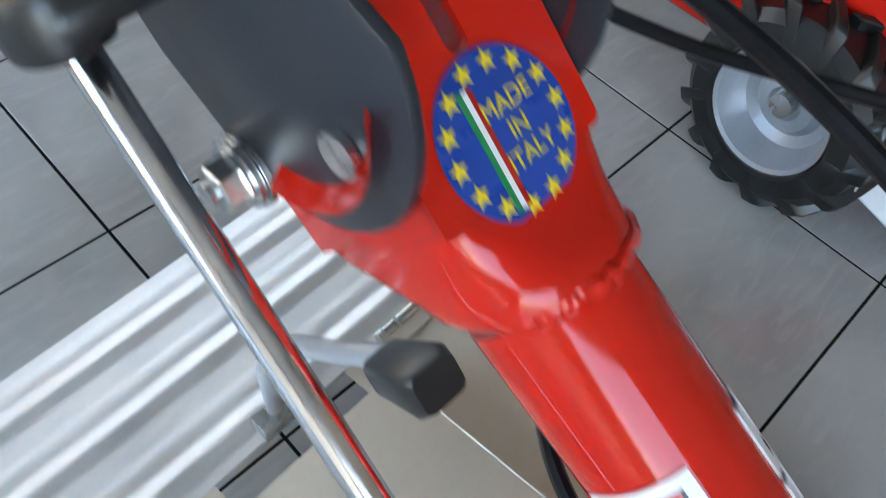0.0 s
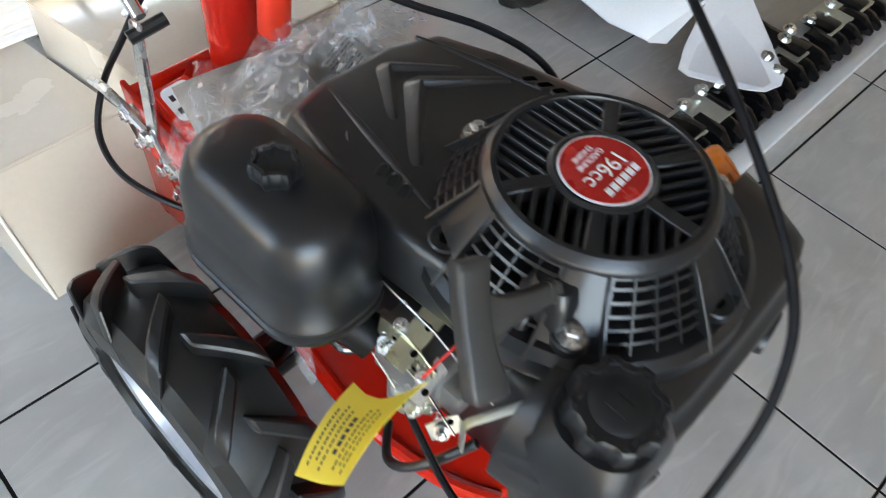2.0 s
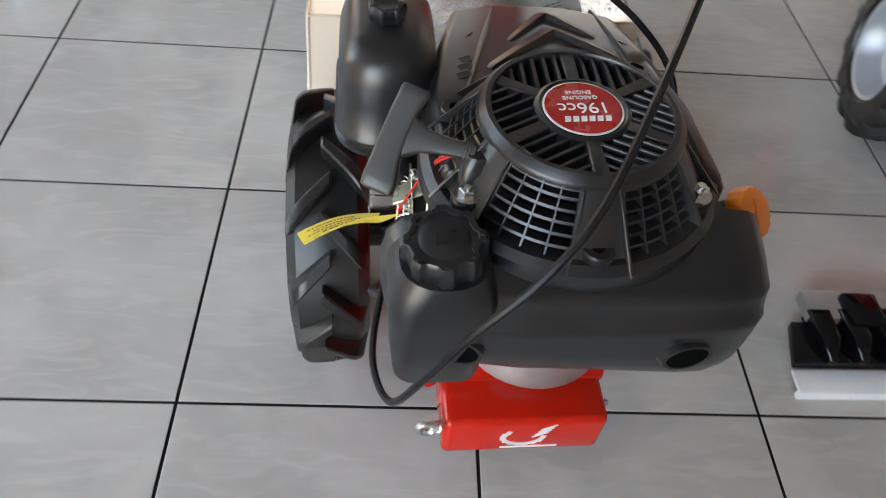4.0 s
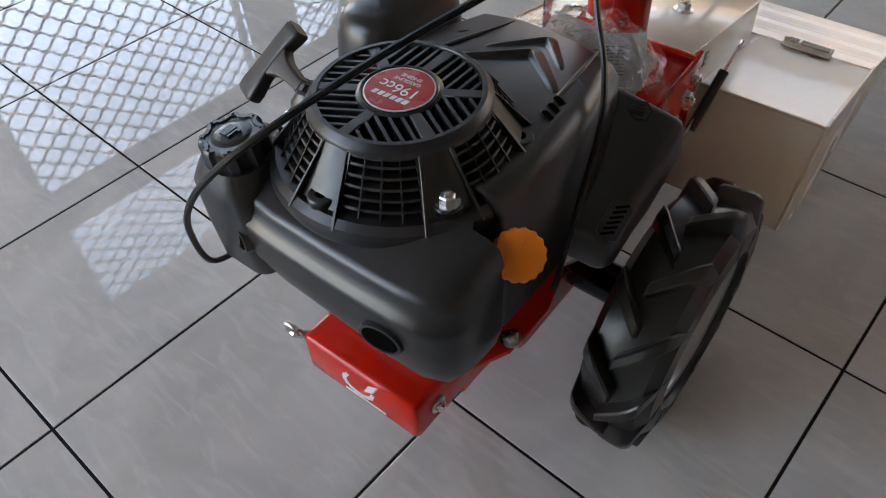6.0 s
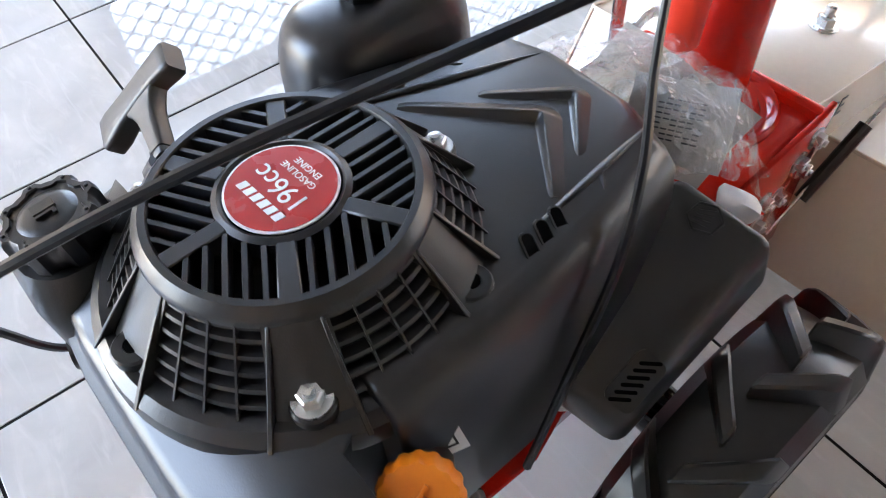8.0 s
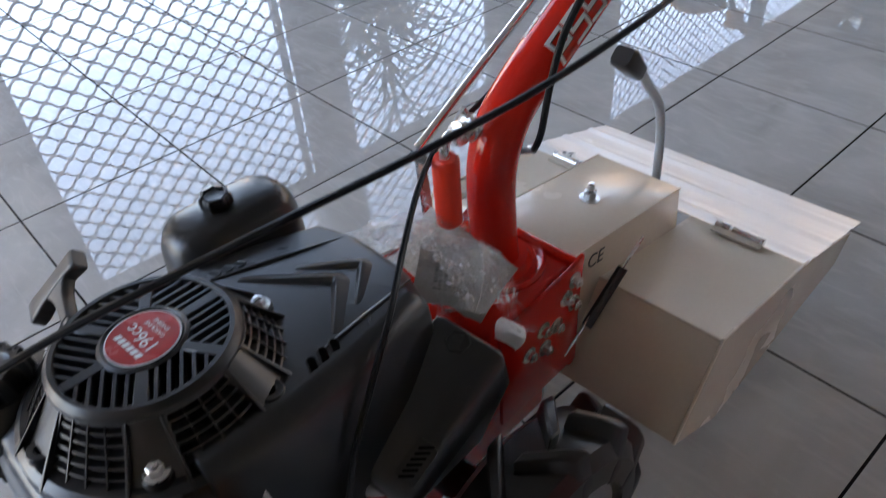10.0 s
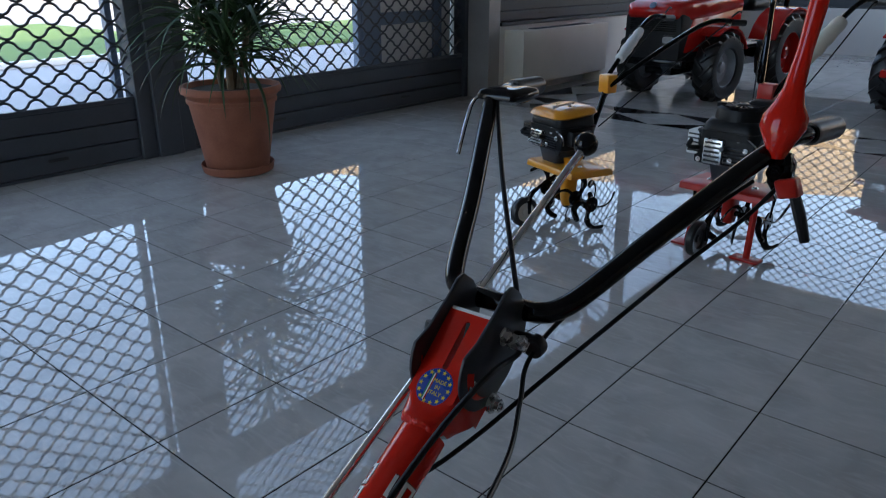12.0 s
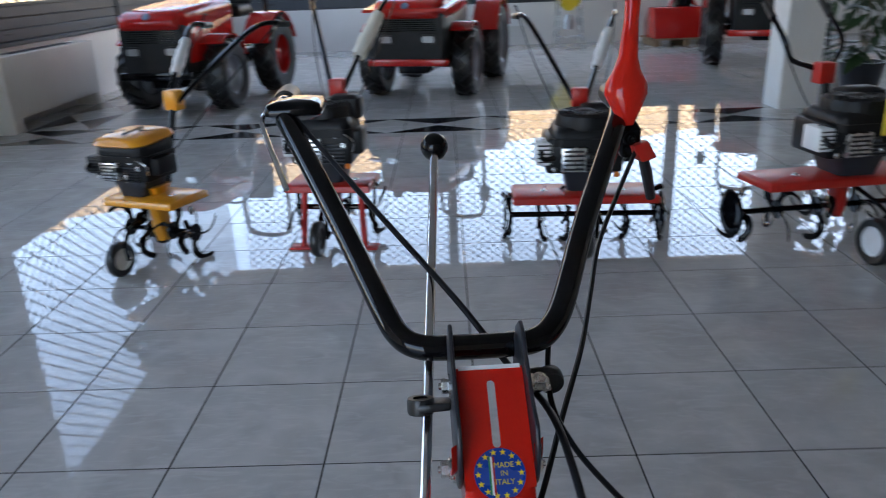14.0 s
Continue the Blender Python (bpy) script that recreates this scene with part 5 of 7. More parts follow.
for side in (-1, 1):
    lo, hi = (0.0375, 0.0425) if side > 0 else (-0.0425, -0.0375)
    pl = part("side_plate", Geo().prism(plate, lo, hi, HD @ PY), DARK_PLATE, mt, "dark grey slotted side plate", bevel=0.0018, segments=2)
    arc = [(0.058 + 0.0465 * math.cos(a), -0.026 + 0.0465 * math.sin(a)) for a in (radians(128 + 10.5 * i) for i in range(10))]
    part("plate_slot", Geo().tube([HD @ Vector((side * 0.0425, a, b)) for a, b in arc], 0.0085, 10, flat=0.08), RED, pl, "curved slot with the red head behind")
    part("slot_stud", Geo().lathe([(0, 0), (0.0075, 0), (0.0075, 0.003), (0, 0.0035)], 18, along(HD @ Vector((side * 0.0428, 0.0215, -0.012)), (side, 0, 0)), caps=False), ZINC, pl)
    hb = Geo()
    p = HD @ Vector((side * 0.0428, 0.027, -0.083))
    hb.lathe([(0, 0), (0.0155, 0), (0.0155, 0.0022), (0, 0.0022)], 26, along(p, (side, 0, 0)), caps=False)
    hb.lathe([(0, 0.0026), (0.0135, 0.0026), (0.0135, 0.005), (0, 0.005)], 26, along(p, (side, 0, 0)), caps=False)
    hex_bolt(hb, p + Vector((side * 0.005, 0, 0)), (side, 0, 0), 0.0098, 0.0095, 1.15)
    part("bolt", hb, ZINC, mt)
    part("bolt", hex_bolt(Geo(), HD @ Vector((side * 0.0428, 0.107, -0.03)), (side, 0, 0), 0.0085, 0.009, 1.6), ZINC, mt)
for side, sy, y in ((-1, 0.092, -0.048), (1, 0.118, -0.06)):
    m = HD @ Matrix.Translation((0, sy, y)) @ pose(0, 0, 0, 0, 0, 0 if side > 0 else 180) @ pose(0, 0, 0, 58, 0, 0)
    wing = Geo().prism([(0.043, -0.0145), (0.062, -0.0165), (0.078, -0.0165), (0.087, -0.012), (0.092, 0.0), (0.087, 0.012), (0.078, 0.0165), (0.062, 0.0165), (0.043, 0.0145)], -0.005, 0.005, m)
    ear = part("rod_guide" if side < 0 else "cable_ear", wing, RUBBER, mt, bevel=0.003, segments=2)
    part("guide_bush", Geo().lathe([(0.0085, -0.009), (0.0145, -0.009), (0.0155, -0.006), (0.0155, 0.006), (0.0145, 0.009), (0.0085, 0.009)], 22, m @ Matrix.Translation((0.077, 0, 0)), caps=False), RUBBER, ear)
clamp_m = HD @ Matrix.Translation((0.058, 0.112, -0.048))
clamp = part("cable_clamp", Geo().box(-0.014, 0.016, -0.012, 0.012, -0.003, 0.0015, clamp_m), ZINC, mt, "zinc-plated cable clamp", bevel=0.001, segments=1)
part("bolt", hex_bolt(Geo(), clamp_m @ Vector((0.004, 0.0, 0.0015)), (0, -0.64, 0.77), 0.0075, 0.008, 1.4), ZINC, clamp)

# handlebar
hb_pts = [(-0.256, 1.243, 1.112), (-0.235, 1.2, 1.088), (-0.16, 1.045, 0.99), (-0.112, 0.935, 0.925), (-0.092, 0.9, 0.905), (-0.07, 0.886, 0.897), (-0.04, 0.883, 0.895), (0.04, 0.883, 0.895), (0.07, 0.886, 0.897), (0.092, 0.9, 0.905), (0.115, 0.935, 0.925), (0.165, 1.045, 0.985), (0.24, 1.19, 1.07), (0.263, 1.24, 1.092)]
bar = part("handlebar", Geo().tube(spline(hb_pts, 5), 0.0155, 16), BLACK_PAINT, mt, "glossy black U-shaped handlebar")
for x, dx in ((-0.256, -0.02), (0.263, 0.045)):
    z = 1.112 if x < 0 else 1.092
    pts = [(x, 1.243, z), (x + dx * 0.3, 1.29, z + 0.012), (x + dx * 0.6, 1.34, z + 0.012), (x + dx, 1.46, z + 0.006)]
    part("bar_end", Geo().tube(spline(pts, 5), 0.0145, 14), BLACK_PAINT, bar)
    g = Geo()
    a, b = Vector(pts[2]), Vector(pts[3])
    n = 14
    g.tube([a.lerp(b, i / n) for i in range(n + 1)], [0.0185 + (0.0016 if i % 2 else 0) for i in range(n + 1)], 16)
    part("hand_grip", g, RUBBER, mt, "ribbed black rubber hand grip")
# left control box
part("control_box", Geo().loft([[(-0.243 + a, 1.285 + b, z) for a, b in rounded(w, d, 0.012, 4)] for w, d, z in ((0.06, 0.06, 1.108), (0.088, 0.1, 1.118), (0.09, 0.102, 1.126), (0.082, 0.092, 1.134), (0.05, 0.06, 1.138))]), BLACK_PAINT, mt, "glossy black control pod", sharp=50)
part("stop_wire", Geo().tube(spline([(-0.285, 1.27, 1.122), (-0.29, 1.235, 1.112), (-0.275, 1.19, 1.085), (-0.245, 1.12, 1.035)], 6), 0.004, 8), CHROME, mt, "bright wire beside the grip")
# red clutch lever with boss at the right
lever = Geo()
rings = []
for x, y, z, w, h in ((0.272, 1.225, 1.085, 0.012, 0.012), (0.272, 1.228, 1.105, 0.021, 0.02), (0.272, 1.235, 1.13, 0.034, 0.024), (0.273, 1.238, 1.146, 0.033, 0.023), (0.274, 1.242, 1.165, 0.022, 0.018), (0.276, 1.246, 1.185, 0.0155, 0.0135), (0.281, 1.256, 1.24, 0.0115, 0.010), (0.286, 1.266, 1.30, 0.0135, 0.010), (0.288, 1.268, 1.322, 0.0125, 0.009), (0.2885, 1.269, 1.332, 0.007, 0.006)):
    rings.append([(x + w * math.cos(t), y + h * math.sin(t), z) for t in (2 * math.pi * i / 18 for i in range(18))])
lever.loft(rings)
part("clutch_lever", lever, RED, mt, "glossy red clutch lever", sharp=60)
part("lever_bracket", Geo().loft([[(0.28 + a, 1.24 + b, z) for a, b in rounded(w, d, 0.008, 3)] for w, d, z in ((0.02, 0.02, 1.03), (0.035, 0.035, 1.045), (0.035, 0.04, 1.075), (0.02, 0.02, 1.09))]), BLACK_PAINT, mt)
part("lock_lever", Geo().loft([[(0.278, 1.2, 1.055), (0.306, 1.215, 1.06), (0.306, 1.25, 1.055), (0.278, 1.25, 1.05)], [(0.29, 1.19, 1.03), (0.318, 1.2, 1.035), (0.318, 1.24, 1.03), (0.29, 1.24, 1.025)]]), RED_DULL, mt, bevel=0.004)
part("stop_lever", Geo().tube([(0.3, 1.23, 1.045), (0.315, 1.24, 1.0), (0.328, 1.25, 0.955)], [0.008, 0.0095, 0.008], 10), BLACK_PLASTIC, mt)
part("bolt", hex_bolt(Geo(), (0.275, 1.212, 1.065), (0.2, -1, 0), 0.008), BLACK_PAINT, mt)

# gear rod with ball
rod_pts = [(-0.1035, 0.432, 0.576), (-0.068, 0.80, 0.8129), (-0.031, 1.185, 1.0605)]
rod = part("gear_rod", Geo().tube(spline(rod_pts, 8), 0.0065, 12), CHROME, mt, "bright steel gear rod")
part("ball_knob", Geo().lathe([(0.0001, -0.021), (0.008, -0.0195), (0.0155, -0.0145), (0.0205, -0.005), (0.021, 0.002), (0.0185, 0.0105), (0.012, 0.0175), (0.005, 0.0205), (0.0001, 0.021)], 28, along((-0.03, 1.198, 1.069), (0.05, 0.8, 0.53)), caps=False), BLACK_PAINT, rod)
arm = Geo()
arm.loft([[(-0.110, 0.437 - 0.009, 0.57), (-0.104, 0.437 - 0.009, 0.57), (-0.104, 0.437 + 0.009, 0.57), (-0.110, 0.437 + 0.009, 0.57)], [(-0.118, 0.452 - 0.010, 0.41), (-0.112, 0.452 - 0.010, 0.41), (-0.112, 0.452 + 0.010, 0.41), (-0.118, 0.452 + 0.010, 0.41)]])
part("gear_arm", arm, ZINC, mt, "flat zinc-plated gear arm", bevel=0.002, segments=1)
part("arm_pin", Geo().tube([(-0.118, 0.435, 0.558), (-0.08, 0.43, 0.566)], 0.007, 10), RUBBER, mt)
part("gear_link", Geo().tube(spline([(-0.115, 0.45, 0.43), (-0.125, 0.40, 0.415), (-0.12, 0.32, 0.43), (-0.10, 0.25, 0.42)], 6), 0.0045, 8), ZINC, mt)
part("gear_link", Geo().tube(spline([(-0.115, 0.46, 0.42), (-0.12, 0.52, 0.44), (-0.105, 0.6, 0.40)], 6), 0.006, 8), ZINC, mt)
for p in ((-0.12, 0.455, 0.42), (-0.12, 0.49, 0.43), (-0.118, 0.42, 0.40)):
    part("bolt", hex_bolt(Geo(), p, (-1, 0, 0), 0.008), ZINC, mt)
label_pose = along((-0.074, 0.446, 0.452), (-0.15, -0.25, 1), 28)
part("label_plate", Geo().prism(rounded(0.044, 0.054, 0.006, 3), -0.02, -0.0004, label_pose), RED, mt, bevel=0.001, segments=1)
number_label = part("number_label", Geo().prism(rounded(0.034, 0.046, 0.008, 4), -0.0004, 0.0006, label_pose), PAPER, mt, "white label with black gear marks")
dots = Geo()
for i in range(3):
    dots.box(-0.012 + i * 0.009, -0.006 + i * 0.009, -0.014, -0.006 + 0.002 * i, 0.0006, 0.001, label_pose)
    dots.box(-0.011 + i * 0.008, -0.006 + i * 0.008, 0.004, 0.012, 0.0006, 0.001, label_pose)
part("label_print", dots, INK, number_label)

# spring pin with red grip beside the column
pn = Geo()
pin_d = Vector((0.06, -1, 0.12)).normalized()
pin_at = Vector((0.004, 0.428, 0.652))
pn.lathe([(0, 0), (0.0155, 0), (0.0165, 0.004), (0.0165, 0.011), (0.0145, 0.013), (0.0105, 0.0135), (0.0105, 0.024), (0.0145, 0.0245), (0.0145, 0.029), (0.008, 0.031), (0, 0.031)], 26, along(pin_at, pin_d), caps=False)
part("pin_nut", pn, ZINC, mt, "zinc-plated spring pin bush", sharp=40)
part("pin_stub", Geo().tube([(0.004, 0.42, 0.668), (0.003, 0.412, 0.681)], 0.004, 8), ZINC, mt)
part("pin_hook", Geo().tube(spline([(0.006, 0.40, 0.656), (0.008, 0.384, 0.662), (0.010, 0.374, 0.655), (0.010, 0.372, 0.63)], 6), 0.0062, 12), ZINC, mt)
part("red_grip", Geo().lathe([(0.0001, -0.055), (0.012, -0.053), (0.0165, -0.047), (0.0165, 0.045), (0.013, 0.05), (0.0001, 0.05)], 20, along((0.007, 0.376, 0.59), (0.06, -0.05, 1)), caps=False), GRIP_RED, mt, "bright red plastic grip sleeve")

# cables
part("throttle_cable", Geo().tube(spline([(-0.15, 0.03, 0.43), (-0.168, -0.04, 0.405), (-0.172, -0.1, 0.41), (-0.158, -0.155, 0.44), (-0.132, -0.178, 0.52), (-0.105, -0.18, 0.575), (-0.06, -0.171, 0.63), (-0.02, -0.14, 0.67), (0.03, -0.06, 0.712), (0.075, 0.02, 0.742), (0.12, 0.1, 0.77), (0.155, 0.21, 0.787), (0.182, 0.33, 0.803), (0.188, 0.45, 0.812), (0.177, 0.56, 0.812), (0.152, 0.65, 0.803), (0.126, 0.723, 0.799), (0.096, 0.79, 0.815), (0.08, 0.84, 0.85), (0.1, 0.93, 0.90), (0.17, 1.07, 0.975), (0.25, 1.2, 1.05)], 8), 0.0035, 8), CABLE, mt, "long black throttle cable")
part("clutch_cable", Geo().tube(spline([(0.148, 0.06, 0.40), (0.148, 0.08, 0.46), (0.147, 0.1, 0.515), (0.137, 0.141, 0.57), (0.108, 0.193, 0.597), (0.064, 0.253, 0.612), (0.02, 0.32, 0.63), (-0.012, 0.38, 0.638), (-0.03, 0.44, 0.638), (-0.034, 0.49, 0.648), (-0.034, 0.53, 0.664), (-0.034, 0.57, 0.689), (-0.031, 0.605, 0.708), (-0.016, 0.65, 0.712), (0.014, 0.69, 0.722), (0.055, 0.76, 0.763), (0.095, 0.84, 0.814), (0.136, 0.92, 0.864), (0.166, 1.0, 0.9), (0.2, 1.09, 0.94), (0.25, 1.17, 0.995), (0.285, 1.21, 1.045)], 8), 0.0036, 8), CABLE, mt, "black clutch cable from the right lever")
part("cable_tie", Geo().tube(spline([(-0.02, 0.5, 0.63), (-0.05, 0.485, 0.638), (-0.05, 0.452, 0.63), (-0.02, 0.425, 0.62)], 5), 0.0014, 6), RIM_GREY, mt)
part("gear_cable", Geo().tube(spline([(-0.24, 1.24, 1.115), (-0.13, 1.09, 1.02), (-0.03, 0.965, 0.935), (0.012, 0.915, 0.893), (0.042, 0.875, 0.863), (0.063, 0.838, 0.853), (0.071, 0.77, 0.862), (0.074, 0.704, 0.857), (0.075, 0.633, 0.839), (0.075, 0.552, 0.805), (0.075, 0.53, 0.787), (0.075, 0.498, 0.751), (0.075, 0.478, 0.70), (0.073, 0.468, 0.65), (0.06, 0.472, 0.62), (0.03, 0.505, 0.59), (-0.03, 0.53, 0.545), (-0.072, 0.56, 0.465), (-0.1, 0.585, 0.40), (-0.128, 0.575, 0.345), (-0.138, 0.52, 0.325), (-0.125, 0.44, 0.33), (-0.1, 0.38, 0.335)], 8), 0.0042, 10), CABLE, mt, "black control cable looped beside the column")

# ---- rotary tiller hood behind
X_IN, X_OUT, TH = 0.082, 0.283, 0.003
prof = [(0.515, 0.195), (0.605, 0.335), (0.878, 0.283), (0.885, 0.283)]


def sheet(pr, x0, x1, th=TH):
    g = Geo()
    rings = []
    for i, (y, z) in enumerate(pr):
        a = Vector(pr[max(i - 1, 0)])
        b = Vector(pr[min(i + 1, len(pr) - 1)])
        d = (b - a).normalized()
        n = Vector((-d.y, d.x)) * th
        rings.append([(x0, y, z), (x1, y, z), (x1, y - n.x, z - n.y), (x0, y - n.x, z - n.y)])
    return g.loft(rings)


for side, out in ((-1, 0.268), (1, X_OUT)):
    panel = part("hood_panel", sheet(prof, side * X_IN, side * out), HOOD_WHITE, mt, "pale cream enamelled tiller hood panel", sharp=25)
    part("hood_end", Geo().prism([(0.515, 0.192), (0.605, 0.338), (0.882, 0.286), (1.12, 0.20), (1.08, 0.15), (0.9, 0.14), (0.65, 0.12)], side * out - 0.0015, side * out + 0.0015, PY), HOOD_WHITE, mt, bevel=0.0008, segments=1)
    part("fold_lip", Geo().tube([(side * X_IN, 0.6045, 0.3355), (side * (out + 0.001), 0.6045, 0.3355)], 0.0026, 8), HOOD_WHITE, panel)
    part("edge_lip", Geo().tube([(side * (out + 0.0005), 0.515, 0.1955), (side * (out + 0.0005), 0.605, 0.337), (side * (out + 0.0005), 0.88, 0.2845)], 0.0028, 8), HOOD_WHITE, panel)
    for x0, x1 in ((0.13, 0.155), (0.16, 0.215)):
        part("hinge", Geo().tube([(side * x0, 0.884, 0.2905), (side * x1, 0.884, 0.2905)], 0.0068, 12), ZINC, mt)
    part("hinge_leaf", Geo().box(min(side * 0.13, side * 0.215), max(side * 0.13, side * 0.215), 0.862, 0.884, 0.2895, 0.2915, pose(0, 0, 0)), HOOD_WHITE, mt)
bx = Geo()
bx.loft([[(-0.075, 0.53, 0.25), (0.084, 0.53, 0.25), (0.084, 0.84, 0.25), (-0.075, 0.84, 0.25)],
         [(-0.075, 0.525, 0.426), (0.084, 0.525, 0.426), (0.084, 0.822, 0.379), (-0.075, 0.822, 0.379)]])
hood_box = part("hood_box", bx, HOOD_WHITE, mt, "pale cream raised centre box of the tiller hood", bevel=0.003, segments=2)
for x in (-0.075, 0.084):
    part("box_seam", Geo().tube([(x, 0.527, 0.4245), (x, 0.822, 0.378)], 0.0016, 6), HOOD_WHITE, hood_box)
hb = Geo()
hb_at, hb_n = Vector((0.005, 0.681, 0.4015)), (0, 0.155, 1)
hb.lathe([(0, 0), (0.0165, 0), (0.0165, 0.002), (0, 0.002)], 24, along(hb_at, hb_n), caps=False)
hex_bolt(hb, hb_at + Vector((0, 0, 0.002)), hb_n, 0.011, 0.011, 1.2)
hb.lathe([(0, 0.012), (0.0058, 0.012), (0.0058, 0.026), (0.004, 0.028), (0, 0.028)], 14, along(hb_at, hb_n), caps=False)
part("hood_bolt", hb, ZINC, hood_box, "zinc-plated bolt with washer")
# ribbed aluminium rear flap
flap = Geo()
pts, k = [], 0
for i in range(31):
    t = i / 30
    bump = 0.0035 if i % 10 in (3, 4) else (0.0015 if i % 10 == 7 else 0.0)
    pts.append((0.885 + 0.285 * t, 0.283 - 0.088 * t + bump))
part("rear_flap", sheet(pts, -0.285, 0.285, 0.0025), ALU, mt, "ribbed bare aluminium rear flap", sharp=25)
fl = part("flap_label", Geo().box(-0.016, 0.016, -0.02, 0.02, 0, 0.0006), PAPER, mt, "small white label with black marks")
fl.matrix_local = pose(-0.205, 0.912, 0.2795, -17, 0, 25)
fm = Geo().box(-0.011, -0.004, 0.006, 0.014, 0.0006, 0.001).box(0.002, 0.011, 0.006, 0.012, 0.0006, 0.001)
for k in range(10):
    a = 2 * math.pi * k / 10
    fm.box(-0.003, 0.003, -0.001, 0.001, 0.0006, 0.001, pose(0.009 * math.cos(a), -0.007 + 0.009 * math.sin(a), 0, 0, 0, math.degrees(a) + 90))
part("label_mark", fm, INK, fl)
lv = Geo().tube(spline([(0.001, 0.895, 0.29), (0.001, 0.895, 0.345), (0.0, 0.89, 0.42), (0.005, 0.86, 0.49), (0.01, 0.81, 0.545), (0.02, 0.765, 0.59)], 6), 0.008, 12)
part("depth_lever", lv, RIM_GREY, mt, "grey painted bent depth lever")
part("lever_clamp", Geo().box(-0.022, 0.022, 0.88, 0.905, 0.285, 0.31), ZINC, mt, bevel=0.003)
kb = Geo().loft([[(a, b, z) for a, b in rounded(w, d, 0.006, 3)] for w, d, z in ((0.026, 0.022, -0.03), (0.03, 0.026, -0.025), (0.036, 0.032, 0.022), (0.03, 0.026, 0.03))], along((0.012, 0.748, 0.605), (-0.02, -0.6, 0.62)))
part("lever_knob", kb, BLACK_PLASTIC, mt, "black plastic lever knob", sharp=40)
lettering("conformity_mark", "CE", 0.034, INK, mt, Matrix.Translation((0.0846, 0.588, 0.383)) @ Matrix(((0, 0, 1, 0), (1, 0, 0, 0), (0, 1, 0, 0), (0, 0, 0, 1))) @ pose(0, 0, 0, 0, 0, -9), 0.0003)
part("side_spring", Geo().tube([(0.105, 0.545, 0.29), (0.112, 0.62, 0.36)], 0.008, 10), RUBBER, mt)
part("spring_rod", Geo().tube([(0.1, 0.5, 0.26), (0.116, 0.66, 0.395)], 0.0025, 8), ZINC, mt)
# tines under the hood
part("tine_shaft", Geo().tube([(-0.25, 0.72, 0.17), (0.25, 0.72, 0.17)], 0.016, 12), BLACK_PAINT, mt)
for x in (-0.23, -0.12, 0.12, 0.23):
    for k in range(4):
        a = radians(90 * k + x * 200)
        g = Geo()
        pts = [(x, 0.72 + r * math.cos(a + b), 0.17 + r * math.sin(a + b)) for r, b in ((0.015, 0), (0.06, 0), (0.09, 0.12), (0.112, 0.4))]
        g.tube(spline(pts, 4), 0.012, 6, flat=0.3)
        part("tine", g, BLACK_PAINT, mt)


# ---------------------------------------------------------------- polythene bag lying between engine and column
MT = pose(0.916, -1.416, 0, 0, 0, 3.4)
bag = thing("plastic_bag", MT, "crumpled clear plastic bag of papers on the gearbox", "plastic bag")


def creased(p, seed):
    """Sharp folds: ridges of noise at two sizes."""
    off = Vector((seed * 3.1, seed * 7.7, seed * 1.3))
    return sum(a * (0.5 - abs(noise.noise(Vector((p.x, 0.4 * p.y + 0.3 * p.x, 0.4 * p.z)) * f + off))) for a, f in ((0.04, 10.0), (0.015, 24.0)))


def draped(line, half, seed, n=34, m=30, slack=1.0):
    """Thin film hung along a line, creased, ragged at its edges."""
    pts, rings = spline(line, 8), []
    for i in range(n + 1):
        c = pts[min(int(i / n * (len(pts) - 1)), len(pts) - 1)]
        q = pts[min(int(i / n * (len(pts) - 1)) + 1, len(pts) - 1)]
        f = i / n * (len(pts) - 1) % 1
        c = c.lerp(q, f)
        t = i / n
        w = half * (0.75 + 0.35 * math.sin(math.pi * t)) * (1 + 0.12 * noise.noise(Vector((t * 6, seed, 0))))
        row = []
        for j in range(m + 1):
            u = 2 * j / m - 1
            p = Vector((c.x + u * w, c.y - 0.03 * u * u + 0.012 * math.sin(5 * u + seed), c.z - 0.05 * abs(u) ** 2.2))
            k = creased(p, seed) * slack
            p += Vector((0.5 * creased(p.yzx, seed + 4), 0.5 * k, k))
            row.append(tuple(p))
        rings.append(row)
    return Geo().loft(rings, closed=False, caps=False)


for line, half, seed, slack in (([(0.0, 0.43, 0.45), (0.0, 0.40, 0.48), (-0.005, 0.36, 0.525), (0.0, 0.315, 0.55), (0.0, 0.285, 0.57)], 0.105, 2, 1.0),
                                ([(-0.01, 0.445, 0.445), (-0.015, 0.41, 0.465), (-0.02, 0.37, 0.50), (-0.01, 0.33, 0.535), (0.0, 0.30, 0.545)], 0.095, 5, 1.2),
                                ([(0.075, 0.40, 0.425), (0.07, 0.375, 0.47), (0.055, 0.335, 0.52), (0.05, 0.30, 0.562), (0.06, 0.275, 0.578)], 0.055, 9, 1.4),
                                ([(-0.05, 0.45, 0.45), (-0.07, 0.415, 0.47), (-0.085, 0.37, 0.485), (-0.1, 0.32, 0.48), (-0.115, 0.27, 0.44)], 0.06, 13, 1.0),
                                ([(-0.1, 0.25, 0.45), (-0.125, 0.21, 0.43), (-0.14, 0.175, 0.42), (-0.15, 0.15, 0.412)], 0.035, 21, 0.7)):
    part("film", draped(line, half, seed, slack=slack), PLASTIC_FILM, bag, sharp=26)


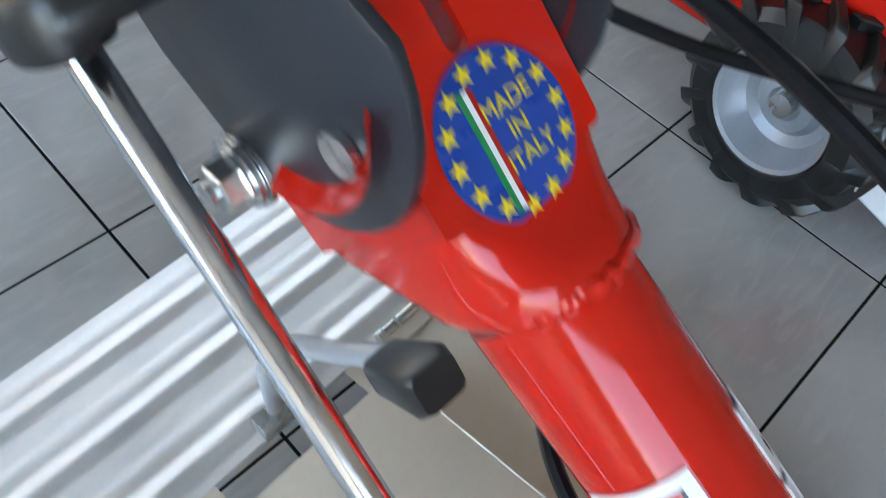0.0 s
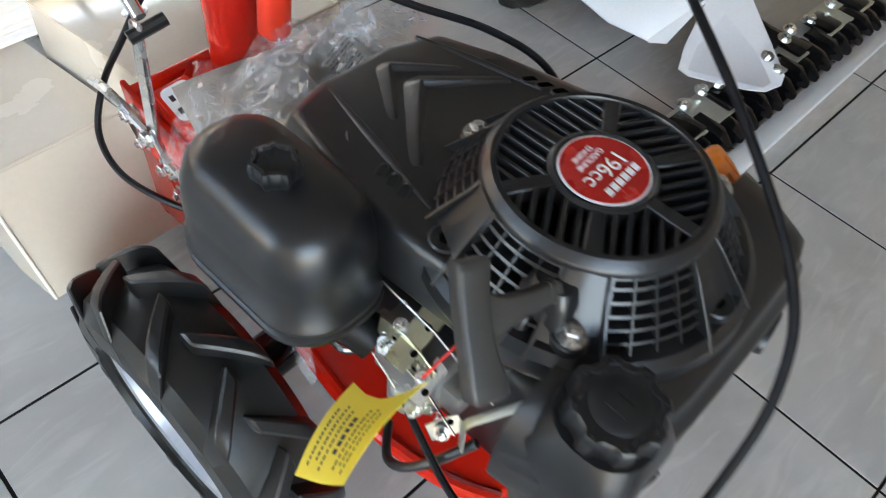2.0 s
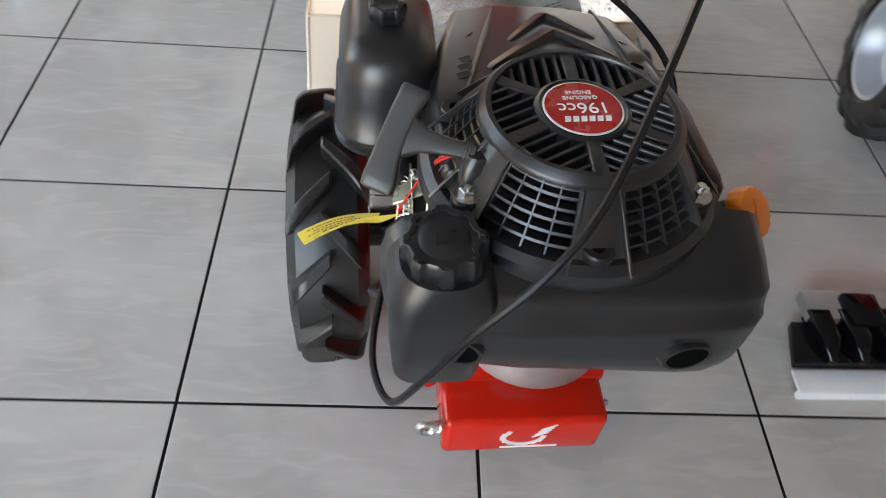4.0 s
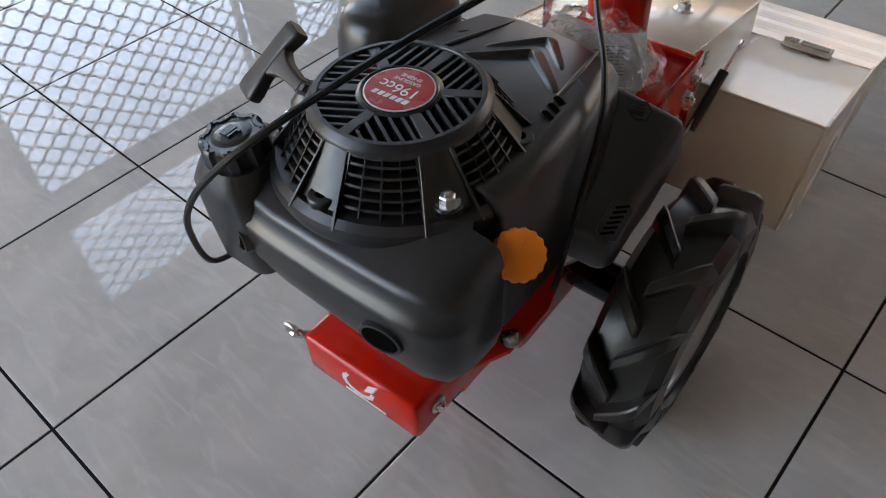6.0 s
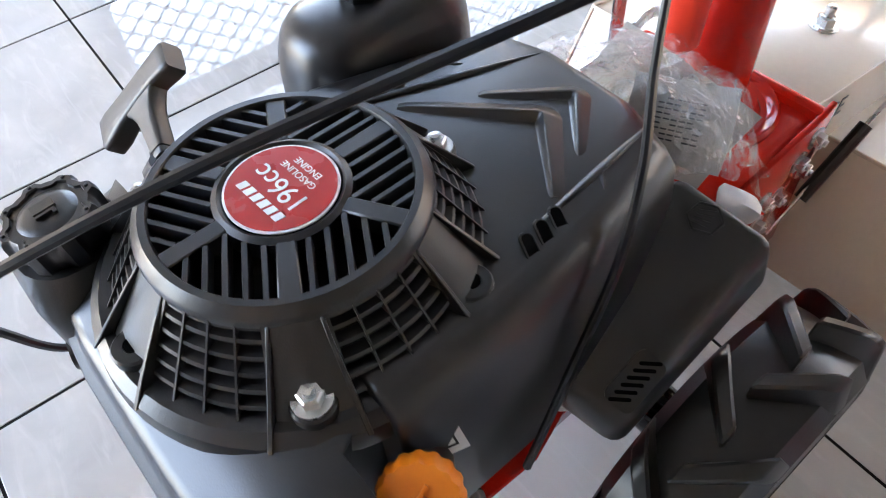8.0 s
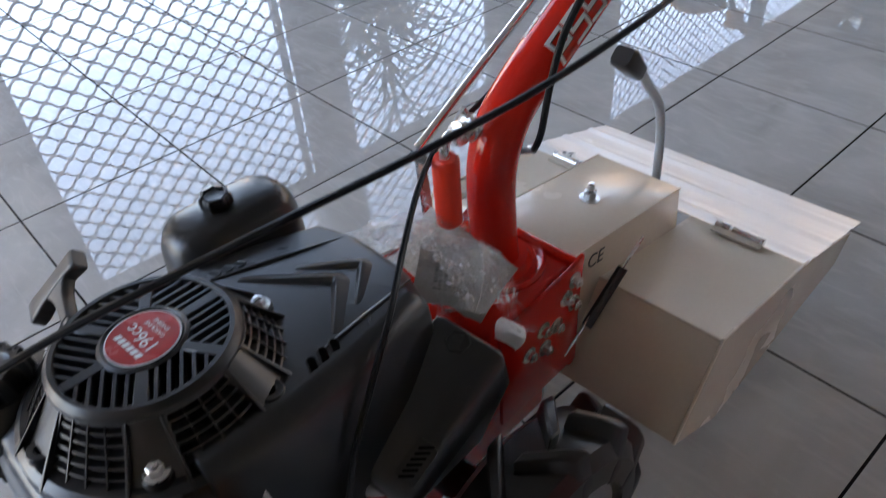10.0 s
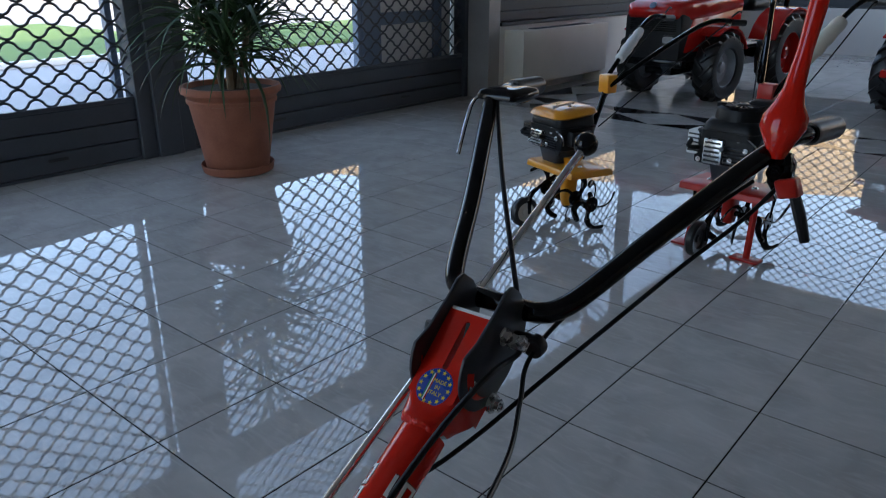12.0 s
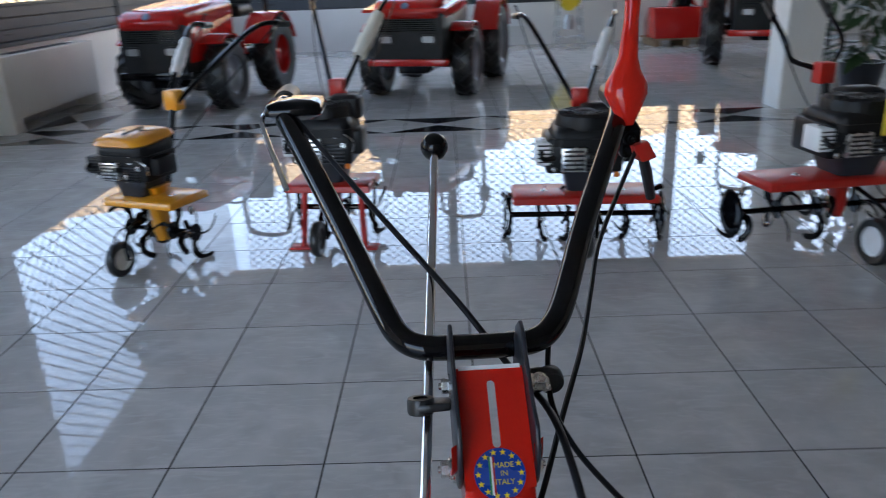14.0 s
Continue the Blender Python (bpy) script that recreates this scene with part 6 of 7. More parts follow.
def bent_sheet(w, h, curl, wave, seed, th=0.0008):
    """A sheet that stands curled, with uneven folds."""
    q, rings, n = random.Random(seed), [], 12
    ph = q.uniform(0, 6)
    for i in range(n + 1):
        u = i / n - 0.5
        row = []
        for v in (-0.5, -0.25, 0, 0.25, 0.5):
            row.append((u * w, curl * (u * u + 0.4 * v * v) + wave * math.sin(9 * u + ph + 3 * v), v * h))
        rings.append(row + [(a, b + th, c) for a, b, c in reversed(row)])
    return Geo().loft(rings)


part("paper", bent_sheet(0.17, 0.09, 0.03, 0.003, 2), KRAFT, bag, "folded grey-white instruction papers").matrix_local = pose(-0.01, 0.385, 0.462, -52, 4, -4)
part("paper", bent_sheet(0.09, 0.07, -0.05, 0.004, 5), KRAFT, bag).matrix_local = pose(0.05, 0.335, 0.505, -40, -12, 14)
pr = Geo()
for k in range(9):
    for j in range(6):
        if (k * 5 + j * 3) % 7:
            pr.box(0.007 * j - 0.02, 0.0055 + 0.007 * j - 0.02, -0.0022, -0.0014, 0.016 - 0.0042 * k, 0.0174 - 0.0042 * k)
part("print_lines", pr, DARK_PLATE, bag).matrix_local = pose(0.05, 0.328, 0.512, -40, -12, 14)
tab = part("paper_tab", bent_sheet(0.05, 0.028, 0.2, 0.001, 8), PAPER, bag, "printed white label end")
tab.matrix_local = pose(0.128, 0.36, 0.437, -50, 30, 30)
# ---------------------------------------------------------------- planter with dracaena
POT = (-3.0, 1.66)
pot = thing("plant_pot", pose(*POT, 0.0), "large round terracotta plant pot standing in its saucer", "plant pot")
part("pot_body", Geo().lathe([(0.0, 0.0288), (0.2081, 0.0288), (0.2174, 0.0384), (0.2914, 0.48), (0.2942, 0.4915), (0.3053, 0.4944), (0.308, 0.5136), (0.3006, 0.5232), (0.3191, 0.552), (0.3376, 0.5616), (0.3422, 0.5856), (0.333, 0.6067), (0.3099, 0.6067), (0.3006, 0.576), (0.2868, 0.528), (0.0, 0.528)], 56, caps=False), TERRACOTTA, pot)
part("saucer", Geo().lathe([(0.0, 0.0), (0.2266, 0.0), (0.2424, 0.0096), (0.2544, 0.0576), (0.2498, 0.0634), (0.2387, 0.0528), (0.2266, 0.0192), (0.0, 0.0192)], 48, caps=False), TERRACOTTA, pot)
part("soil", Geo().lathe([(0.0, 0.576), (0.111, 0.5789), (0.3006, 0.5712), (0.3006, 0.5472), (0.0, 0.5472)], 32, caps=False), SOIL, pot)
plant = thing("dracaena", pose(*POT, 0.574), "bushy green dracaena with long arching leaves", "plant")
rnd = random.Random(11)


def leaf_mesh(length, droop, width):
    g = Geo()
    rings = []
    for s in range(9):
        t = s / 8
        y = length * (t - 0.18 * droop * t * t)
        z = length * (0.55 * t * (1 - droop * 0.2) - droop * 0.95 * t ** 2.2)
        w = width * (0.45 + 0.55 * math.sin(math.pi * min(1, t * 1.6 + 0.15) / 2)) * (1 - t ** 2.5) + 0.0005
        rings.append([(-w, y, z + 0.15 * w), (0, y, z - w * 0.35), (w, y, z + 0.15 * w), (0, y, z - w * 0.35 - 0.0012)])
    return mesh_of("leaf", g.loft(rings), LEAF, sharp=60)


leaves = [leaf_mesh(L, d, w) for L, d, w in ((0.62, 0.75, 0.014), (0.72, 0.85, 0.015), (0.58, 0.45, 0.013), (0.74, 0.62, 0.015), (0.64, 0.95, 0.014), (0.52, 0.25, 0.012))]
for hx, hy, hz, top, count in ((0.1, -0.08, 0.26, 0.0, 62), (-0.14, 0.08, 0.32, 0, 60), (0.13, 0.1, 0.42, 0, 54), (-0.1, -0.12, 0.5, 0, 50), (0.02, 0.02, 0.85, 0, 26), (0.05, 0.05, 1.25, 0, 18)):
    part("trunk", Geo().tube(spline([(hx * 0.3, hy * 0.3, -0.03), (hx * 0.6 + 0.01, hy * 0.6, hz * 0.5), (hx, hy, hz)], 6), [0.026 - 0.008 * i / 12 for i in range(13)], 9), BARK, plant)
    for k in range(count):
        o = new("leaf", leaves[rnd.randrange(6)])
        o.parent = plant
        o.matrix_local = Matrix.Translation((hx, hy, hz - 0.1 + 0.16 * k / count)) @ pose(0, 0, 0, 0, 0, k * 137.5 + rnd.uniform(-12, 12)) @ pose(0, 0, 0, -14 + 64 * (k / count) + rnd.uniform(-10, 10), rnd.uniform(-15, 15), 0) @ Matrix.Scale(rnd.uniform(0.85, 1.25), 4)

# ---------------------------------------------------------------- heater cabinet under the side window
heater = thing("fan_heater", pose(-3.37, 6.55, 0), "long cream enamelled fan heater cabinet against the wall", "heater")
part("cabinet", Geo().box(-0.127, 0.13, -0.93, 0.95, 0.13, 0.715), CREAM, heater, bevel=0.012, segments=2)
part("foot", Geo().box(-0.127, 0.13, -0.95, -0.78, 0.0, 0.14), CREAM, heater, bevel=0.006)
part("foot", Geo().box(-0.127, 0.13, 0.82, 0.97, 0.0, 0.14), CREAM, heater, bevel=0.006)
part("side_trim", Geo().box(-0.127, 0.134, -0.96, -0.93, 0.0, 0.72), CREAM, heater, bevel=0.004)
for k in range(26):
    part("vent_slat", Geo().box(-0.06, 0.06, -0.6 + 0.048 * k, -0.575 + 0.048 * k, 0.714, 0.72), SHUTTER, heater)


# ---------------------------------------------------------------- rotary tillers on show
def small_wheel(parent, m, r, w, rim_mat=PAPER):
    t = part("wheel", Geo().lathe([(r * 0.62, -w * 0.4), (r * 0.9, -w * 0.5), (r, -w * 0.25), (r, w * 0.25), (r * 0.9, w * 0.5), (r * 0.62, w * 0.4)], 32, Matrix.Rotation(radians(90), 4, "Y"), caps=False), RUBBER, parent)
    t.matrix_local = m
    part("wheel_rim", Geo().lathe([(0.0, w * 0.2), (r * 0.2, w * 0.3), (r * 0.25, w * 0.1), (r * 0.55, w * 0.15), (r * 0.64, w * 0.42), (r * 0.64, -w * 0.42), (r * 0.55, -w * 0.15), (r * 0.25, -w * 0.1), (0, -w * 0.2)], 28, Matrix.Rotation(radians(90), 4, "Y"), caps=False), rim_mat, t)
    return t


def tine_blade():
    g = Geo()
    pts = [(0, 0.015, -0.005), (0, 0.065, -0.006), (0.003, 0.108, 0.008), (0.012, 0.132, 0.045), (0.03, 0.122, 0.082), (0.042, 0.105, 0.098)]
    return g.tube(spline(pts, 4), [0.012] * 6 + [0.017] * 13 + [0.012, 0.006], 8, flat=0.3)


TINE = mesh_of("tine", tine_blade(), BLACK_PAINT)


def tiller(x, y, yaw, label, paint, half, plate_z, axle_z, axle_half, stars, eng, eng_z, accent, wheel=None, stand=False, bars="v", reach=0.75, top=1.1, spread=0.26, box=True, carton=False, wrap=None, tilt=0.0, ex=0.0, discs=False):
    """Front towards -y, handlebars towards +y."""
    t = thing("rotary_tiller", pose(x, y, 0, 0, 0, yaw), label, "tiller", "rotary tillers on show")
    # guard plate with folded edges
    g = Geo().loft([[(-half, -0.132, plate_z - 0.028), (half, -0.132, plate_z - 0.028), (half, 0.162, plate_z - 0.036), (-half, 0.162, plate_z - 0.036)],
                    [(-half, -0.13, plate_z + 0.004), (half, -0.13, plate_z + 0.004), (half, 0.16, plate_z - 0.006), (-half, 0.16, plate_z - 0.006)],
                    [(-half * 0.97, -0.11, plate_z + 0.012), (half * 0.97, -0.11, plate_z + 0.012), (half * 0.97, 0.14, plate_z + 0.004), (-half * 0.97, 0.14, plate_z + 0.004)]])
    part("tine_guard", g, paint, t, bevel=0.003, segments=1)
    for s in (-0.55, 0.55):
        part("bolt", hex_bolt(Geo(), (s * half, 0.0, plate_z + 0.008), (0, 0, 1), 0.011), ZINC, t)
    part("gear_case", Geo().loft([[(a, 0.02 + b, z) for a, b in rounded(w, d, 0.02, 3)] for w, d, z in ((0.05, 0.07, axle_z - 0.05), (0.06, 0.09, axle_z), (0.06, 0.1, plate_z), (0.1, 0.14, plate_z + 0.05))]), paint, t, sharp=50)
    part("tine_axle", Geo().tube([(-axle_half, 0.02, axle_z), (axle_half, 0.02, axle_z)], 0.014, 10), BLACK_PAINT, t)
    for k in range(stars):
        px = -axle_half + 2 * axle_half * k / (stars - 1)
        if abs(px) < 0.03:
            px = 0.05
        part("tine_flange", Geo().lathe([(0, -0.004), (0.045, -0.004), (0.045, 0.004), (0, 0.004)], 16, Matrix.Translation((px, 0.02, axle_z)) @ Matrix.Rotation(radians(90), 4, "Y"), caps=False), BLACK_PAINT, t)
        for j in range(4):
            o = new("tine", TINE)
            o.parent = t
            o.matrix_local = Matrix.Translation((px, 0.02, axle_z)) @ Matrix.Rotation(radians(90 * j + 25 * k + tilt), 4, "X") @ Matrix.Diagonal((1 if k % 2 else -1, axle_z / 0.15 * 1.0 if axle_z < 0.15 else 1.0, axle_z / 0.15 if axle_z < 0.15 else 1.0, 1))
    # engine
    before = set(t.children)
    ew, ed, eh = eng
    z0 = eng_z
    part("crankcase", Geo().loft([[(a, b, z) for a, b in rounded(w, d, 0.03, 4)] for w, d, z in ((ew * 0.45, ed * 0.6, z0 - 0.03), (ew * 0.55, ed * 0.7, z0 + eh * 0.15), (ew * 0.62, ed * 0.75, z0 + eh * 0.3))]), DARK_PLATE, t, sharp=50)
    part("cylinder_block", Geo().box(-ew * 0.5, ew * 0.42, -ed * 0.42, ed * 0.42, z0 + eh * 0.18, z0 + eh * 0.66), BLACK_TRIM, t, bevel=0.02, segments=2)
    dome = ((0.8, 0.9, 0.62), (0.84, 0.94, 0.7), (0.8, 0.9, 0.84), (0.6, 0.7, 0.93), (0.3, 0.4, 0.95)) if accent is not BLACK_TRIM else ((0.8, 0.9, 0.58), (0.84, 0.94, 0.64), (0.8, 0.9, 0.74), (0.72, 0.8, 0.79), (0.5, 0.6, 0.8))
    part("engine_cover", Geo().loft([[(a, b, z0 + eh * q) for a, b in rounded(ew * w, ed * d, 0.05, 5)] for w, d, q in dome]), BLACK_TRIM, t, sharp=45)
    if accent is not BLACK_TRIM:
        part("top_shroud", Geo().loft([[(a * (1 + 0.0), b, z0 + eh * q - 0.22 * (0.5 - b / ed) * eh * 0.35) for a, b in rounded(ew * w, ed * d, 0.07, 6)] for w, d, q in ((0.86, 1.0, 0.9), (0.9, 1.06, 0.93), (0.84, 1.0, 1.0), (0.66, 0.8, 1.05), (0.3, 0.4, 1.07))]), accent, t, "amber painted engine shroud", sharp=45)
    if accent is BLACK_TRIM:
        part("recoil_dome", Geo().lathe([(ew * 0.37, z0 + eh * 0.76), (ew * 0.37, z0 + eh * 0.84), (ew * 0.35, z0 + eh * 0.93), (ew * 0.3, z0 + eh * 0.96), (ew * 0.29, z0 + eh * 0.945), (0, z0 + eh * 0.945)], 32, caps=False), BLACK_TRIM, t, sharp=40)
        fan = Geo()
        for k in range(20):
            fan.box(ew * 0.1, ew * 0.285, -0.0035, 0.0035, z0 + eh * 0.945, z0 + eh * 0.97, Matrix.Rotation(radians(18 * k), 4, "Z"))
        fan.lathe([(0, z0 + eh * 0.985), (ew * 0.08, z0 + eh * 0.985), (ew * 0.11, z0 + eh * 0.97), (ew * 0.11, z0 + eh * 0.945)], 20, caps=False)
        part("recoil_grille", fan, BLACK_TRIM, t)
        part("fuel_tank", Geo().loft([[(ew * 0.22 + a, ed * 0.3 + b, z0 + eh * q) for a, b in rounded(ew * w, ed * d, 0.03, 4)] for w, d, q in ((0.5, 0.4, 0.72), (0.54, 0.44, 0.8), (0.5, 0.4, 0.98), (0.36, 0.28, 1.02))]), BLACK_TRIM, t, sharp=45)
    part("spark_cap", Geo().tube([(ew * 0.0, -ed * 0.46, z0 + eh * 0.42), (ew * 0.02, -ed * 0.62, z0 + eh * 0.46)], [0.014, 0.011], 10), RUBBER, t)
    part("oil_cap", Geo().lathe([(0, 0), (0.014, 0), (0.014, 0.014), (0, 0.016)], 12, along((ew * 0.34, -ed * 0.4, z0 + eh * 0.16), (0.3, -1, 0.4)), caps=False), ORANGE if accent is BLACK_TRIM else BLACK_TRIM, t)
    part("governor_rod", Geo().tube(spline([(ew * 0.4, -ed * 0.35, z0 + eh * 0.3), (ew * 0.46, -ed * 0.44, z0 + eh * 0.5), (ew * 0.3, -ed * 0.47, z0 + eh * 0.62)], 5), 0.0035, 6), ZINC, t)
    badge = part("engine_badge", Geo().lathe([(0.012, 0), (0.018, 0), (0.018, 0.002), (0.012, 0.002), (0.012, 0)], 20, along((ew * 0.2, -ed * 0.475, z0 + eh * 0.6), (0, -1, 0)), caps=False), PAPER, t)
    part("guard_plate", Geo().box(-ew * 0.62, -ew * 0.4, -ed * 0.42, -ed * 0.05, z0 + eh * 0.3, z0 + eh * 0.62), PAPER if accent is BLACK_TRIM else BLACK_TRIM, t, "slotted exhaust guard", bevel=0.008)
    for k in range(5):
        # raised black bars paint the shade of slots on an uncut plate
        part("guard_slot", Geo().box(-ew * 0.6, -ew * 0.42, -ed * 0.42 - 0.002, -ed * 0.42 + 0.002, z0 + eh * (0.34 + 0.055 * k), z0 + eh * (0.36 + 0.055 * k)), INK, t)
    for k in range(6):
        part("cooling_fin", Geo().box(-ew * 0.3, ew * 0.3, -ed * 0.46, -ed * 0.4, z0 + eh * (0.2 + 0.05 * k), z0 + eh * (0.215 + 0.05 * k)), DARK_PLATE, t)
    part("cover_band", Geo().loft([[(a, b, z) for a, b in rounded(ew * 0.87, ed * 0.97, 0.05, 5)] for z in (z0 + eh * 0.56, z0 + eh * 0.66)]), BLACK_TRIM, t)
    sil = part("silencer", Geo().box(-ew * 0.32, -ew * 0.02, -ed * 0.5, -ed * 0.4, z0 + eh * 0.22, z0 + eh * 0.55), ZINC, t, "slotted bright silencer shield", bevel=0.006)
    for k in range(5):
        # slot shade again painted as black bars on the shield's face
        part("silencer_slot", Geo().box(-ew * 0.29, -ew * 0.05, -ed * 0.5 - 0.003, -ed * 0.5 + 0.001, z0 + eh * (0.25 + 0.06 * k), z0 + eh * (0.275 + 0.06 * k)), INK, sil)
    part("air_cleaner", Geo().box(ew * 0.36, ew * 0.56, -ed * 0.3, ed * 0.2, z0 + eh * 0.3, z0 + eh * 0.62), BLACK_TRIM, t, bevel=0.015)
    part("spark_lead", Geo().tube(spline([(-ew * 0.4, -ed * 0.42, z0 + eh * 0.4), (-ew * 0.55, -ed * 0.5, z0 + eh * 0.42), (-ew * 0.52, -ed * 0.2, z0 + eh * 0.6)], 5), 0.012, 8), BLACK_TRIM, t)
    part("fuel_cap", Geo().lathe([(0, 0), (0.024, 0), (0.024, 0.02), (0, 0.024)], 16, Matrix.Translation((-ew * 0.28, -ed * 0.1, z0 + eh * 0.93)), caps=False), BLACK_TRIM, t)
    for px, py, pz in ((ew * 0.1, -ed * 0.48, 0.3), (ew * 0.3, -ed * 0.44, 0.45), (-ew * 0.4, -ed * 0.44, 0.25)):
        part("bolt", hex_bolt(Geo(), (px, py, z0 + eh * pz), (0, -1, 0), 0.009), ZINC, t)
    if carton:
        part("yellow_label", Geo().box(0.02, 0.13, -ed * 0.52, -ed * 0.5, z0 + eh * 0.5, z0 + eh * 0.98), YELLOW_CARD, t, "plain yellow card label")
    for o in set(t.children) - before:
        o.location.x += ex
    if discs:
        for px in (-axle_half - 0.03, axle_half + 0.03):
            part("guard_disc", Geo().lathe([(0.012, -0.004), (0.06, -0.006), (0.1, 0.004), (0.112, 0.0), (0.1, -0.002), (0.06, -0.012), (0.012, -0.01)], 28, Matrix.Translation((px, 0.02, max(axle_z, 0.115))) @ Matrix.Rotation(radians(90 if px > 0 else -90), 4, "Y"), caps=False), BLACK_PAINT, t)
    # column and handlebars
    part("handle_column", Geo().tube([(0, 0.1, plate_z + 0.02), (0, 0.2, plate_z + 0.28), (0, 0.26, plate_z + 0.45)], 0.017, 12), BLACK_PAINT, t)
    if box:
        part("column_box", Geo().box(-0.04, 0.04, 0.22, 0.29, plate_z + 0.38, plate_z + 0.48), paint, t, bevel=0.008)
    zc = plate_z + 0.44
    for s in (-1, 1):
        if bars == "u":
            pts = [(0, 0.26, zc), (s * 0.06, 0.3, zc + 0.02), (s * spread * 0.8, 0.34, zc + 0.05), (s * spread, 0.37, zc + 0.14), (s * spread, reach, top)]
        else:
            pts = [(s * 0.03, 0.24, zc - 0.02), (s * spread * 0.55, 0.24 + reach * 0.42, zc + (top - zc) * 0.62), (s * spread * 0.85, 0.24 + reach * 0.72, top), (s * spread, 0.24 + reach, top - 0.01)]
        b = part("handlebar", Geo().tube(spline(pts, 6), 0.013, 10), BLACK_PAINT, t)
        a, c = Vector(pts[-2]), Vector(pts[-1])
        part("hand_grip", Geo().tube([c.lerp(a, 0.35), c + (c - a).normalized() * 0.03], 0.018, 12), RUBBER, b)
        part("brake_lever", Geo().tube(spline([c.lerp(a, 0.3) + Vector((0, 0, 0.03)), c.lerp(a, 0.1) + Vector((0, 0, 0.06)), c + Vector((0, 0, 0.055))], 4), 0.005, 6), BLACK_TRIM, b)
        part("control_cable", Geo().tube(spline([tuple(c.lerp(a, 0.4)), (pts[1][0] * 1.2, pts[1][1], pts[1][2] - 0.12), (0.03 * s, 0.18, plate_z + 0.2)], 6), 0.004, 6), CABLE, t)
        if wrap and s in wrap:
            p, q = Vector(pts[0]).lerp(Vector(pts[1]), 0.55), Vector(pts[1]).lerp(Vector(pts[2]), 0.45)
            wg = Geo().tube(spline([p, p.lerp(q, 0.5), q], 6), [(0.04 if wrap[s] is CREAM else 0.03) - 0.0012 * abs(i - 5) + 0.0022 * ((i * 5) % 3) for i in range(13)], 12)
            part("wrapping", wg, wrap[s], b, "pale wrapping round the handlebar")
    if wheel:
        wx, wy, wr, mats = wheel
        small_wheel(t, pose(wx, wy, wr), wr, wr * 0.5, mats)
        part("wheel_fork", Geo().tube(spline([(wx + 0.05, wy, wr), (wx + 0.05, wy + 0.02, wr + 0.12), (0.0, 0.0, plate_z - 0.02)], 5), 0.01, 8), BLACK_PAINT, t)
    if stand:
        for s in (-0.16, 0.16):
            part("stand_leg", Geo().tube([(s * 0.9, -0.02, plate_z), (s, -0.08, 0.01)], 0.018, 6), paint, t)
            part("stand_foot", Geo().box(s - 0.07, s + 0.07, -0.12, -0.04, 0.0, 0.012), paint, t, bevel=0.003)
    return t


tiller(-0.63, 2.2, -20, "amber rotary tiller with black engine and small front wheel", YELLOW_PAINT, 0.2, 0.325, 0.14, 0.2, 4, (0.34, 0.28, 0.27), 0.37, YELLOW_PAINT, ex=-0.06, wheel=(-0.02, -0.27, 0.085, CREAM), reach=0.72, top=1.08, wrap={-1: PAPER})
tiller(0.245, 2.33, -6, "red rotary tiller with black engine propped on two red stands", RED_DULL, 0.215, 0.335, 0.19, 0.2, 4, (0.33, 0.3, 0.37), 0.38, BLACK_TRIM, wheel=(-0.05, -0.2, 0.09, RUBBER), stand=True, reach=0.62, top=1.2, wrap={1: CREAM})
tiller(1.51, 2.25, -3, "red rotary tiller with wide tine guard and black engine", RED_DULL, 0.355, 0.258, 0.135, 0.365, 6, (0.4, 0.32, 0.36), 0.32, BLACK_TRIM, wheel=(-0.01, -0.25, 0.1, RUBBER), reach=0.85, top=1.06, spread=0.3, wrap={1: PAPER}, discs=True)
tiller(2.68, 2.02, 8, "red rotary tiller with black engine and yellow card label", RED_DULL, 0.44, 0.375, 0.215, 0.5, 6, (0.4, 0.34, 0.33), 0.42, BLACK_TRIM, wheel=(0.05, -0.22, 0.11, PAPER), bars="u", reach=0.55, top=1.1, spread=0.15, carton=True, box=True, discs=True)


# ---------------------------------------------------------------- tractors
def big_wheel(parent, m, R, w, rim_mat, lugs):
    t = part("wheel", tyre_geo(R, w, rim=R * 0.55), RUBBER, parent, "black tractor tyre with heavy lugs", sharp=30)
    t.matrix_local = m
    s = R / 0.2
    for side in (-1, 1):
        first = None
        for k in range(lugs):
            mm = Matrix.Rotation(2 * math.pi * (k + (0.5 if side > 0 else 0)) / lugs, 4, "X")
            if first is None:
                first = part("lug", lug_geo(R + 0.012, w, side, 0.03), RUBBER, t, sharp=30)
                first.matrix_local = mm
            else:
                share("lug", first, t, mm)
    part("rim", rim_geo(R * 0.54, w * 0.9), rim_mat, t, sharp=30)
    part("hub", Geo().lathe([(0, 0.0), (R * 0.16, 0.0), (R * 0.16, w * 0.2), (R * 0.1, w * 0.24), (0, w * 0.24)], 18, Matrix.Rotation(radians(90), 4, "Y"), caps=False), rim_mat, t)
    return t


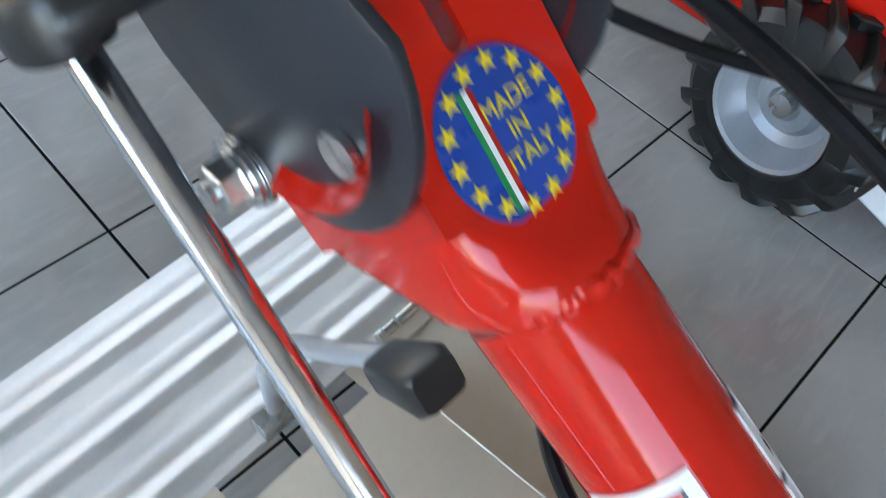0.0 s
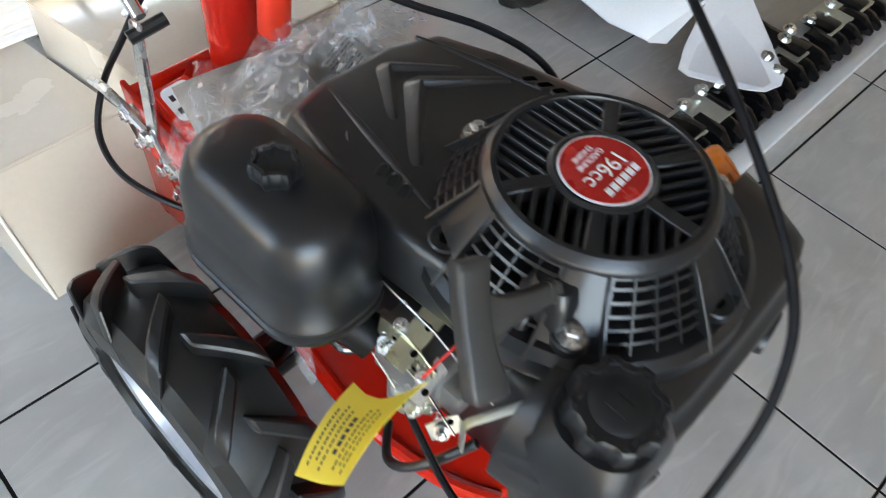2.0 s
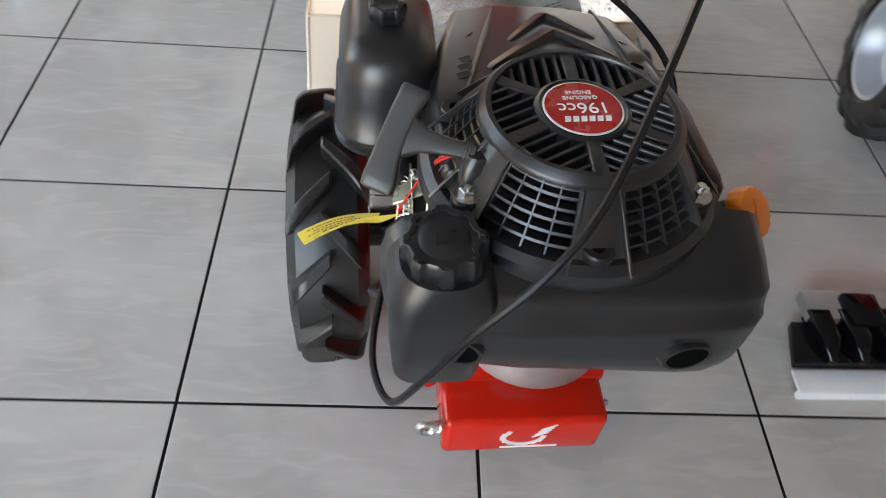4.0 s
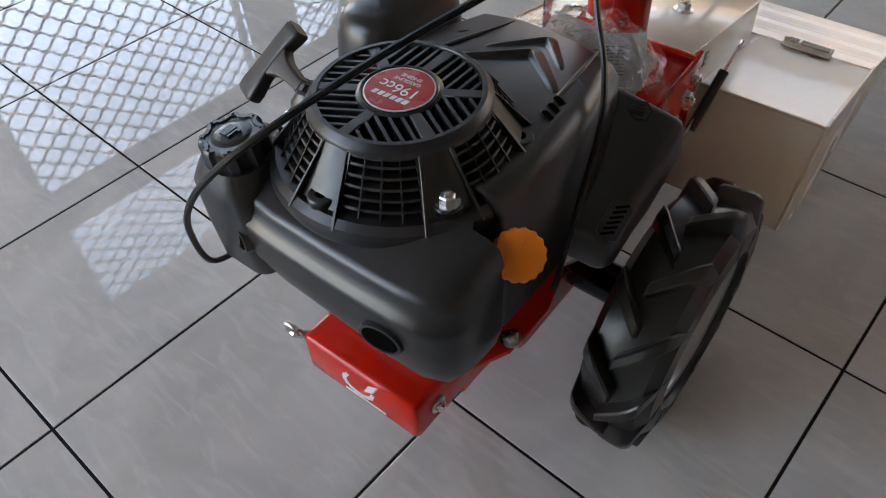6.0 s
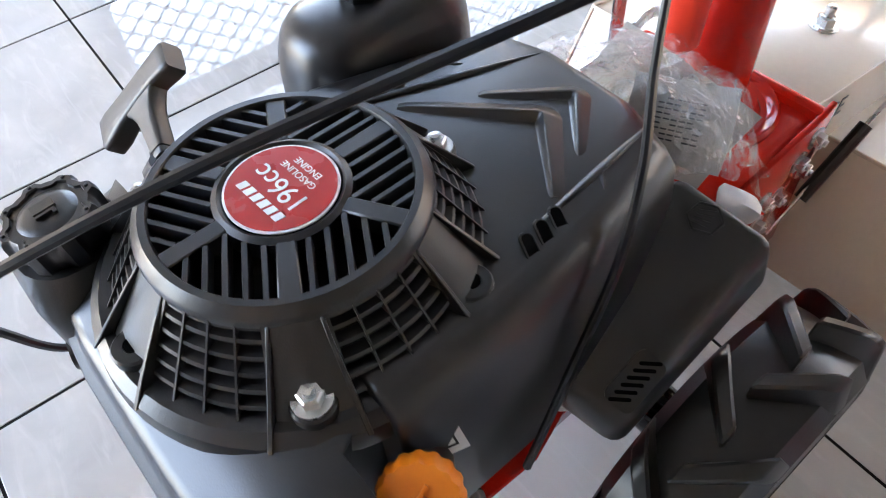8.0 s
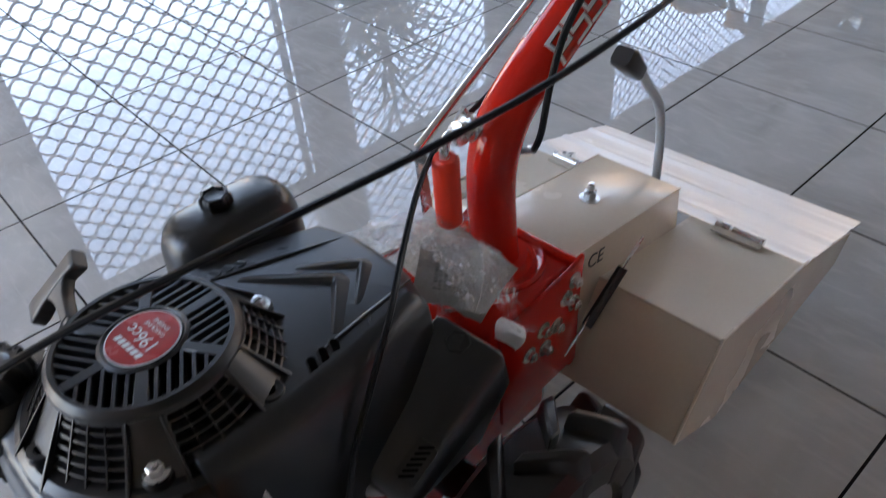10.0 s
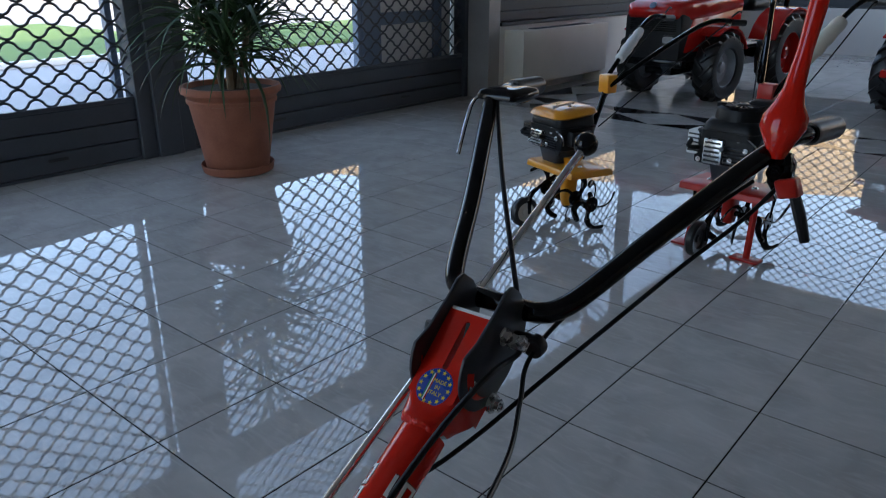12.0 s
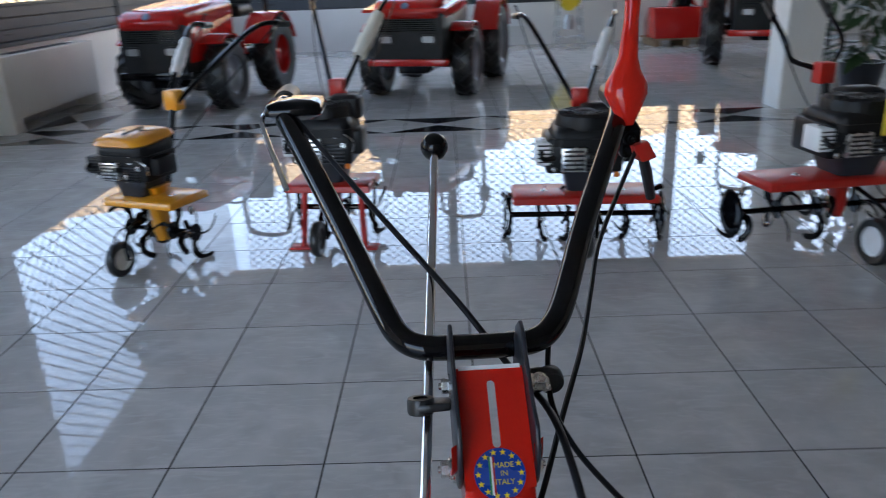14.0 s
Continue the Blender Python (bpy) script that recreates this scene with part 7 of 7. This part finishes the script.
def tractor(x, y, yaw, label, front_r, rear_r, track, base, hood_w, hood_z, rear_rim, seat=True, black_face=False):
    """Bonnet towards -y; the front axle at y = 0."""
    t = thing("tractor", pose(x, y, 0, 0, 0, yaw), label, "tractor", "tractors on show")
    for s in (-1, 1):
        big_wheel(t, pose(s * track / 2, 0, front_r, 0, 0, 0 if s > 0 else 180), front_r, 0.24, RIM_GREY, 16)
        big_wheel(t, pose(s * (track / 2 + 0.03), base, rear_r, 0, 0, 0 if s > 0 else 180), rear_r, 0.27, rear_rim, 16)
        arch = Geo()
        rings = []
        for k in range(9):
            a = radians(20 + 140 * k / 8)
            c, q = math.cos(a), math.sin(a)
            rr = rear_r + 0.06
            rings.append([(s * (track / 2 - 0.16), base + rr * c, rear_r + rr * q), (s * (track / 2 + 0.16), base + rr * c, rear_r + rr * q), (s * (track / 2 + 0.16), base + (rr + 0.025) * c, rear_r + (rr + 0.025) * q), (s * (track / 2 - 0.16), base + (rr + 0.025) * c, rear_r + (rr + 0.025) * q)])
        arch.loft(rings)
        part("fender", arch, TRACTOR_RED, t, sharp=50)
        arch = Geo()
        rings = []
        for k in range(7):
            a = radians(25 + 100 * k / 6)
            c, q = math.cos(a), math.sin(a)
            rr = front_r + 0.05
            rings.append([(s * (track / 2 - 0.15), rr * c, front_r + rr * q), (s * (track / 2 + 0.1), rr * c, front_r + rr * q), (s * (track / 2 + 0.1), (rr + 0.02) * c, front_r + (rr + 0.02) * q), (s * (track / 2 - 0.15), (rr + 0.02) * c, front_r + (rr + 0.02) * q)])
        arch.loft(rings)
        part("front_fender", arch, TRACTOR_RED, t, sharp=50)
        lamp = part("headlamp", Geo().loft([[(s * hood_w * 0.3 + a, -0.575, hood_z * 0.62 + b) for a, b in rounded(0.13, 0.075, 0.02, 3)], [(s * hood_w * 0.3 + a, -0.6, hood_z * 0.62 + b) for a, b in rounded(0.12, 0.065, 0.02, 3)]]), LAMP_GLASS, t, "clear headlamp in a black bezel")
        part("bezel", Geo().loft([[(s * hood_w * 0.3 + a, -0.565, hood_z * 0.62 + b) for a, b in rounded(0.16, 0.1, 0.025, 3)], [(s * hood_w * 0.3 + a, -0.585, hood_z * 0.62 + b) for a, b in rounded(0.15, 0.095, 0.025, 3)]]), BLACK_TRIM, lamp)
        part("side_panel", Geo().loft([[(s * hood_w * 0.5, -0.5, hood_z * 0.5), (s * hood_w * 0.52, 0.55, hood_z * 0.5), (s * hood_w * 0.46, 0.55, hood_z * 0.5), (s * hood_w * 0.44, -0.5, hood_z * 0.5)], [(s * hood_w * 0.49, -0.35, hood_z * 0.86), (s * hood_w * 0.52, 0.6, hood_z * 0.9), (s * hood_w * 0.46, 0.6, hood_z * 0.9), (s * hood_w * 0.43, -0.35, hood_z * 0.86)]]), BLACK_TRIM if black_face else TRACTOR_RED, t, bevel=0.012)
    # bonnet, nose, chassis
    rings = []
    for yy, w, z0, z1, r in ((-0.62, 0.72, 0.86, 0.9, 0.02), (-0.58, 0.9, 0.82, 0.955, 0.04), (-0.4, 1.0, 0.78, 0.995, 0.06), (0.0, 1.04, 0.8, 1.03, 0.08), (0.4, 1.04, 0.82, 1.06, 0.09), (0.62, 1.0, 0.84, 1.06, 0.08)):
        rings.append([(a, yy, hood_z * (z0 + z1) / 2 + b) for a, b in rounded(hood_w * w, hood_z * (z1 - z0), min(r, hood_z * (z1 - z0) * 0.45), 5)])
    part("bonnet", Geo().loft(rings), TRACTOR_RED, t, "glossy red rounded bonnet", sharp=60)
    nose = part("grille", Geo().loft([[(a, -0.57, hood_z * 0.63 + b) for a, b in rounded(hood_w * 0.96, hood_z * 0.46, 0.05, 4)], [(a, -0.54, hood_z * 0.63 + b) for a, b in rounded(hood_w, hood_z * 0.48, 0.05, 4)], [(a, 0.1, hood_z * 0.63 + b) for a, b in rounded(hood_w * 0.9, hood_z * 0.46, 0.05, 4)]]), BLACK_TRIM, t, "black mesh front grille")
    for k in range(7):
        part("grille_bar", Geo().box(-hood_w * 0.4, hood_w * 0.4, -0.578, -0.57, hood_z * (0.70 + 0.02 * k), hood_z * (0.708 + 0.02 * k)), BLACK_PAINT, nose)
    part("bumper", Geo().box(-hood_w * 0.56, hood_w * 0.56, -0.6, -0.48, hood_z * 0.36, hood_z * 0.43), TRACTOR_RED if black_face else BLACK_PAINT, t, bevel=0.012)
    part("maker_badge", Geo().lathe([(0, 0), (0.04, 0), (0.036, 0.008), (0, 0.01)], 20, along((0, -0.6, hood_z * 0.94), (0, -0.8, 0.6)), caps=False), BLUE_STEEL, t)
    part("chassis", Geo().box(-0.17, 0.17, -0.4, base + 0.15, front_r * 0.75, hood_z * 0.52), BLACK_PAINT, t, bevel=0.02)
    part("front_axle", Geo().tube([(-track / 2, 0, front_r), (track / 2, 0, front_r)], 0.07, 12), BLACK_PAINT, t)
    part("rear_axle", Geo().tube([(-track / 2, base, rear_r), (track / 2, base, rear_r)], 0.085, 12), BLACK_PAINT, t)
    part("floor_plate", Geo().box(-track / 2 + 0.15, track / 2 - 0.15, 0.55, base - 0.1, hood_z * 0.47, hood_z * 0.51), BLACK_TRIM, t, bevel=0.01)
    part("dashboard", Geo().box(-0.2, 0.2, 0.58, 0.78, hood_z * 0.75, hood_z * 1.06), BLACK_TRIM, t, bevel=0.04, segments=3)
    wheel_m = Matrix.Translation((0, 0.92, hood_z * 1.16)) @ Matrix.Rotation(radians(-35), 4, "X")
    sw = part("steering_wheel", Geo().tube([(0.19 * math.cos(a), 0.19 * math.sin(a), 0) for a in (2 * math.pi * i / 32 for i in range(32))], 0.014, 8, wheel_m, loop=True), BLACK_TRIM, t)
    spk = Geo()
    for k in range(3):
        a = 2 * math.pi * k / 3
        spk.tube([(0, 0, -0.02), (0.18 * math.cos(a), 0.18 * math.sin(a), 0)], 0.009, 6, wheel_m)
    spk.tube([(0, 0, 0), (0, 0, -0.25)], 0.02, 10, wheel_m)
    part("wheel_spokes", spk, BLACK_TRIM, sw)
    part("seat_cushion", Geo().loft([[(a, base - 0.05 + b, hood_z * q) for a, b in rounded(0.46 * k, 0.46 * k, 0.08, 4)] for k, q in ((0.9, 0.84), (1, 0.87), (1, 0.94), (0.85, 0.98))]), BLACK_TRIM, t, sharp=50)
    part("seat_back", Geo().loft([[(a, base + 0.17 + 0.12 * q, hood_z * 0.92 + b + 0.28) for a, b in rounded(0.44, 0.5, 0.1, 4)] for q in (0, 0.7)]), BLACK_TRIM, t, bevel=0.02)
    for s in (-1, 1):
        part("roll_bar", Geo().tube(spline([(s * 0.3, base + 0.36, hood_z * 0.55), (s * 0.32, base + 0.38, hood_z * 1.1), (s * 0.32, base + 0.4, hood_z * 1.75), (s * 0.26, base + 0.4, hood_z * 1.95), (0, base + 0.4, hood_z * 2.0)], 6), 0.03, 10), BLACK_PAINT, t)
    if black_face:
        for s in (-1, 1):
            part("mirror", Geo().loft([[(s * (hood_w * 0.75) + a, 0.6 + q, hood_z * 1.28 + b) for a, b in rounded(0.13, 0.2, 0.03, 3)] for q in (0, 0.04)]), BLACK_TRIM, t, bevel=0.008)
            part("mirror_arm", Geo().tube([(s * hood_w * 0.42, 0.6, hood_z * 0.95), (s * hood_w * 0.75, 0.62, hood_z * 1.25)], 0.01, 8), BLACK_TRIM, t)
        part("cowl_lip", Geo().loft([[(a, -0.66, hood_z * 0.9 + b) for a, b in rounded(hood_w * 1.16, 0.03, 0.012, 3)], [(a, 0.0, hood_z * 0.96 + b) for a, b in rounded(hood_w * 1.2, 0.04, 0.015, 3)]]), TRACTOR_RED, t)
    return t


tractor(-2.0, 6.86, -9, "red compact tractor with open driver seat and grey rims", 0.36, 0.43, 0.98, 1.35, 0.7, 1.06, TRACTOR_RED)
tractor(0.58, 7.3, -14, "red compact tractor with black front and mirrors", 0.37, 0.45, 1.06, 1.5, 0.78, 1.06, RIM_GREY, black_face=True)
tractor(5.1, 8.9, -18, "red tractor with wide black tyres by the far windows", 0.46, 0.5, 1.25, 1.5, 0.85, 1.15, RIM_GREY, black_face=True)

# ---------------------------------------------------------------- further goods by the far wall
spreader = thing("spreader", pose(3.0, 12.0, 0), "yellow hopper spreader on a pale metal frame", "spreader")
part("hopper", Geo().loft([[(a, b, z) for a, b in rounded(w, w, 0.05, 4)] for w, z in ((0.12, 0.62), (0.3, 0.72), (0.55, 0.98), (0.57, 1.0))]), STICKER_YELLOW, spreader, sharp=40)
for sx in (-0.22, 0.22):
    for sy in (-0.2, 0.2):
        part("leg", Geo().tube([(sx, sy, 0.0), (sx * 0.8, sy * 0.8, 0.9)], 0.018, 8), ZINC, spreader)
part("cross_bar", Geo().tube([(-0.22, -0.2, 0.2), (0.22, -0.2, 0.2)], 0.014, 8), ZINC, spreader)
part("motor", Geo().lathe([(0, 0.3), (0.09, 0.32), (0.1, 0.45), (0.06, 0.55), (0, 0.56)], 18, caps=False), CAST, spreader)

pallet = thing("pallet", pose(4.95, 12.0, 0), "rough brown wooden pallet on the floor", "pallet")
WOODY = surface("pallet_wood", (0.2, 0.12, 0.065), (0.32, 0.21, 0.12), (0.75, 0.9), scale=9, fine=120, bump=0.3)
for k in range(5):
    part("deck_board", Geo().box(-0.6, 0.6, -0.4 + 0.18 * k, -0.28 + 0.18 * k, 0.1, 0.125), WOODY, pallet, bevel=0.003, segments=1)
for k in (-0.5, 0.0, 0.5):
    part("bearer", Geo().box(k - 0.05, k + 0.05, -0.4, 0.44, 0.0, 0.1), WOODY, pallet, bevel=0.003, segments=1)
mulch = thing("flail_mower", pose(4.95, 12.0, 0.125), "red boxy mower attachment on a wooden pallet", "mower")
part("housing", Geo().prism([(-0.35, 0.0), (0.3, 0.0), (0.35, 0.25), (0.1, 0.5), (-0.25, 0.5)], -0.55, 0.55, Matrix(((0, 0, 1, 0), (1, 0, 0, 0), (0, 1, 0, 0), (0, 0, 0, 1)))), TRACTOR_RED, mulch, bevel=0.015)
part("three_point_frame", Geo().tube([(-0.25, 0, 0.45), (0, 0.1, 0.9), (0.25, 0, 0.45)], 0.03, 8), TRACTOR_RED, mulch)
part("drive_box", Geo().box(-0.12, 0.12, -0.15, 0.15, 0.5, 0.7), BLACK_PAINT, mulch, bevel=0.02)
for px, pz in ((1.95, 0.34), (4.0, 0.4)):
    card = thing("price_card", pose(px + 0.2, 12.72, pz, 0, 0, 0), "white triangular card leaning on the parapet", "sign")
    part("card", Geo().prism([(-0.16, 0.0), (0.16, 0.0), (0.0, 0.28)], -0.004, 0.004, pose(0, 0, 0, 80, 0, 0)), PAPER, card)

wall("pillar_inner", "white painted square pillar in the showroom", [(3.95, 4.3, 5.62, 5.97, 0, ROOF)])

fern_pot = thing("plant_pot", pose(5.1, 6.4, 0), "tall dark round planter on the tiled floor", "plant pot")
part("pot_body", Geo().lathe([(0, 0), (0.17, 0), (0.22, 0.3), (0.23, 0.32), (0.2, 0.32), (0.19, 0.28), (0, 0.28)], 28, caps=False), DARK_PLATE, fern_pot)
fern = thing("bushy_plant", pose(5.1, 6.4, 0.28), "tall leafy green houseplant in a planter", "plant")
broad = Geo().loft([[(-w, y, -0.15 * y), (0, y, -0.15 * y - 0.01), (w, y, -0.15 * y), (0, y, -0.15 * y - 0.004)] for y, w in ((0.0, 0.004), (0.04, 0.026), (0.09, 0.034), (0.15, 0.02), (0.19, 0.001))])
broad_leaf = mesh_of("leaf", broad, LEAF, sharp=60)
for k in range(6):
    a = 2 * math.pi * k / 6
    part("stem", Geo().tube(spline([(0, 0, 0), (0.1 * math.cos(a), 0.1 * math.sin(a), 0.5), (0.3 * math.cos(a), 0.3 * math.sin(a), 1.1), (0.42 * math.cos(a), 0.42 * math.sin(a), 1.3)], 5), 0.008, 6), BARK, fern)
for k in range(290):
    a, h = rnd.uniform(0, 6.283), rnd.uniform(0.1, 1.6)
    r = (0.16 + 0.5 * math.sin(min(1, h / 1.4) * math.pi * 0.75)) * rnd.uniform(0.5, 1.05)
    o = new("leaf", broad_leaf)
    o.parent = fern
    o.matrix_local = Matrix.Translation((r * math.cos(a), r * math.sin(a), h)) @ pose(0, 0, 0, rnd.uniform(-50, 20), rnd.uniform(-30, 30), math.degrees(a) - 90 + rnd.uniform(-50, 50)) @ Matrix.Scale(rnd.uniform(1.0, 1.7), 4)

# ---------------------------------------------------------------- bar mower beside the tractor
mower = thing("bar_mower", pose(1.72, -0.62, 0), "red bar mower with white shield and black cutter bar", "mower")
for dx, turn in ((0.03, 170), (0.45, -10)):
    w = part("wheel", tyre_geo(0.188, 0.12, rim=0.1), RUBBER, mower, "black lugged rubber tyre", sharp=30)
    w.matrix_local = pose(dx + 0.06, 0.02 - dx * 0.15, 0.188, 0, 0, turn)
    lugged(w, 0.188, 0.12, 14, 0.014)
    part("rim", rim_geo(0.1, 0.13), RIM_GREY, w, "silver painted steel rim", sharp=30)
    part("hub", Geo().lathe([(0, 0.0), (0.02, 0.0), (0.02, 0.022), (0, 0.024)], 18, Matrix.Rotation(radians(90), 4, "Y"), caps=False), ZINC, w)
part("body", Geo().box(0.1, 0.34, -0.28, 0.35, 0.2, 0.46), RED, mower, bevel=0.03, segments=3)
part("axle", Geo().tube([(0.1, 0.01, 0.188), (0.5, -0.05, 0.188)], 0.03, 12), BLACK_PAINT, mower)
part("gear_neck", Geo().tube(spline([(0.34, -0.12, 0.24), (0.36, -0.35, 0.1), (0.36, -0.55, 0.06)], 5), 0.03, 12), BLACK_PAINT, mower)
part("engine", Geo().box(0.12, 0.42, 0.0, 0.34, 0.46, 0.75), BLACK_TRIM, mower, bevel=0.03, segments=3)


def moulded(pts, th=0.007, bevel=0.003):
    """A bent plate: a ring of points and the same ring set back along its normal."""
    p = [Vector(q) for q in pts]
    n = sum(((p[k] - p[0]).cross(p[k + 1] - p[0]) for k in range(1, len(p) - 1)), Vector((0, 0, 0))).normalized()
    return Geo().loft([[tuple(q) for q in p], [tuple(q - n * th) for q in p]])


part("shield", moulded([(0.035, -0.15, 0.16), (0.05, -0.228, 0.126), (0.065, -0.29, 0.105), (0.117, -0.371, 0.081), (0.2, -0.42, 0.17), (0.33, -0.40, 0.31), (0.42, -0.2, 0.42), (0.3, -0.08, 0.4)], 0.008), WHITE_PLASTIC, mower, "white moulded shield", bevel=0.003, sharp=50)
part("shield_side", moulded([(0.117, -0.371, 0.081), (0.13, -0.4, 0.09), (0.24, -0.405, 0.21), (0.33, -0.40, 0.31), (0.2, -0.42, 0.17)], 0.006), WHITE_PLASTIC, mower, bevel=0.002)
part("shield_tongue", moulded([(0.094, -0.461, 0.08), (0.086, -0.49, 0.084), (0.105, -0.6, 0.113), (0.123, -0.633, 0.12), (0.165, -0.643, 0.121), (0.196, -0.632, 0.122), (0.21, -0.61, 0.13), (0.285, -0.448, 0.2), (0.36, -0.37, 0.29), (0.30, -0.35, 0.28), (0.225, -0.41, 0.19), (0.13, -0.44, 0.105)], 0.006), WHITE_PLASTIC, mower, "white moulded shield tongue", bevel=0.002, sharp=50)
for p in ((0.185, -0.615, 0.13), (0.19, -0.585, 0.142)):
    part("bolt", hex_bolt(Geo(), p, (-0.3, -0.2, 0.9), 0.009, 0.007), ZINC, mower)
for x0, x1 in ((-0.06, 0.13), (0.24, 0.4), (0.5, 0.72)):
    part("carrier_plate", Geo().box(x0, x1, -0.605, -0.525, 0.062, 0.068), PALE_ZINC, mower, "pale passivated steel plate", bevel=0.001, segments=1)
for p in ((0.36, -0.552, 0.09), (0.39, -0.545, 0.095), (0.02, -0.53, 0.07), (0.08, -0.53, 0.075), (0.12, -0.54, 0.08), (0.5, -0.545, 0.075), (0.6, -0.545, 0.075), (0.68, -0.545, 0.075), (0.26, -0.56, 0.08)):
    part("bolt", hex_bolt(Geo(), p, (0, -0.2, 1), 0.011, 0.01), ZINC, mower)
part("cutter_carrier", Geo().box(-0.26, 0.74, -0.58, -0.52, 0.035, 0.06), CAST, mower, bevel=0.006)
part("knife_plate", Geo().prism([(-0.3, -0.655), (0.745, -0.64), (0.745, -0.68), (-0.3, -0.70)], 0.012, 0.02), WHITE_PLASTIC, mower, "long pale edge strip of the cutter bar", bevel=0.002)
part("knife_bar", Geo().prism([(-0.28, -0.57), (0.74, -0.57), (0.745, -0.636), (-0.3, -0.652)], 0.016, 0.034), BLACK_PAINT, mower, bevel=0.003)
part("knife_lip", Geo().prism([(-0.3, -0.69), (0.745, -0.671), (0.745, -0.68), (-0.3, -0.70)], 0.0, 0.014), WHITE_PLASTIC, mower)
fing = Geo().loft([[(-0.02, 0.03, 0.02), (0.02, 0.03, 0.02), (0.02, 0.03, 0.05), (-0.02, 0.03, 0.05)], [(-0.018, -0.03, 0.02), (0.018, -0.03, 0.02), (0.016, -0.03, 0.055), (-0.016, -0.03, 0.055)], [(-0.006, -0.066, 0.022), (0.006, -0.066, 0.022), (0.005, -0.066, 0.036), (-0.005, -0.066, 0.036)]])
finger = mesh_of("finger", fing, BLACK_PAINT, bevel=0.003, segments=1)
for k in range(20):
    o = new("finger", finger)
    o.parent = mower
    o.matrix_local = pose(-0.24 + 0.051 * k, -0.59, 0.01 + 0.004 * (k % 3))
for k in range(7):
    part("knife_guide", Geo().box(-0.2 + 0.14 * k, -0.14 + 0.14 * k, -0.60, -0.535, 0.055, 0.075), BLACK_PAINT, mower, bevel=0.005)
